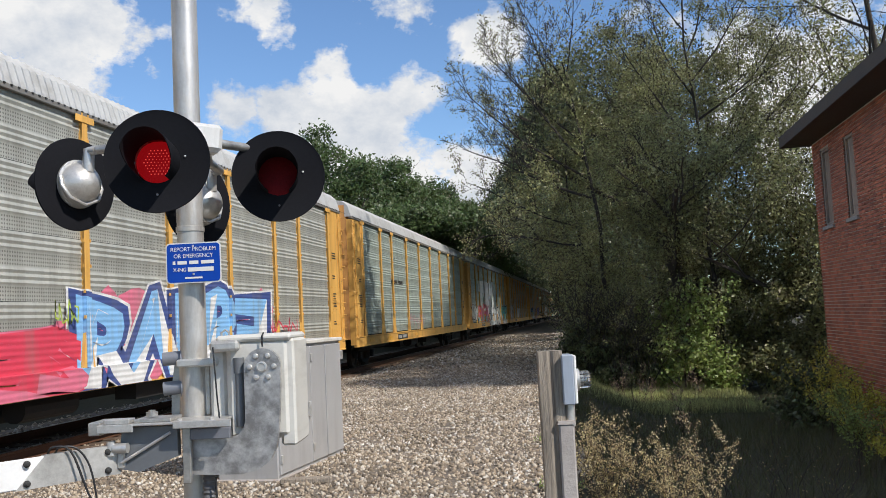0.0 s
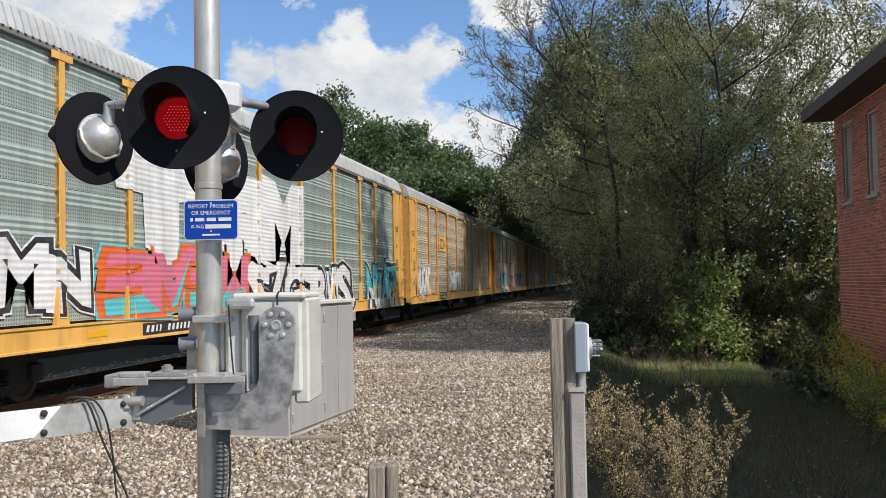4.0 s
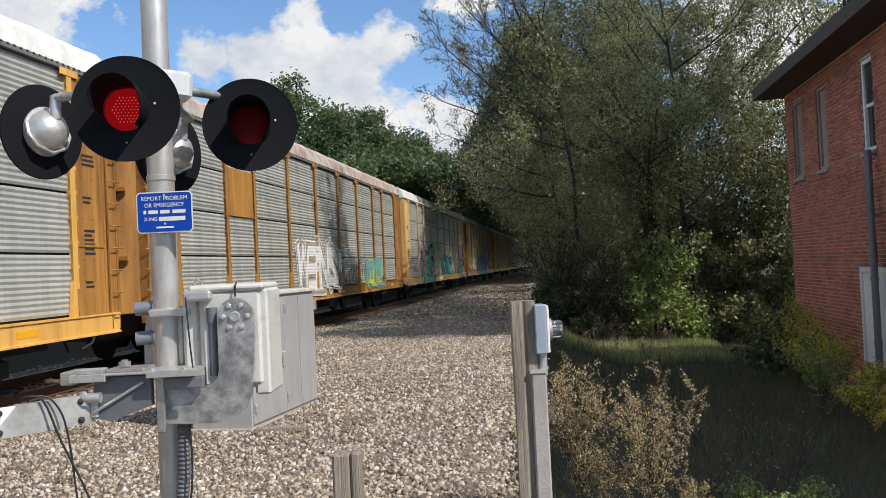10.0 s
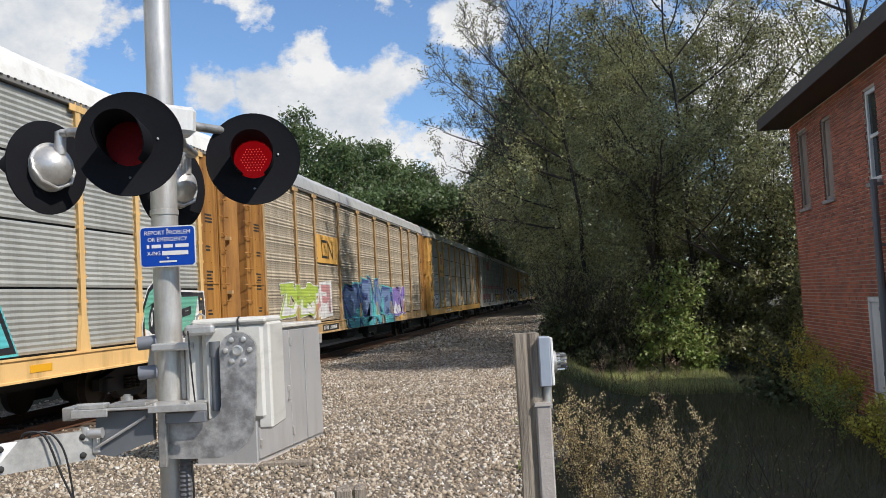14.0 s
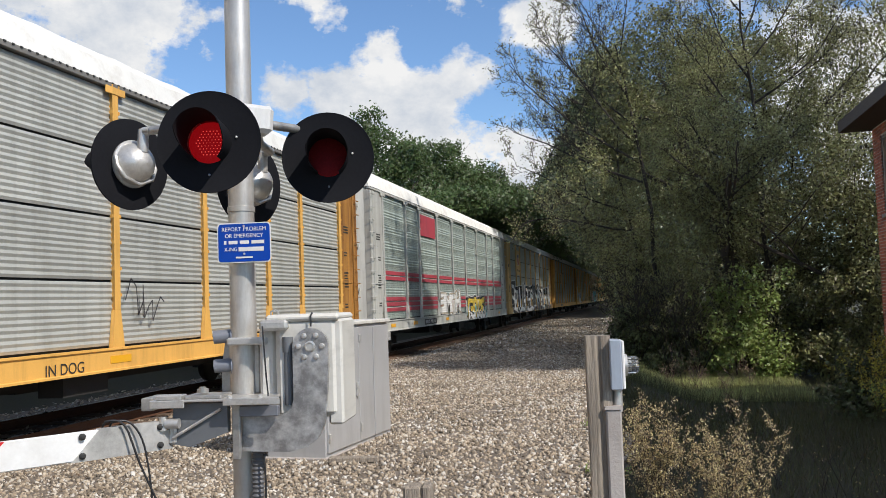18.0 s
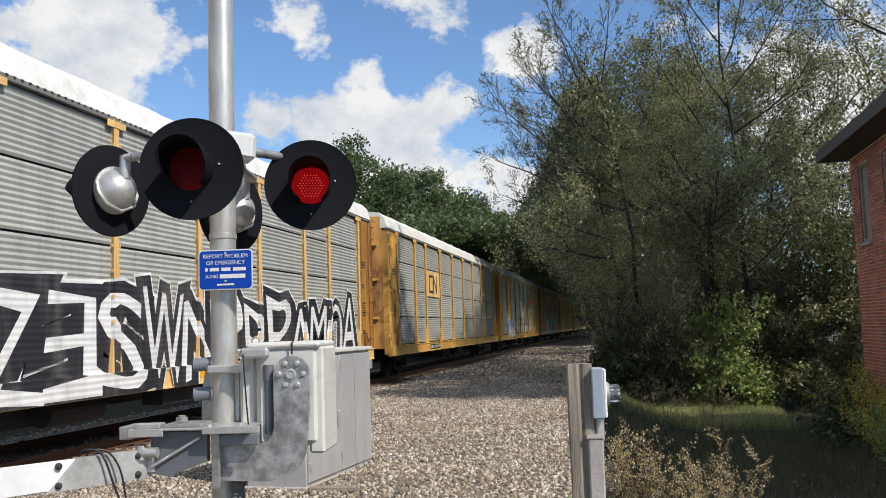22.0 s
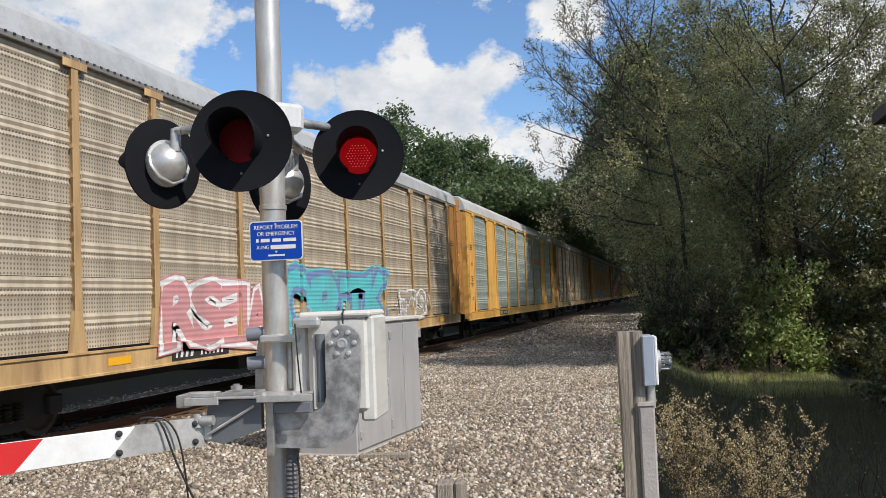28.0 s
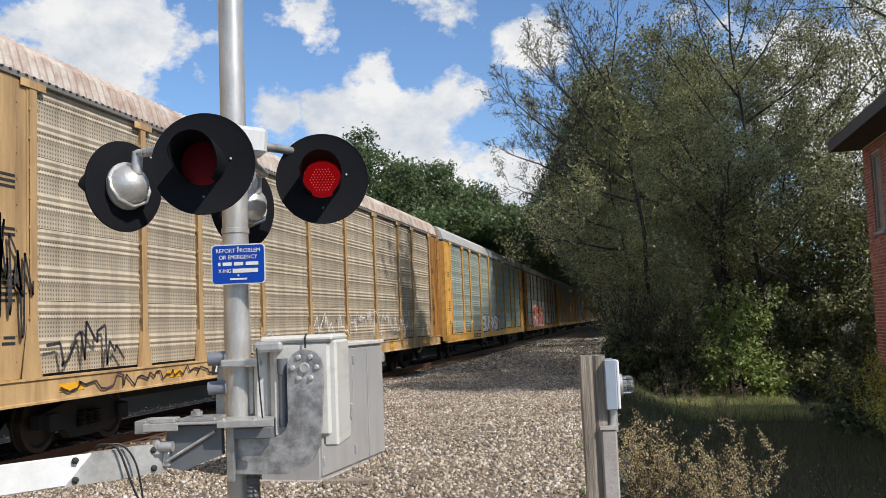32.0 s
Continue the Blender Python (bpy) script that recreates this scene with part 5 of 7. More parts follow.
# woods along both sides of the line
WOODS = [(-15.2, 55, 13.4, 4.0, 68000, LEAF_FAR), (-14.6, 63, 13.0, 3.6, 48000, LEAF_FAR), (-13.9, 73, 12.4, 3.2, 34000, LEAF_FAR), (-14.6, 82, 14.0, 3.6, 26000, LEAF_FAR), (-14.2, 94, 14.0, 3.6, 26000, LEAF_DARK), (-14.0, 108, 14.2, 3.8, 24000, LEAF_DARK), (-14.0, 124, 15.0, 4.2, 22000, LEAF_DARK), (-13.8, 145, 15.5, 4.4, 20000, LEAF_DARK), (-13.6, 170, 16, 4.6, 14000, LEAF_DARK), (-13.4, 200, 17, 5.0, 14000, LEAF_DARK),
         (-20, 60, 13.5, 4.2, 8000, LEAF_FAR), (-20, 76, 14, 4.2, 7000, LEAF_FAR), (-19, 96, 14, 4.2, 6000, LEAF_FAR),
         (1.6, 32.5, 10.6, 4.8, 36000, LEAF_NEAR), (0.4, 39, 12.4, 5.2, 34000, LEAF_DARK), (0.0, 46, 14.2, 5.4, 32000, LEAF_DARK), (-0.6, 54, 16.4, 5.4, 30000, LEAF_DARK), (-1.2, 63, 18.0, 5.4, 28000, LEAF_DARK), (-1.6, 74, 18, 5.4, 26000, LEAF_DARK), (-2.0, 88, 19, 5.4, 30000, LEAF_DARK), (-2.4, 104, 19, 5.4, 28000, LEAF_DARK), (-2.6, 122, 20, 5.4, 26000, LEAF_DARK), (-2.8, 140, 21, 5.4, 22000, LEAF_DARK), (-2.9, 160, 22, 5.6, 18000, LEAF_DARK), (-3.0, 182, 22, 5.6, 12000, LEAF_DARK),
         (5.5, 38, 13, 4.2, 7000, LEAF_DARK), (6, 52, 14, 4.4, 6000, LEAF_DARK), (11.5, 31, 11.5, 4.0, 9000, LEAF_NEAR), (-5.5, 250, 20, 6.0, 7000, LEAF_DARK), (-11, 262, 20, 6.0, 7000, LEAF_DARK)]
for no_, (x, y, h, r_, cnt, lf) in enumerate(WOODS):
    east = -5 < x < 3
    pts_ = crown_fill(300, 300 + no_, lobes_for(h * 0.98, r_, 500 + no_, 0.10)) if east else crown_fill(620, 300 + no_, billows(h * 0.98, r_, 500 + no_))
    if east:
        pts_ = np.concatenate([clear_of_line(pts_, x, y), canopy(x, y, h, 1100 if y < 80 else 1900, 900 + no_)])
    # lobes added over the track to keep sky light off the far cars
    if x < -12 and 52 < y < 220:
        pts_ = np.concatenate([pts_, crown_fill(420, 340 + no_, [(4.5 + dx, dy, 0.085 * y + 0.4 + (1.6 if y < 80 else 0), 2.8, 5.5, (0.014 if y < 80 else 0.028) * y) for dx, dy in ((0, -3), (2.2, 3), (4.2, -1))])])
    bx = max(4.2, x) if east else x
    tree("tree", "broad green tree in the woods along the line", (bx, y, -0.3 if x > -12 else 0.6), h * (0.62 if east else 1), (0.05 if east else random.uniform(-0.06, 0.06), 0, 1), 0.8 if east else 0.95, 2, 0.2, 200 + no_, lf, int(cnt * (0.9 if y < 50 else 1.3)) if east else int(cnt * (1.0 if y < 80 else 1.2)), (0.055 + 0.0021 * y) * (1.0 if east and y < 50 else 1.2 if east and y < 80 else 1.7 if east else 1.4), 0.30 + 0.002 * y if east else 0.14 + 0.002 * y, 5, 0.15, "woods along the line",
         extra=pts_ + [x - bx, 0, 0], clip=(lambda c, a=bx, b=y: clear_of_line(c, a, b)) if east else (lambda c: c[:0]))
# shrubs on the assumed bank, added to darken the view under the cars
for i, (x, y) in enumerate([(-14.2, 16), (-14.8, 20), (-14.0, 24), (-14.6, 29), (-14.2, 34), (-14.5, 40), (-14.0, 46)]):
    b = thing("shrub", "low green shrub added beyond the track to darken the view under the cars", "shrub", "shrubs beyond the track")
    b.matrix_basis = pose(x, y, height(x, y) - 0.1)
    part("foliage", quads("foliage", leaves(crown_fill(60, 700 + i, lobes_for(1.3, 1.9, 720 + i, 0.1)), 0.15, 4500, 0.16), LEAF_DARK), None, b)

# dry weeds by the posts, golden weeds by the house
def weed(x, y, h, n, lf, cnt, size, seed, label, name="weed", wide=0.35):
    r = random.Random(seed)
    b = thing(name, label, "weed", "weeds in the hollow")
    b.matrix_basis = pose(x, y, height(x, y))
    g, tips = Geo(), []
    for i in range(n):
        a, l = r.uniform(0, 6.28), r.uniform(0.55, 1.0) * h
        d = Vector((math.cos(a) * wide, math.sin(a) * wide, 1)) * l
        p = [Vector((r.uniform(-0.06, 0.06), r.uniform(-0.06, 0.06), -0.03)) + d * k / 4 + Vector((0, 0, -0.10 * l * (k / 4) ** 2 * wide)) for k in range(5)]
        g.tube(p, [0.006, 0.005, 0.004, 0.003, 0.002], 4, caps=False)
        for k in range(3):
            q = p[1 + k]
            e = q + Vector((r.uniform(-1, 1), r.uniform(-1, 1), r.uniform(0.4, 1.2))).normalized() * l * 0.28
            g.tube([q, e], [0.003, 0.0015], 3, caps=False)
            tips += [q.lerp(e, 0.4), q.lerp(e, 0.75), e]
        tips += [p[2].lerp(p[3], 0.5), p[3], p[3].lerp(p[4], 0.5), p[4]]
    part("stalk", g, BARK, b)
    part("foliage", quads("foliage", leaves([tuple(q) for q in tips], 0.03, cnt, size), lf), None, b)


def plume(x, y, h, n, lf, per, size, seed, label, fork=0.35, angle=40, droop=0.0, spread=0.016, stem=None):
    """A plant whose stem forks into leafy wands."""
    r = random.Random(seed)
    b = thing("weed", label, "weed", "weeds in the hollow")
    b.matrix_basis = pose(x, y, height(x, y))
    g, tips = Geo(), []
    g.tube([(0, 0, -0.03), (0.01, 0.0, h * 0.2), (0.0, 0.01, h * 0.8)], [0.009, 0.007, 0.003], 5, caps=False)
    for i in range(n):
        a, t = r.uniform(0, 6.28), radians(r.uniform(0.15, 1.0) * angle)
        z = h * (fork + (0.8 - fork) * (i / n) * r.uniform(0.7, 1.0))
        l = (h - z) * r.uniform(0.75, 1.1) + 0.08
        d = Vector((math.cos(a) * math.sin(t), math.sin(a) * math.sin(t), math.cos(t)))
        p = [Vector((0, 0, z)) + d * l * k / 5 + Vector((r.uniform(-1, 1), r.uniform(-1, 1), 0)) * 0.012 * k / 5 + Vector((0, 0, (0.10 - droop * k / 5) * l * (k / 5))) for k in range(6)]
        g.tube(p, [0.0032, 0.003, 0.0026, 0.002, 0.0014, 0.0008], 4, caps=False)
        for k in range(1, 5):
            for s in range(2):
                q = p[k].lerp(p[k + 1], r.random())
                e = q + (d * 0.7 + Vector((r.uniform(-1, 1), r.uniform(-1, 1), r.uniform(-0.2, 0.7)))).normalized() * l * 0.16
                g.tube([q, e], [0.002, 0.001], 3, caps=False)
                tips += [q.lerp(e, f) for f in (0.2, 0.5, 0.75, 1.0)]
        tips += [p[k].lerp(p[k + 1], f) for k in range(1, 5) for f in (0.0, 0.5)] + [p[5]]
    part("stalk", g, stem or BARK, b)
    part("foliage", quads("foliage", leaves([tuple(q) for q in tips], spread, per * n, size), lf), None, b)


DRY = "dry straw-coloured plume of a seeding weed"
for i, (x, y, h, n, an) in enumerate([(0.02, 6.3, 1.14, 20, 32), (0.47, 6.3, 1.14, 24, 42), (0.16, 6.2, 0.7, 8, 40), (0.75, 6.5, 0.5, 8, 50)]):
    plume(x, y, h, n, LEAF_DRY, 400, 0.0150, 400 + i, DRY, 0.20, an, 0.0, 0.012)
for i, (x, y, h) in enumerate([(3.15, 12.2, 0.9), (3.5, 13.4, 1.2), (3.8, 13.4, 0.95), (3.7, 14.8, 1.0), (3.9, 16.6, 1.35), (4.2, 17.8, 1.6), (4.3, 19.2, 1.2), (3.3, 10.9, 0.7), (3.7, 11.6, 0.75)]):
    plume(x, y, h, 13, LEAF_GOLD if i % 3 else LEAF_BRIGHT, 120, 0.042, 450 + i, "golden-green weed by the brick wall", 0.12, 58, 0.22, 0.026)
for i, (x, y, h) in enumerate([(1.45, 7.0, 0.32), (1.7, 7.3, 0.36), (1.25, 7.5, 0.3), (-0.45, 9.2, 0.22), (-0.75, 12.5, 0.2), (-0.70, 15.6, 0.3), (-0.55, 17.2, 0.34), (-0.85, 18.6, 0.3), (-0.6, 19.6, 0.36), (-0.9, 20.8, 0.3), (-0.35, 21.6, 0.38)]):
    plume(x, y, h, 10, LEAF_BRIGHT, 70, 0.03, 470 + i, "low fresh green weed", 0.05, 75, 0.2, 0.03)
for i, (x, y, h) in enumerate([(0.95, 23.3, 1.5), (1.25, 23.9, 1.15), (0.55, 24.2, 0.9), (2.6, 24.9, 1.0), (1.9, 23.6, 0.8), (1.5, 17.4, 0.9)]):
    weed(x, y, h, 7, LEAF_BROWN, 260, 0.035, 480 + i, "tall brown dead weed")
for i, (x, y, h) in enumerate([(2.0, 9.0, 1.0), (2.2, 9.3, 0.8), (1.7, 9.8, 0.7), (1.2, 8.4, 0.6), (1.78, 9.2, 1.1), (1.9, 8.5, 0.8), (1.6, 8.1, 0.6), (1.35, 10.6, 0.8)]):
    weed(x, y, h, 3, LEAF_DRY, 40, 0.02, 490 + i, "thin pale dead stalk", wide=0.3)

# grass in the hollow: darker colour for its shade, brighter for the sunlit strip
n = 42000
gx_, gy_ = rng.uniform(-0.8, 6.5, n), rng.uniform(6.5, 24.5, n)
ok = np.array([x > gravel_edge(y) - 0.15 and not (x > 4.7 and y < 20.7) for x, y in zip(gx_, gy_)])
gx_, gy_ = gx_[ok], gy_[ok]
n = len(gx_)
base = np.stack([gx_, gy_, [height(x, y) - 0.02 for x, y in zip(gx_, gy_)]], 1)
tall = rng.uniform(0.05, 0.22, n) * (0.6 + gy_ / 20)
tip = base + np.stack([rng.normal(0, 0.10, n), rng.normal(0, 0.10, n), tall], 1)
wv = np.stack([rng.normal(0, 1, n), rng.normal(0, 1, n), np.zeros(n)], 1)
wv = wv / np.linalg.norm(wv, axis=1)[:, None] * 0.004
blades = np.stack([base - wv, base + wv, tip + wv * 0.2, tip - wv * 0.2], 1)
tagged(part("grass", quads("grass", blades, GRASS_SHADED), None), "rough grass in the hollow, coloured dark for shade", "grass", kind="stuff")
n = 52000
gx_, gy_ = rng.uniform(-1.1, 3.8, n), rng.uniform(22.0, 28.4, n)
ok = np.array([x > gravel_edge(y) - 0.1 for x, y in zip(gx_, gy_)])
gx_, gy_ = gx_[ok], gy_[ok]
n = len(gx_)
base = np.stack([gx_, gy_, [height(x, y) - 0.02 for x, y in zip(gx_, gy_)]], 1)
tip = base + np.stack([rng.normal(0, 0.09, n), rng.normal(0, 0.09, n), rng.uniform(0.08, 0.28, n)], 1)
wv = np.stack([rng.normal(0, 1, n), rng.normal(0, 1, n), np.zeros(n)], 1)
wv = wv / np.linalg.norm(wv, axis=1)[:, None] * 0.009
tagged(part("grass", quads("grass", np.stack([base - wv, base + wv, tip + wv * 0.2, tip - wv * 0.2], 1), GRASS_SUNLIT), None), "green grass at the yard's edge, coloured bright for sunlight", "grass", kind="stuff")


# loose ballast stones
def stones(name, n, xs, ys, zf, size, label, mat_):
    r = np.random.default_rng(len(name) + n)
    x, y = r.uniform(*xs, n), ys[0] + (ys[1] - ys[0]) * r.uniform(0, 1, n) ** 1.5
    keep = np.array([a < gravel_edge(b) + 0.12 and not (-4.4 < a < -3.5 and 9.9 < b < 12.0) for a, b in zip(x, y)])
    x, y = x[keep], y[keep]
    n = len(x)
    z = np.array([zf(a, b) for a, b in zip(x, y)])
    chip = np.array([[-1, 0, 0], [1, 0, 0], [0, -1, 0], [0, 1, 0], [0, 0, -1], [0, 0, 1]]) * 0.92
    v = chip[None] + r.uniform(-0.42, 0.42, (n, 6, 3))
    s = size * r.uniform(0.55, 1.35, n) ** 1.2
    v = v * s[:, None, None] * r.uniform(0.65, 1.25, (n, 1, 3))
    ang = r.normal(0, 1, (n, 4))
    ang /= np.linalg.norm(ang, axis=1)[:, None]
    w, a, b, c = ang.T
    rot = np.stack([np.stack([1 - 2 * (b * b + c * c), 2 * (a * b - c * w), 2 * (a * c + b * w)], 1), np.stack([2 * (a * b + c * w), 1 - 2 * (a * a + c * c), 2 * (b * c - a * w)], 1), np.stack([2 * (a * c - b * w), 2 * (b * c + a * w), 1 - 2 * (a * a + b * b)], 1)], 1)
    v = np.einsum("nij,nkj->nki", rot, v) + np.stack([x, y, z + s * 0.12], 1)[:, None, :]
    faces = np.array([[1, 3, 5], [3, 0, 5], [0, 2, 5], [2, 1, 5], [3, 1, 4], [0, 3, 4], [2, 0, 4], [1, 2, 4]])
    idx = (np.arange(n)[:, None, None] * 6 + faces[None]).reshape(-1)
    me = bpy.data.meshes.new(name)
    me.vertices.add(n * 6)
    me.vertices.foreach_set("co", v.astype(np.float32).ravel())
    me.loops.add(n * 24)
    me.loops.foreach_set("vertex_index", idx.astype(np.int32))
    me.polygons.add(n * 8)
    me.polygons.foreach_set("loop_start", np.arange(0, n * 24, 3, dtype=np.int32))
    me.materials.append(mat_)
    me.update(calc_edges=True)
    tagged(part(name, me, None), label, "ballast", kind="stuff")


yard = lambda a, b: 0.025 * noise.noise(Vector((a * 0.8, b * 0.8, 3))) if a > -7.0 else max(-0.125, (a + 7.0) * 0.2)
stones("ballast_stones", 84000, (-7.9, 0.1), (5.2, 32), yard, 0.0252, "loose pale grey and tan ballast stones", STONE)
stones("track_ballast", 8000, (-12.2, -6.8), (9, 40), lambda a, b: -0.135, 0.04, "dusty brown ballast between the sleepers", STONE)

stones("far_ballast", 11000, (-7.9, -0.6), (31, 75), yard, 0.055, "shaded grey ballast stones along the line", STONE)

# ---- train of autoracks ----
LEN = 28.07
HALF = 13.40
Z0, Z1 = 1.25 - RAIL_Z, 5.20 - RAIL_Z
XP, XO = 1.555, 1.62
POSTS = [-12.0, -9.2, -7.25, -4.35, -1.45, 1.45, 4.35, 7.25, 9.2, 12.0]
BAYS = [((a + b) / 2, b - a) for a, b in zip(POSTS[:-1], POSTS[1:])]
YB, ROWS = 12.0, 4
RH = (Z1 - Z0) / ROWS


def corrugated(width, high, n, depth):
    """A sheet with rounded horizontal ribs, in the y, z plane."""
    g = Geo()
    prof, k = [], n * 4
    for i in range(k + 1):
        a = i / k
        prof.append((depth * 0.5 * (1 - math.cos(2 * math.pi * n * a)), a * high))
    v = [(x - depth, s * width / 2, z) for x, z in prof for s in (-1, 1)]
    f = [(2 * i, 2 * i + 1, 2 * i + 3, 2 * i + 2) for i in range(k)]
    return g.add(v, f)


def panel_mesh(material, width, fine):
    if fine:
        return corrugated(width - 0.09, RH - 0.035, 11, 0.0175).mesh("side_panel", material, True)
    g, d, prof = Geo(), 0.019, []
    for u in range(2):
        z = u * RH / 2
        prof += [(0.0, z + 0.004), (0.0, z + RH * 0.22)]
        for k in range(3):
            for i in range(1, 5):
                prof.append((d * 0.5 * (1 - math.cos(math.pi * 0.5 * i)), z + RH * 0.22 + RH * 0.0915 * (k + i / 4)))
    prof.append((0.0, RH - 0.004))
    v = [(x - d, sd * (width - 0.09) / 2, z) for x, z in prof for sd in (-1, 1)]
    return g.add(v, [(2 * i, 2 * i + 1, 2 * i + 3, 2 * i + 2) for i in range(len(prof) - 1)]).mesh("side_panel", material, True)


TONES = {"grey": PANEL_GREY, "perf": PANEL_PERF, "green": PANEL_GREEN, "brown": PANEL_BROWN}


def wide_panel(material, width):
    g = Geo().box(-0.02, 0.03, -width / 2 + 0.05, width / 2 - 0.05, 0.0, RH * ROWS - 0.005, 0.004)
    for y in (-0.55, 0.0, 0.55):
        for i in range(12):
            g.box(0.03, 0.04, y - 0.012, y + 0.012, 0.15 + i * 0.32, 0.175 + i * 0.32)
    return g.mesh("plain_panel", material)


def post_mesh(material):
    g = Geo()
    g.box(XP - 0.03, XO - 0.01, -0.045, 0.045, Z0 + 0.55, Z1, 0.004)
    g.box(XO - 0.01, XO, -0.075, 0.075, Z0 + 0.55, Z1, 0.002)
    g.add([(XP, -0.075, Z0 + 0.55), (XP, 0.075, Z0 + 0.55), (XP, 0.16, Z0 - 0.02), (XP, -0.16, Z0 - 0.02), (XO, -0.075, Z0 + 0.55), (XO, 0.075, Z0 + 0.55), (XO + 0.01, 0.16, Z0 - 0.02), (XO + 0.01, -0.16, Z0 - 0.02)],
          [(4, 7, 6, 5), (0, 4, 5, 1), (1, 5, 6, 2), (2, 6, 7, 3), (3, 7, 4, 0)])
    g.box(XO - 0.01, XO + 0.012, -0.26, 0.26, Z1 - 0.10, Z1 + 0.01, 0.003)
    for i in range(9):
        z = Z0 + 0.75 + i * 0.40
        for s in (-1, 1):
            g.box(XO - 0.02, XO + 0.012, s * 0.085 - 0.012, s * 0.085 + 0.012, z, z + 0.05)
    return g.mesh("post", material)


def roof_mesh(material, ribbed):
    """Side slopes and a low crown, with ribs across."""
    prof = [(1.60, 0.0), (1.59, 0.05), (1.50, 0.36), (1.34, 0.52), (0.7, 0.60), (0, 0.62), (-0.7, 0.60), (-1.34, 0.52), (-1.50, 0.36), (-1.59, 0.05), (-1.60, 0.0)]
    n = 300 if ribbed else 56
    g, k = Geo(), len(prof)
    v = []
    for j in range(n + 1):
        y = -HALF + 2 * HALF * j / n
        up = 0.022 * (1 if (j // 1) % 2 else 0) if ribbed else 0.012 * (1 if j % 4 == 0 else 0)
        for x, z in prof:
            v.append((x * (1 + up / 1.6), y, Z1 + 0.06 + z + (up if z > 0.03 else 0)))
    f = [(j * k + i, (j + 1) * k + i, (j + 1) * k + i + 1, j * k + i + 1) for j in range(n) for i in range(k - 1)]
    f += [tuple(range(k)), tuple(n * k + i for i in range(k))[::-1]]
    return g.add(v, f).mesh("roof", material, False)


def end_mesh(material):
    """The curved pair of doors that closes the car's end."""
    g = Geo()
    top = Z1 + 0.45
    prof = [(-1.50, 0.0), (-1.42, 0.16), (-1.1, 0.30), (-0.5, 0.36), (-0.03, 0.37), (-0.03, 0.33), (0.03, 0.33), (0.03, 0.37), (0.5, 0.36), (1.1, 0.30), (1.42, 0.16), (1.50, 0.0)]
    v = [(x, y, z) for z in (Z0 - 0.1, top) for x, y in prof]
    k = len(prof)
    f = [(i, i + 1, k + i + 1, k + i) for i in range(k - 1)] + [tuple(range(k, 2 * k)), tuple(range(k))[::-1]]
    g.add(v, f)
    return g.mesh("end_door", material)


def ladder_mesh(material):
    """The corner post of the car with its grab irons."""
    g = Geo().box(XO - 0.20, XO - 0.02, 0.02, 0.30, Z0 - 0.30, Z1 - 0.03, 0.006)
    for y in (0.03, 0.29):
        g.box(XO - 0.03, XO + 0.005, y - 0.018, y + 0.018, Z0 - 0.30, Z1 - 0.03, 0.003)
    for i in range(11):
        z = Z0 - 0.05 + i * 0.385
        g.tube([(XO - 0.01, 0.03, z), (XO + 0.06, 0.05, z - 0.01), (XO + 0.06, 0.36, z - 0.01), (XO - 0.01, 0.40, z)], 0.012, 6)
    return g.mesh("ladder", material)


def end_panel_mesh(material):
    g = Geo()
    w = 1.06
    g.box(XP - 0.02, XO - 0.03, 0.06, w, Z0 - 0.02, Z1, 0.006)
    g.box(XO - 0.035, XO - 0.015, 0.08, 0.12, Z0, Z1).box(XO - 0.035, XO - 0.015, w - 0.10, w - 0.04, Z0, Z1 - 0.25)
    g.box(XO - 0.035, XO - 0.012, 0.12, w - 0.08, Z0 + 1.10, Z0 + 1.14)
    for y in (0.30, 0.62):
        for i in range(11):
            g.box(XO - 0.035, XO - 0.018, y, y + 0.02, Z0 + 0.2 + i * 0.34, Z0 + 0.22 + i * 0.34)
    g.add([(XO - 0.02, 0.0, Z0 + 0.8), (XO - 0.02, 0.10, Z0 + 0.8), (XO + 0.03, 0.30, Z0 - 0.05), (XO + 0.03, 0.0, Z0 - 0.05)], [(0, 1, 2, 3)])
    return g.mesh("end_panel", material)


def marking_mesh():
    """Small blocks of stencilled lines on the end panel."""
    r = random.Random(5)
    g = Geo()
    for zb_, n_, w_ in ((Z0 + 2.6, 3, 0.42), (Z0 + 1.9, 2, 0.25), (Z0 + 1.35, 6, 0.34), (Z0 + 0.5, 2, 0.3)):
        for i in range(n_):
            g.box(XO - 0.034, XO - 0.026, 0.34, 0.34 + w_ * r.uniform(0.7, 1.0), zb_ - i * 0.075, zb_ - i * 0.075 + 0.04)
    return g.mesh("marking", PLATE_BLACK)


def sill_mesh(material):
    g = Geo()
    zb, zt = 0.88 - RAIL_Z, Z0 - 0.02
    prof = [(XO - 0.10, zb), (XO + 0.03, zb), (XO + 0.03, zb + 0.03), (XO + 0.005, zb + 0.04), (XO + 0.005, zt - 0.04), (XO + 0.03, zt - 0.03), (XO + 0.03, zt), (XO - 0.10, zt)]
    v = [(x, y, z) for y in (-HALF + 0.05, HALF - 0.05) for x, z in prof]
    k = 8
    g.add(v, [(i, (i + 1) % k, k + (i + 1) % k, k + i) for i in range(k)] + [tuple(range(k))[::-1], tuple(range(k, 2 * k))])
    return g.mesh("side_sill", material)


def rail_mesh(material):
    g = Geo().box(XP - 0.06, XO, -HALF + 0.02, HALF - 0.02, Z1 - 0.005, Z1 + 0.075, 0.006)
    return g.mesh("top_rail", material)


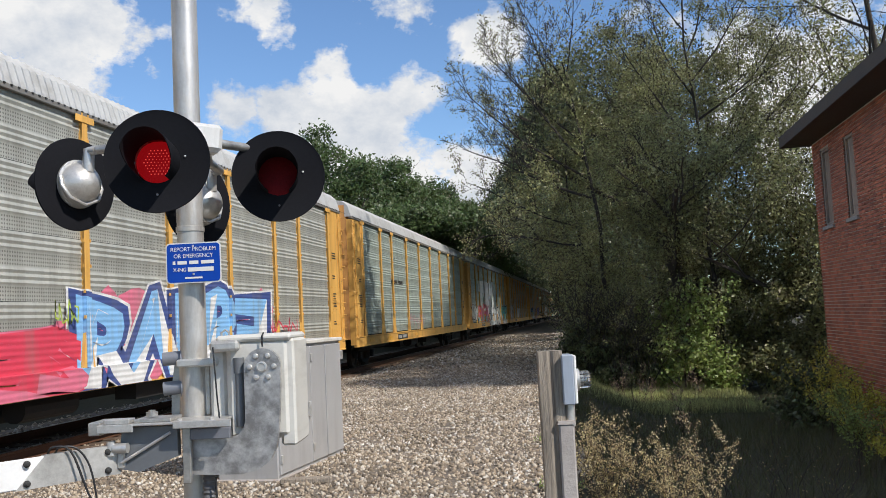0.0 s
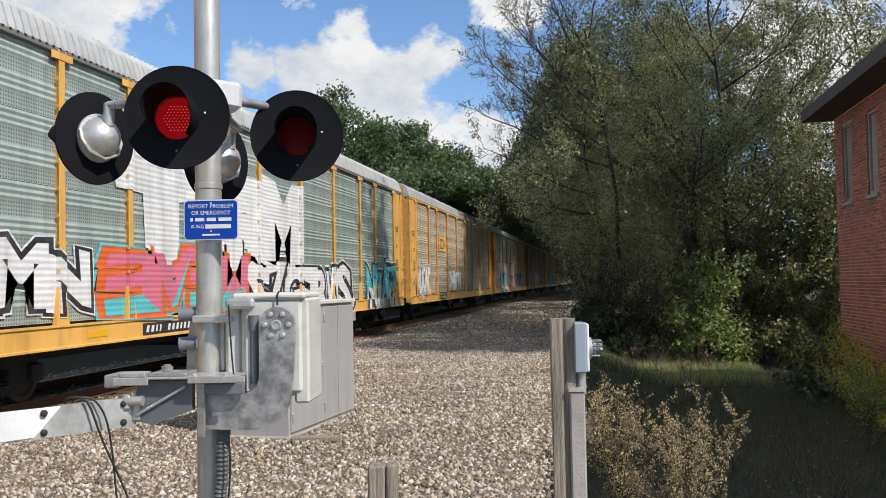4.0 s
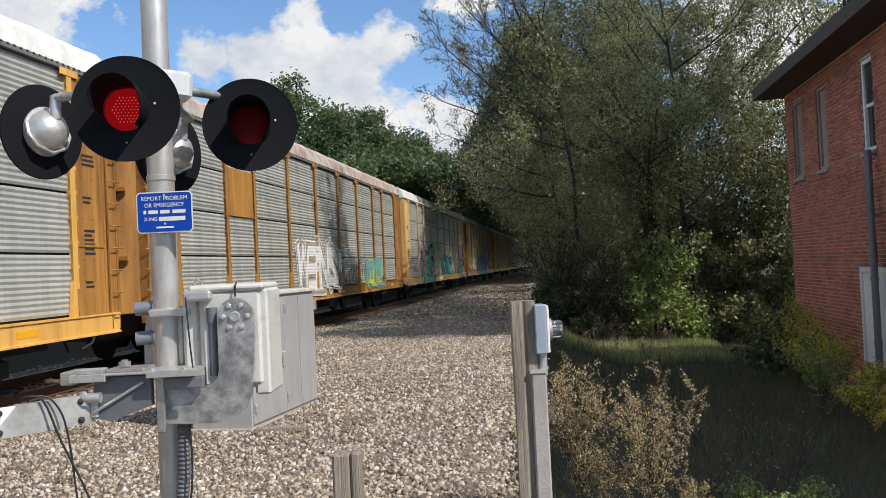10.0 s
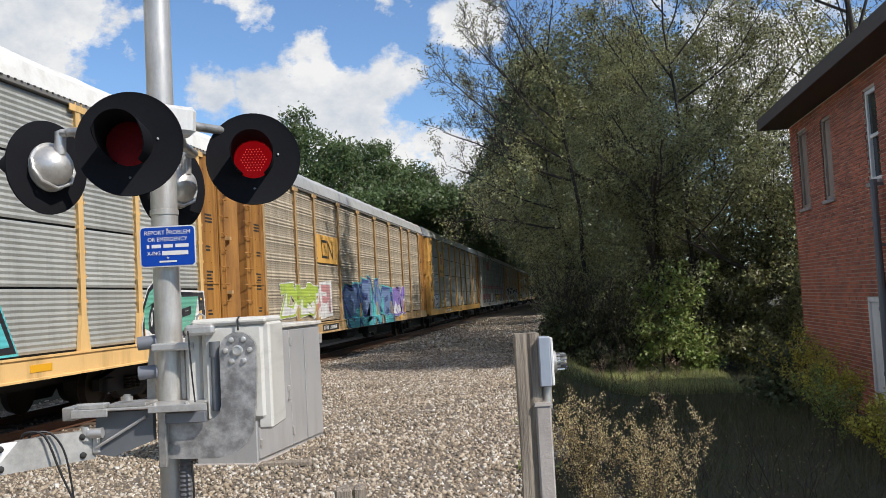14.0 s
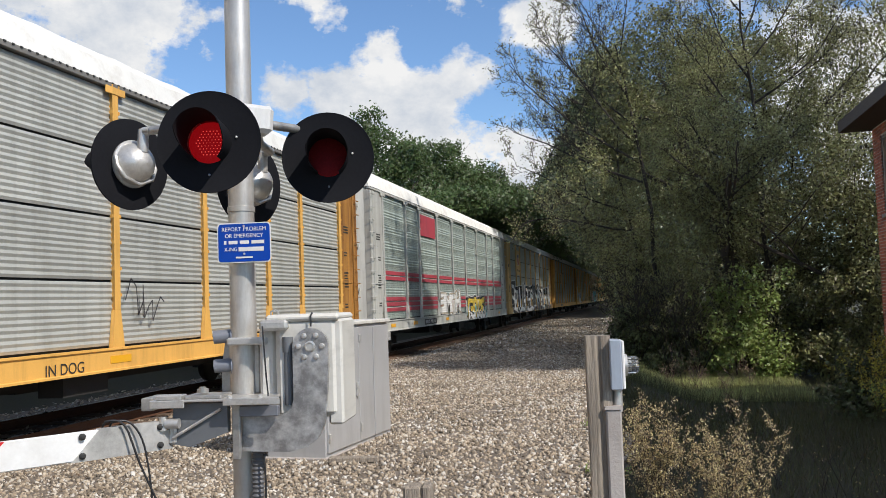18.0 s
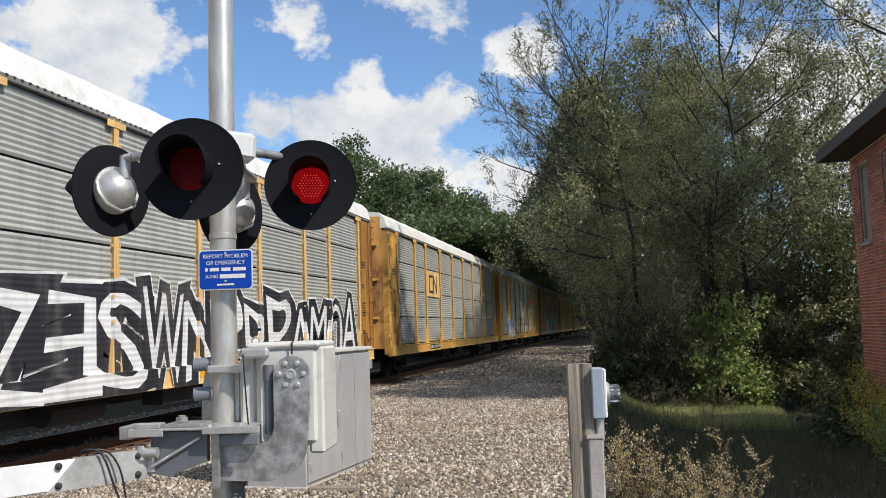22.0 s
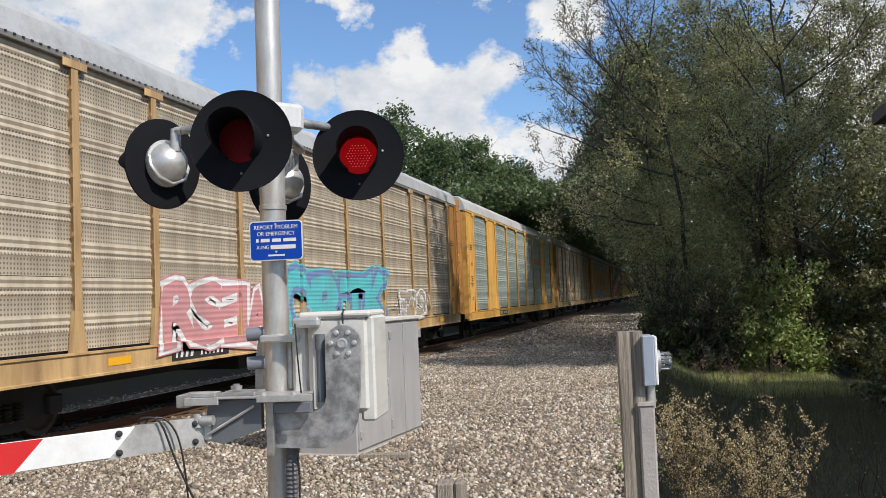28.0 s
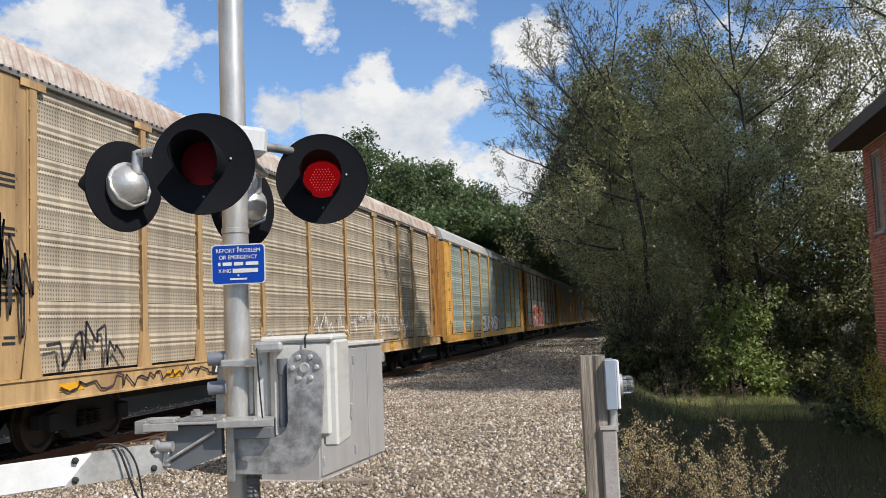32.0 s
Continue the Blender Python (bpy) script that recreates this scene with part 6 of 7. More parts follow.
EAVE = mat("dark_grey_eave_steel", (0.20, 0.19, 0.17), 0.6, 0.2, 0.2, 1.5, 40, 0.1)
BOLTS = Geo()
for i in range(170):
    BOLTS.box(XO, XO + 0.015, -HALF + 0.1 + i * 0.161, -HALF + 0.145 + i * 0.161, Z1 + 0.052, Z1 + 0.074)
BOLT_MESH = BOLTS.mesh("eave_flashing", DARK)
BACK_MESH = {}
for k_, m_ in (("grey", PANEL_GREY), ("perf", PANEL_PERF), ("green", PANEL_GREEN), ("brown", PANEL_BROWN)):
    BACK_MESH[k_] = Geo().box(-XO, -XP, -HALF + 0.02, HALF - 0.02, Z0 - 0.25, Z1 + 0.07).mesh("far_side", m_)
UNDER_MESH = Geo().box(-1.5, 1.5, -HALF + 0.1, HALF - 0.1, Z0 - 0.12, Z0 - 0.03).box(-0.4, 0.4, -HALF + 0.3, HALF - 0.3, 0.55, Z0 - 0.12).box(-0.9, 0.9, -3.2, -1.0, 0.45, 0.95).box(-1.3, -0.6, 2.0, 3.4, 0.4, 0.9).box(1.0, 1.4, 0.4, 1.5, 0.5, 0.85)
UNDER_MESH.tube([(1.1, -2.6, 0.62), (1.1, -1.2, 0.62)], 0.19, 12)
UNDER_MESH = UNDER_MESH.mesh("underframe", UNDER)
# solid near-black core stands in for the shade inside a car
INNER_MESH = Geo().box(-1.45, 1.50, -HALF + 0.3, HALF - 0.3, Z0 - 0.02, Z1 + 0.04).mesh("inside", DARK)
wheel_g = Geo().lathe([(0.0, 0.07), (0.06, 0.07), (0.08, 0.035), (0.30, 0.02), (0.34, 0.06), (0.41, 0.055), (0.42, -0.06), (0.445, -0.07), (0.445, -0.10), (0.0, -0.10)], 22)
WHEEL_MESH = wheel_g.mesh("wheel", WHEEL, True)
fr = Geo()
fr.add([(x, y, z) for x in (0.86, 1.0) for y, z in ((-1.15, 0.36), (-1.15, 0.56), (-0.45, 0.72), (0.45, 0.72), (1.15, 0.56), (1.15, 0.36), (0.55, 0.30), (0.40, 0.16), (-0.40, 0.16), (-0.55, 0.30))],
       [tuple(range(10)), tuple(range(19, 9, -1))] + [(i, 10 + i, 10 + (i + 1) % 10, (i + 1) % 10) for i in range(10)])
for y in (-0.9, 0.9):
    fr.box(0.98, 1.10, y - 0.13, y + 0.13, 0.32, 0.58, 0.02)
SIDEFRAME_MESH = fr.mesh("side_frame", UNDER)
sp = Geo()
sp.lathe([(r_, z_ + 0.05 * i) for i in range(5) for r_, z_ in ((0.05, 0.0), (0.085, 0.022), (0.05, 0.044))], 10)
SPRING_MESH = sp.mesh("spring", WHEEL, True)
COUPLER_MESH = Geo().box(-0.10, 0.10, 0.0, 0.42, 0.72, 0.95, 0.02).box(-0.16, 0.12, 0.34, 0.50, 0.66, 0.99, 0.03).mesh("coupler", UNDER)
HOSE_MESH = Geo().tube([(0.5, 0.0, 0.8), (0.5, 0.2, 0.55), (0.4, 0.4, 0.45)], 0.025, 8).mesh("air_hose", UNDER)
REFLECT = mat("yellow_reflector", (0.80, 0.40, 0.02), 0.35, 0, 0.05, 5, 50, 0.0)
PLATE_BLACK = mat("black_stencil_plate", (0.03, 0.028, 0.025), 0.6, 0, 0.2, 5, 50, 0.0)
cache = {}


def cached(kind, fn, *a):
    key = (kind, *[x.name if hasattr(x, "name") else x for x in a])
    if key not in cache:
        cache[key] = fn(*a)
    return cache[key]


GLYPHS = {}
SWELLS = (0.0, 0.135, 0.112, 0.048, -0.045)


def draw_glyphs(chars):
    """Letter forms as flat vertices and faces, plain and swollen by several offsets."""
    made = []
    for ch in chars:
        for swell in SWELLS:
            c = bpy.data.curves.new("glyph", "FONT")
            c.body, c.size, c.offset, c.resolution_u = ch, 1.0, swell, 3
            tmp = bpy.data.objects.new("glyph", c)
            scene.collection.objects.link(tmp)
            made.append((ch, swell, tmp))
    graph = bpy.context.evaluated_depsgraph_get()
    for ch, swell, tmp in made:
        me = bpy.data.meshes.new_from_object(tmp.evaluated_get(graph))
        GLYPHS[ch, swell] = ([(v.co.x, v.co.y) for v in me.vertices], [tuple(p.vertices) for p in me.polygons])
        bpy.data.meshes.remove(me)
    for ch, swell, tmp in made:
        bpy.data.objects.remove(tmp)


draw_glyphs("ABEGHIJKLMNOPRSTUVWYZ")


def glyph(ch, swell):
    return GLYPHS[ch.upper(), swell]


def drape(geo, mats, proud):
    """Lays flat layers of paint (x holds the layer) over the panels, posts and sill of a car's side."""
    bm = bmesh.new()
    me = geo.mesh("graffiti", mats)
    bm.from_mesh(me)
    ys_ = [v.co.y for v in bm.verts]
    cuts = [((0, p + e, 0), (0, 1, 0)) for p in POSTS for e in (-0.079, -0.076, 0.076, 0.079) if min(ys_) < p + e < max(ys_)]
    cuts += [((0, 0, Z0 + e), (0, 0, 1)) for e in (-0.016, -0.004)]
    for at, normal in cuts:
        bmesh.ops.bisect_plane(bm, geom=bm.verts[:] + bm.edges[:] + bm.faces[:], plane_co=at, plane_no=normal)
    for v in bm.verts:
        near = min(abs(v.co.y - p) for p in POSTS)
        x = XO + 0.034 if v.co.z < Z0 - 0.01 else XO + 0.014 if near < 0.0775 else XP + proud
        v.co.x = x + 0.0022 * v.co.x
    bm.to_mesh(me)
    bm.free()
    return me


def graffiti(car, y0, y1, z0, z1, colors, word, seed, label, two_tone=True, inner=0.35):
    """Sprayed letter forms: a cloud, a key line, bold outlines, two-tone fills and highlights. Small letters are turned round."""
    r = random.Random(seed)
    n = len(word)
    w, h = (y1 - y0) / n, z1 - z0
    floor_z = 0.81
    piece = new("graffiti")
    piece.parent = car
    piece["label"] = label
    paints, proud = [PAINT[c] for c in colors], 0.046 if car in (CARS[12], CARS[14]) else 0.015 if car == CARS[9] else 0.004
    g = Geo()

    def lay(pts, faces, slot, layer, lift=0.0):
        g.add([(layer + lift, p, max(floor_z, q)) for p, q in pts], faces, slot)

    if len(colors) > 3:
        for i in range(n * 2 + 1):
            k, cy, cz = 20, y0 + w * 0.5 * (i + r.uniform(-0.3, 0.3)), z0 + h * r.uniform(0.3, 0.72)
            ring = [1 + r.uniform(-0.16, 0.16) for _ in range(k)]
            lay([(cy + w * 0.48 * q * math.cos(6.283 * j / k), cz + h * 0.40 * q * math.sin(6.283 * j / k)) for j, q in enumerate(ring)], [tuple(range(k))], 3, 0, 0.07 * i)
        part("cloud", drape(g, paints, proud), None, piece, "sprayed cloud of colour behind the letters")
    for i, ch in enumerate(word):
        g = Geo()
        base_v, _ = glyph(ch, 0.0)
        xa, xb = min(p[0] for p in base_v), max(p[0] for p in base_v)
        za, zb = min(p[1] for p in base_v), max(p[1] for p in base_v)
        cy, wide, high = y0 + w * (i + 0.5), w * r.uniform(0.90, 1.08), h * r.uniform(0.82, 1.0)
        low, lean, bulge, ph = z0 + r.uniform(0.0, 0.10) * h, r.uniform(-0.22, 0.22), r.uniform(0.05, 0.14), r.random() * 6.28
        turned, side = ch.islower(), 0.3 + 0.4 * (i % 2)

        def place(v, dy=0.0, dz=0.0):
            out = []
            for p, q in v:
                u, t = (p - xa) / (xb - xa) - 0.5, (q - za) / (zb - za)
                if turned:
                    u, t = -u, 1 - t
                u = u * (1 + bulge * math.sin(3.0 * t + ph)) + lean * (t - 0.5) * h / w * 0.5
                t = t + bulge * 0.6 * math.sin(5.0 * u + ph)
                out.append((cy + u * wide + dy, low + t * high + dz))
            return out
        for swell, slot, layer in ((0.135, 2, 1), (0.112, 1, 2), (0.048, 0, 3)):
            v, f = glyph(ch, swell)
            lay(place(v), f, slot, layer, side)
        v, f = glyph(ch, 0.048)
        pl = place(v)
        mid = low + high * r.uniform(0.28, 0.42)
        if two_tone:
            cut = [q for q in f if sum(pl[k][1] for k in q) / len(q) < mid]
            lay(pl, cut, 2, 4, side)
        v, f = glyph(ch, 0.0 if inner == 1.0 else -0.045)
        if len(f) > 2 and inner:
            top = place(v, -0.02 * w, 0.03 * h)
            lay(top, [q for q in f if r.random() < inner], 2, 5, side)
        part("letter", drape(g, paints, proud), None, piece)


def scrawl(car, y0, y1, z0, z1, color, seed, wide=0.05, n=26, label="scrawled tag"):
    r = random.Random(seed)
    g = Geo()
    p = [y0, (z0 + z1) / 2]
    for i in range(n):
        q = [y0 + (y1 - y0) * (i + 1) / n + r.uniform(-0.12, 0.12), r.uniform(z0, z1)]
        d = Vector((p[1] - q[1], q[0] - p[0]))
        d = d.normalized() * wide / 2 if d.length > 1e-6 else Vector((wide, 0))
        x = XO + 0.036
        g.add([(x, p[0] - d.x, p[1] - d.y), (x, p[0] + d.x, p[1] + d.y), (x, q[0] + d.x, q[1] + d.y), (x, q[0] - d.x, q[1] - d.y)], [(0, 1, 2, 3)])
        p = q
    part("graffiti", g, PAINT[color], car, label)


def spray(name, c):
    m = mat("spray_" + name, c, 0.55, 0, 0.22, 1.5, 14, 0.0, 0.6, (0.2, 0.18, 0.16), 0.22, 0, None, (1, 1, 6))
    # the ribs of the sheet under the paint
    n, l = m.node_tree.nodes, m.node_tree.links
    co, wv, bu = n.new("ShaderNodeTexCoord"), n.new("ShaderNodeTexWave"), n.new("ShaderNodeBump")
    wv.bands_direction, wv.inputs["Scale"].default_value = "Z", 3.4
    l.new(co.outputs["Object"], wv.inputs["Vector"])
    bu.inputs["Strength"].default_value, bu.inputs["Distance"].default_value = 0.3, 0.02
    l.new(wv.outputs["Fac"], bu.inputs["Height"])
    l.new(bu.outputs[0], n["Principled BSDF"].inputs["Normal"])
    return m


PAINT = {k: spray(k, c) for k, c in {"blue": (0.22, 0.46, 0.74), "red": (0.62, 0.05, 0.09), "black": (0.02, 0.02, 0.025), "white": (0.72, 0.72, 0.70), "cyan": (0.10, 0.48, 0.50), "teal": (0.13, 0.40, 0.285), "pink": (0.55, 0.26, 0.26), "purple": (0.25, 0.17, 0.50), "orange": (0.66, 0.13, 0.03), "lime": (0.40, 0.52, 0.08), "yellow": (0.70, 0.50, 0.05), "navy": (0.05, 0.08, 0.24), "rose": (0.66, 0.16, 0.24), "steel": (0.16, 0.24, 0.42), "brownish": (0.36, 0.31, 0.23)}.items()}

# frame paint, panel tone, roof, ribbed roof, finely ribbed panels in rows
STYLE = {
    "ttx": (YELLOW, "perf", ROOF_GREY, True, False), "ttx_white": (YELLOW, "grey", ROOF_WHITE, False, True), "green": (YELLOW, "green", ROOF_GREY, True, False), "csx": (YELLOW, "brown", ROOF_GREY, False, False),
    "rust": (YELLOW_RUST, "perf", ROOF_RUST, False, True), "pale": (PALE_YELLOW, "grey", ROOF_WHITE, False, True), "fxe": (GREY_PAINT, "green", ROOF_WHITE, True, False), "cttx": (YELLOW, "green", ROOF_GREY, True, False), "brown": (WORN_YELLOW, "brown", ROOF_GREY, False, False),
    "old": (WORN_YELLOW, "brown", ROOF_RUST, True, False),
}
TRAIN = ["ttx", "green", "green", "csx", "ttx_white", "rust", "pale", "brown", "ttx_white", "fxe", "pale", "ttx_white", "cttx", "brown", "cttx", "old", "green", "rust", "csx", "ttx", "green", "rust", "ttx_white", "ttx"]
SHIFT = [0.2, 0.3, 0.4, 0.45, 0.4, 0.3, 0.25, 0.3, 0.45, 0.56, 0.15, 0.9, 0.88, 1.1, 1.4, 1.6, 1.7, 1.8, 1.9, 2.0, 2.0, 2.0, 2.0, 2.0]
WORDS = {"ttx": "yellow-framed autorack with perforated grey side panels", "ttx_white": "yellow-framed autorack with grey panels and white roof", "green": "yellow-framed autorack with green-grey ribbed panels", "csx": "yellow autorack with brownish perforated panels",
         "rust": "rust-stained autorack with a weathered roof", "pale": "faded yellow autorack with grey panels, white roof", "fxe": "light grey autorack with dark red stripes", "cttx": "yellow autorack with plain yellow bays", "brown": "faded autorack with brown-grey panels", "old": "weathered autorack with brown panels and rusty roof"}
CARS = []


def autorack(no, style):
    frame_m, tone, roof_m, ribbed, fine_ = STYLE[style]
    car = thing("autorack", WORDS[style] + " on the track", "railway car", "cars of the train")
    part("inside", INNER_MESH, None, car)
    part("roof", cached("roof", roof_mesh, roof_m, ribbed), None, car)
    part("top_rail", cached("rail", rail_mesh, frame_m if style in ("cttx", "csx", "fxe") else EAVE), None, car)
    tagged(part("eave_flashing", BOLT_MESH, None, car), kind="stuff")
    part("side_sill", cached("sill", sill_mesh, frame_m), None, car)
    part("far_side", BACK_MESH[tone], None, car)
    part("underframe", UNDER_MESH, None, car)
    for b, (y, w_) in enumerate(BAYS):
        if style == "cttx" and b in (1, 7):
            part("plain_panel", cached("wide", wide_panel, frame_m, round(w_, 2)), None, car, "plain yellow riveted panel", at=pose(XP, y, Z0))
            continue
        for r_ in range(ROWS):
            part("side_panel", cached("panel", panel_mesh, TONES[tone], round(w_, 2), fine_), None, car, at=pose(XP, y, Z0 + RH * r_ + 0.015))
    if style == "fxe":
        g = Geo()
        for zz in (Z0 + 0.25, Z0 + 0.42, Z0 + 0.59, Z0 + 1.25, Z0 + 1.42):
            for y, w_ in BAYS:
                g.box(XP - 0.01, XP + 0.012, y - w_ / 2 + 0.09, y + w_ / 2 - 0.09, zz, zz + 0.12)
        part("stripe", g, PANEL_RED, car, "dark red stripes")
    pm = cached("post", post_mesh, frame_m)
    for y in POSTS:
        part("post", pm, None, car, at=pose(0, y, 0))
    for s in (-1, 1):
        flip = Matrix.Diagonal((1, s, 1, 1))
        end_m = YELLOW_RUST if style in ("pale", "brown", "old", "rust", "ttx_white") and s > 0 or style in ("brown", "rust") else frame_m
        a = part("end_panel", cached("endp", end_panel_mesh, end_m), None, car, at=Matrix.Translation((0, s * YB, 0)) @ flip)
        tagged(part("marking", cached("mark", marking_mesh), None, car, "black stencilled lines", at=Matrix.Translation((0, s * YB, 0)) @ flip), "black stencilled lines", kind="stuff")
        part("ladder", cached("ladder", ladder_mesh, end_m), None, car, at=Matrix.Translation((0, s * (HALF - 0.32), 0)) @ flip)
        for z in (Z0 + 0.9, Z0 + 2.2, Z0 + 3.4):
            part("door_bar", cached("bar", lambda m_: Geo().box(-1.3, 1.3, 0.28, 0.385, 0, 0.08).mesh("door_bar", m_), frame_m), None, car, at=Matrix.Translation((0, s * (HALF - 0.18), z)) @ flip)
        part("end_door", cached("end", end_mesh, YELLOW_RUST if frame_m != GREY_PAINT else frame_m), None, car, at=Matrix.Translation((0, s * (HALF - 0.18), 0)) @ flip)
        part("coupler", COUPLER_MESH, None, car, at=Matrix.Translation((0, s * (HALF - 0.05), 0)) @ flip)
        part("air_hose", HOSE_MESH, None, car, at=Matrix.Translation((0, s * (HALF - 0.05), 0)) @ flip)
        bg = new("bogie")
        bg.parent, bg.matrix_basis = car, pose(0, s * 9.9, 0)
        part("side_frame", SIDEFRAME_MESH, None, bg)
        for y in (-0.2, 0.0, 0.2):
            part("spring", SPRING_MESH, None, bg, at=pose(1.04, y, 0.30))
        part("side_frame", SIDEFRAME_MESH, None, bg, at=Matrix.Diagonal((-1, 1, 1, 1)))
        for y in (-0.9, 0.9):
            part("wheel", WHEEL_MESH, None, bg, at=pose(0.76, y, 0.42, 0, 90, 0))
            part("wheel", WHEEL_MESH, None, bg, at=pose(-0.76, y, 0.42, 0, -90, 0))
    # stencils and reflectors on the sill
    r = random.Random(no)
    g = Geo()
    zb = 0.94 - RAIL_Z
    g.box(XO + 0.006, XO + 0.012, -6.9, -5.0, zb + 0.0, zb + 0.20, slot=1)
    y = -6.80
    for k in range(10):
        w_ = r.uniform(0.055, 0.095)
        g.add([(XO + 0.016, y, zb + 0.045), (XO + 0.016, y + w_, zb + 0.045), (XO + 0.016, y + w_ + 0.03, zb + 0.16), (XO + 0.016, y + 0.03, zb + 0.16)], [(0, 1, 2, 3)], 2)
        y += w_ + (0.25 if k == 3 else 0.075)
    part("stencil", g.mesh("stencil", [WHITE, PLATE_BLACK, WHITE]), None, car, "white stencilled marks on a black plate")
    for y in (-11.2, -8.3, -3.0, 1.5, 6.0, 10.6):
        part("reflector", cached("refl", lambda: Geo().box(XO + 0.006, XO + 0.012, -0.28, 0.28, 0.0, 0.11).mesh("reflector", REFLECT)), None, car, at=pose(0, y, zb + 0.06))
    return car
for no, style in enumerate(TRAIN):
    CARS.append(autorack(no, style))

# sprayed pieces and panels of single cars (y along the car, the front of the train is at its negative end)
def plate_on(car, y0, y1, z0, z1, color, label, lift=0.0):
    part("panel_plate", Geo().box(XP + 0.0, XP + 0.035 + lift, y0, y1, z0 - RAIL_Z, z1 - RAIL_Z, 0.004), color, car, label)


def side_text(car, body, y, z, size, material, width):
    ob = text(body, 0, 0, size, car, material, "lettering", width)
    ob.matrix_basis = Matrix(((0, 0, 1, XP + 0.045), (1, 0, 0, y), (0, 1, 0, z - RAIL_Z), (0, 0, 0, 1)))
    return ob


def worm(car, y0, y1, z0, z1, material):
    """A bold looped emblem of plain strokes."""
    g = Geo()
    w, h, t = y1 - y0, z1 - z0, (z1 - z0) * 0.16
    x = XP + 0.04
    for a, b, c, d in ((0.0, 0.0, 0.45, 0.0), (0.0, 0.0, 0.0, 1.0), (0.0, 1.0, 0.42, 1.0), (0.55, 0.0, 0.55, 1.0), (0.55, 1.0, 0.95, 0.0), (0.95, 0.0, 0.95, 1.0)):
        p, q = Vector((y0 + w * a, z0 + h * b)), Vector((y0 + w * c, z0 + h * d))
        n_ = Vector((p.y - q.y, q.x - p.x)).normalized() * t / 2
        e = (q - p).normalized() * t / 2
        p, q = p - e, q + e
        g.add([(x, p.x - n_.x, p.y - n_.y - RAIL_Z), (x, p.x + n_.x, p.y + n_.y - RAIL_Z), (x, q.x + n_.x, q.y + n_.y - RAIL_Z), (x, q.x - n_.x, q.y - n_.y - RAIL_Z)], [(0, 1, 2, 3)])
        x += 0.001
    part("emblem", g, material, car, "bold black emblem")


SPRAYED = "bright sprayed lettering"
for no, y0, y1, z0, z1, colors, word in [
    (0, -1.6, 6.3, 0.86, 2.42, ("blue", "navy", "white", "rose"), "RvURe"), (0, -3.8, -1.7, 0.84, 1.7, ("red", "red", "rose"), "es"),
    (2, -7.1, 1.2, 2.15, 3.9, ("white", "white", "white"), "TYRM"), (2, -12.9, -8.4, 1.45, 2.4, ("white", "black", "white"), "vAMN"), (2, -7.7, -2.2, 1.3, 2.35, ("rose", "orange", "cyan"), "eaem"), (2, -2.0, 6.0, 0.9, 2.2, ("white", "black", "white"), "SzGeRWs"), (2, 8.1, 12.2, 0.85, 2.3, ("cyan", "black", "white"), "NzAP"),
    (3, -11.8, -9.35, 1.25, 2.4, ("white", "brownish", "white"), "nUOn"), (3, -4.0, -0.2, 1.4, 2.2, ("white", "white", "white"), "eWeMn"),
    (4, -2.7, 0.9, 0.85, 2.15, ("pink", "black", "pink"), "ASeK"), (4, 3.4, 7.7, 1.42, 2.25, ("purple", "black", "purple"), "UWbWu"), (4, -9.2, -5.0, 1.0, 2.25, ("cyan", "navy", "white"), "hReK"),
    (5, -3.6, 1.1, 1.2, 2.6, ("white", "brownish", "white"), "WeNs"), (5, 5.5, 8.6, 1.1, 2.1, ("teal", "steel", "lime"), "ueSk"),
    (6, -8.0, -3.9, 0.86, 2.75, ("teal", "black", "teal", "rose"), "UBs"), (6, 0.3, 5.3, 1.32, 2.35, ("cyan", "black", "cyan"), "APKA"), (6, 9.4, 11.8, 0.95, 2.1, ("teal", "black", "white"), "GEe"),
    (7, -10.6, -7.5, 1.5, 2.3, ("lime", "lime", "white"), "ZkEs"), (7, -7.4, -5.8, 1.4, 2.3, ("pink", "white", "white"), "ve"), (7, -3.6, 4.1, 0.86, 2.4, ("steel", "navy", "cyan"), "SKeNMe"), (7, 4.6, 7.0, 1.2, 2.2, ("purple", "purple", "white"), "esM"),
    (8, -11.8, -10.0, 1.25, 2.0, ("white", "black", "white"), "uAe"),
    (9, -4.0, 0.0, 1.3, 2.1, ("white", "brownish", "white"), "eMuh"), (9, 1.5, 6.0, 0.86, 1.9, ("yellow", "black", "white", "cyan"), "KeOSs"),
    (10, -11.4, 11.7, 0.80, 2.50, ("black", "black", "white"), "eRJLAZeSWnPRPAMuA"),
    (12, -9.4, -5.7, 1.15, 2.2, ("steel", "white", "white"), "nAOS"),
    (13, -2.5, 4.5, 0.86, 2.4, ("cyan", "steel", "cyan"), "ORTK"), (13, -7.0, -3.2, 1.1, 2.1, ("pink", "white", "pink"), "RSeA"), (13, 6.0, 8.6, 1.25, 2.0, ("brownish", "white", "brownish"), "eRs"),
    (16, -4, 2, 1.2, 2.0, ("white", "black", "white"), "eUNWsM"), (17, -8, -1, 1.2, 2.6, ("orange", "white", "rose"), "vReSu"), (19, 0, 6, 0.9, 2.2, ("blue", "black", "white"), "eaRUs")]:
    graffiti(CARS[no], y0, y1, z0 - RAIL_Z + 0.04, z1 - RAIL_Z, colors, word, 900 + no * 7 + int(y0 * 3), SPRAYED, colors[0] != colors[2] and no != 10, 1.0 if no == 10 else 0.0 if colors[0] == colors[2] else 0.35)
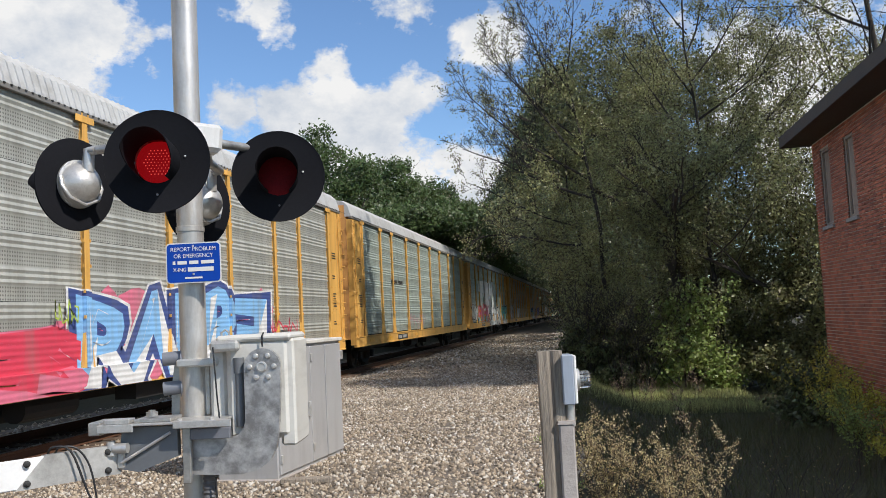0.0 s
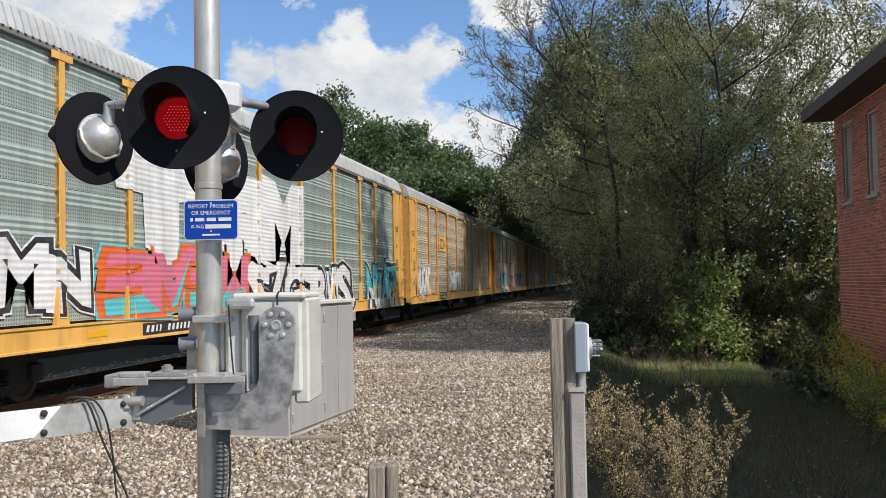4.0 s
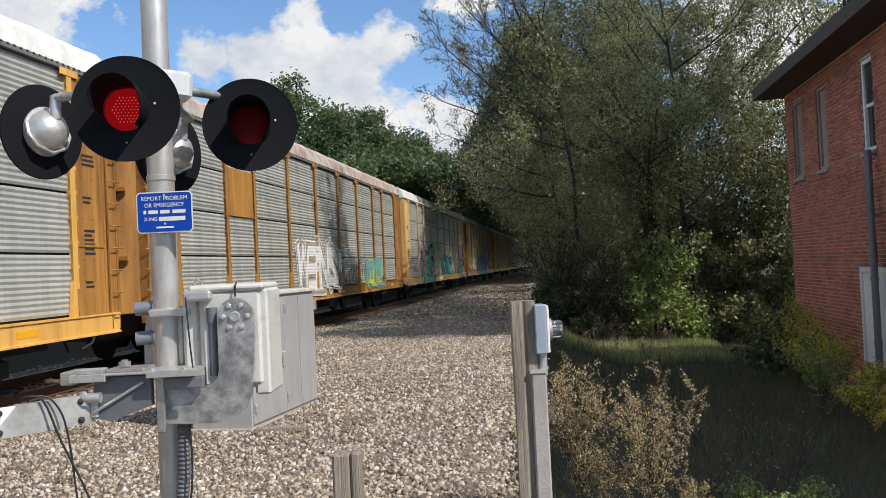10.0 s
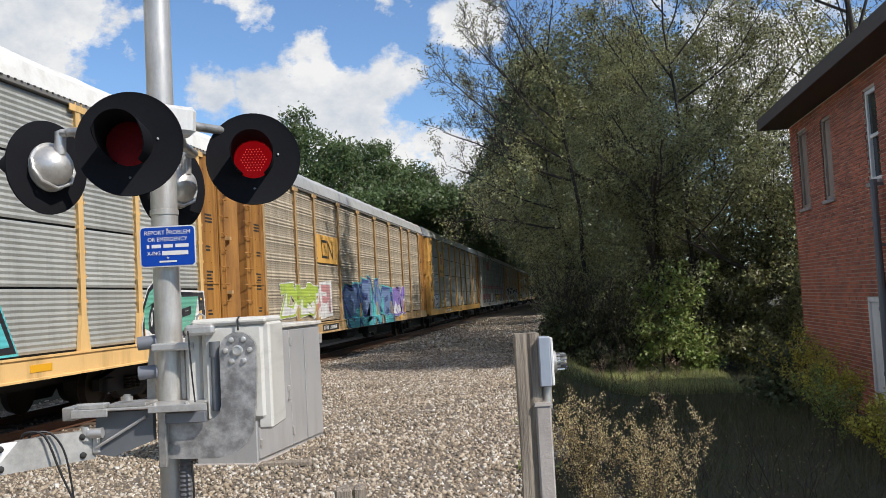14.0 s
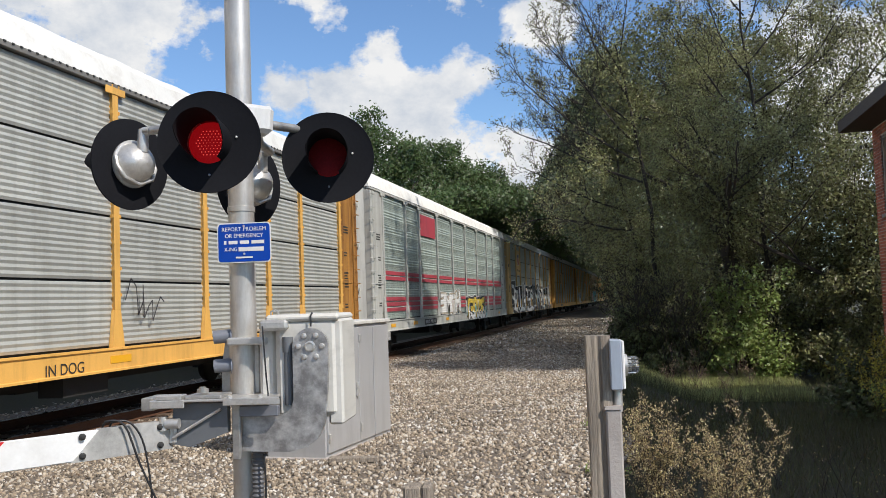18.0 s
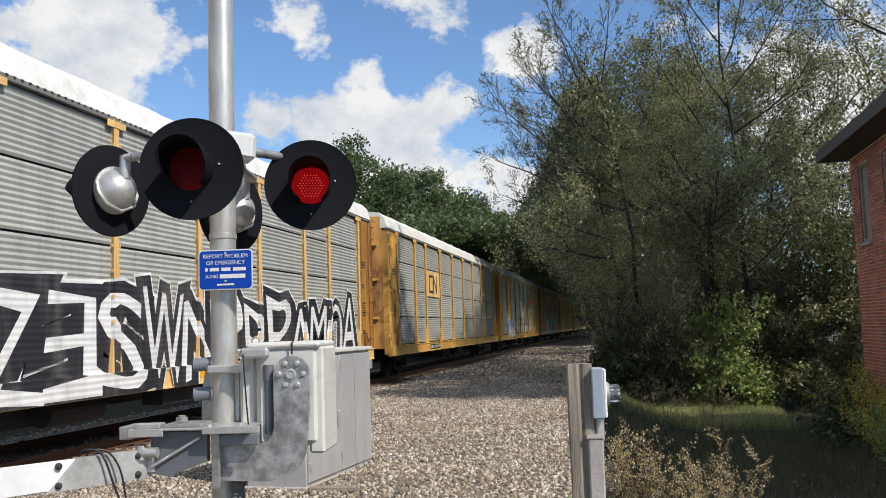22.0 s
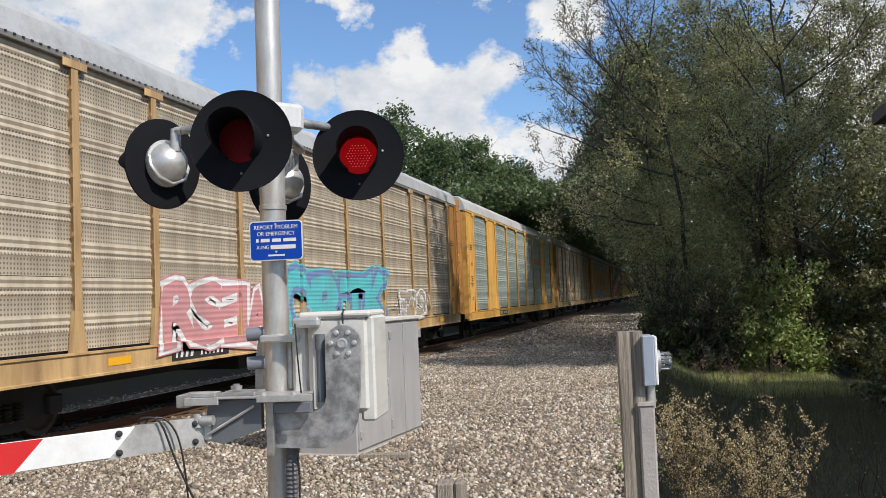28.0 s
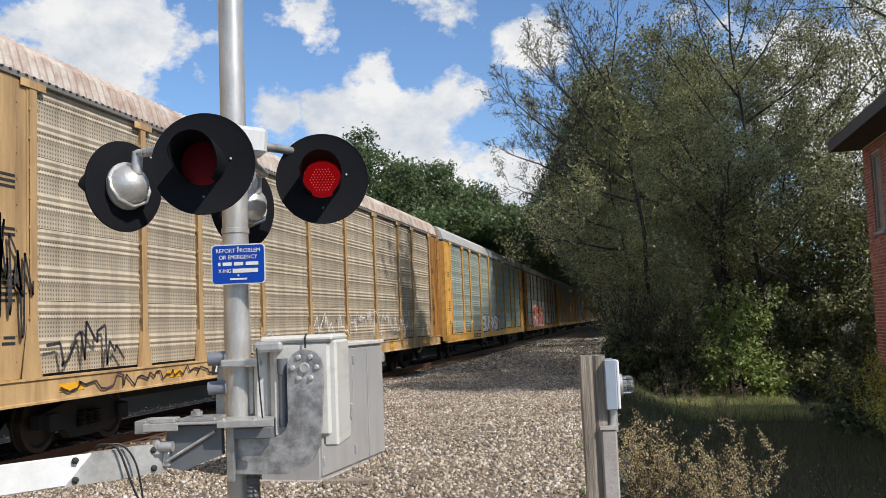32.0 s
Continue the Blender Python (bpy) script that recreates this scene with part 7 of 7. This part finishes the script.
for no, y0, y1, z0, z1, col, w_, n_ in [(1, -4.6, -1.0, 1.3, 2.0, "rose", 0.02, 40), (3, -12.9, -12.2, 1.4, 2.0, "steel", 0.04, 14), (5, 1.4, 4.8, 1.2, 2.3, "black", 0.05, 24), (8, 1.6, 2.7, 1.6, 2.3, "black", 0.025, 14), (6, -11.6, -10.4, 1.5, 2.4, "black", 0.05, 16), (13, 5.0, 9.0, 1.3, 2.0, "white", 0.035, 30), (15, -11.8, -10.0, 1.3, 2.0, "black", 0.05, 20),
                                   (15, -1.4, 8.7, 1.35, 2.2, "white", 0.035, 70), (15, -12.8, -12.1, 1.7, 3.4, "black", 0.04, 26), (15, -11.5, -6.0, 0.93, 1.2, "black", 0.03, 50), (10, 12.2, 12.9, 1.2, 1.8, "black", 0.03, 16), (0, -2.4, -1.8, 1.9, 2.3, "lime", 0.03, 16), (0, 6.6, 8.6, 1.5, 2.0, "red", 0.05, 18)]:
    scrawl(CARS[no], y0, y1, z0 - RAIL_Z, z1 - RAIL_Z, col, 60 + no + n_, w_, n_)
bars = Geo()
for k in range(13):
    if k != 7:
        bars.box(XP + 0.004, XP + 0.010, -7.4 + k * 0.17, -7.4 + k * 0.17 + 0.10, 3.18 - RAIL_Z, 3.34 - RAIL_Z)
part("lettering", bars, PLATE_BLACK, CARS[1], "row of black lettering bars")
ORANGE = PAINT["orange"]
plate_on(CARS[3], -6.6, -4.7, 3.25, 3.95, YELLOW, "yellow panel with a bold emblem")
worm(CARS[3], -6.3, -5.0, 3.4, 3.8, PLATE_BLACK)
plate_on(CARS[7], -7.1, -4.5, 3.1, 4.0, YELLOW, "yellow panel with a bold emblem")
worm(CARS[7], -6.5, -5.2, 3.3, 3.8, PLATE_BLACK)
plate_on(CARS[11], -7.1, -4.5, 3.1, 4.15, PALE_YELLOW, "yellow panel with a bold emblem")
worm(CARS[11], -6.6, -5.1, 3.3, 3.95, PLATE_BLACK)
plate_on(CARS[4], 4.5, 6.6, 3.52, 3.92, ORANGE, "orange panel")
plate_on(CARS[5], -9.1, -7.35, 3.2, 4.35, YELLOW_RUST, "rusty yellow panel")
plate_on(CARS[8], -9.1, -7.35, 3.1, 4.6, YELLOW, "yellow panel with black lettering")
side_text(CARS[8], "BUILDING AMERICA", -8.22, 3.35, 0.2, PLATE_BLACK, 1.5)
side_text(CARS[6], "BUILDING AMERICA", -4.0, 4.35, 0.34, PLATE_BLACK, 3.6)
plate_on(CARS[10], -9.1, -7.35, 3.3, 4.9, PALE_YELLOW, "yellow panel with black lettering")
side_text(CARS[10], "BUILDING AMERICA", -8.22, 3.55, 0.18, PLATE_BLACK, 1.4)
for no in (6, 8, 10):
    y_, z_ = {6: (-6.6, 4.3), 8: (-8.22, 4.05), 10: (-8.22, 4.2)}[no]
    g = Geo().box(XP + 0.036, XP + 0.042, y_ - 0.28, y_ + 0.28, z_ - 0.35, z_ + 0.35, slot=0)
    for i in range(4):
        g.box(XP + 0.042, XP + 0.046, y_ - 0.24 + i * 0.13, y_ - 0.17 + i * 0.13, z_ - 0.32, z_ + 0.12, slot=1)
    g.box(XP + 0.042, XP + 0.046, y_ - 0.26, y_ + 0.26, z_ + 0.16, z_ + 0.33, slot=2)
    part("shield", g.mesh("shield", [PAINT["white"], PAINT["red"], PAINT["navy"]]), None, CARS[no], "red, white and blue shield")
plate_on(CARS[9], -7.1, -4.6, 4.2, 4.98, PANEL_RED, "dark red panel")
for no in (12, 14):
    plate_on(CARS[no], 4.45, 7.1, 3.62, 3.92, ORANGE, "orange strip")

tag = side_text(CARS[8], "IN DOG", 0.13, 0.93, 0.22, PLATE_BLACK, 0.85)
tag.location.x = XO + 0.012


# ---- bricks of the wall that faces the track ----
bl, bh, pitch_y, pitch_z = 0.192, 0.051, 0.206, 0.0675
brick_mesh = Geo().box(-0.004, 0.05, 0.0, bl, 0.0, bh, 0.004).mesh("brick", BRICK_PIECE)
rest = Geo()
wall_ob = bpy.data.objects["wall_west"]
rb = random.Random(12)
near_count = 0
for j in range(int((BZ1 - BZ0) / pitch_z)):
    z = BZ0 + j * pitch_z + 0.006
    y = 9.6 - (pitch_y / 2 if j % 2 else 0)
    while y < BY1 - 0.02:
        ya, yb = y, min(y + bl, BY1)
        for o in OPEN:
            if o[2] - 0.07 < z + bh / 2 < o[3] + 0.0:
                if o[0] - 0.01 < ya < o[1]:
                    ya = o[1]
                if o[0] < yb < o[1] + 0.01:
                    yb = o[0]
        if yb - ya > 0.03:
            lift = rb.uniform(-0.003, 0.003)
            if 13.75 < ya < 14.60 and 1.5 < z < 4.95 and yb - ya > bl - 0.01 and near_count < 300:
                part("brick", brick_mesh, None, wall_ob, at=pose(BX + lift, ya, z))
                near_count += 1
            else:
                rest.box(BX - 0.004 + lift, BX + 0.03, ya, yb, z, z + bh)
        y += pitch_y
tagged(part("brickwork", rest, BRICK, wall_ob), kind="stuff")
g = Geo()
for j in range(int((BZ1 - BZ0) / pitch_z)):
    z = BZ0 + j * pitch_z + 0.006
    x = BX - (0.1 if j % 2 else 0.0)
    while x < BX + 8.9:
        g.box(max(x, BX), x + bl, BY1 - 0.03, BY1 + 0.004, z, z + bh)
        x += pitch_y
tagged(part("brickwork", g, BRICK, bpy.data.objects["wall_north"]), kind="stuff")

# ---- movement ----
def offset(t):
    """How far the train has rolled, in metres, at t seconds."""
    return 12.95 * t + 4.75 * ((t - 16) / 16) ** 2


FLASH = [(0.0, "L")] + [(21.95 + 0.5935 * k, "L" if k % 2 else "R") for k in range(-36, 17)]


def motions():
    for no, car in enumerate(CARS):
        rows = []
        for t in [2.0 * i for i in range(17)]:
            rows.append((t, pose(TRACK_X, 33.2 + SHIFT[no] + LEN * no - LEN / 2 - offset(t), RAIL_Z)))
        walk(car, rows)
    # the lamps flash by turns: an added dark disc swings over the glowing lens and away
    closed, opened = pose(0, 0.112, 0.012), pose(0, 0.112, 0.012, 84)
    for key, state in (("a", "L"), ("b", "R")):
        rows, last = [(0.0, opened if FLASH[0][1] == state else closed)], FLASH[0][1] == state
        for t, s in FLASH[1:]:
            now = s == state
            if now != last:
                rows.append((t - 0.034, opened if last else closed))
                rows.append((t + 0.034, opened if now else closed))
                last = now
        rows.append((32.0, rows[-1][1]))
        walk(LENS_COVERS[key], rows)


motions()
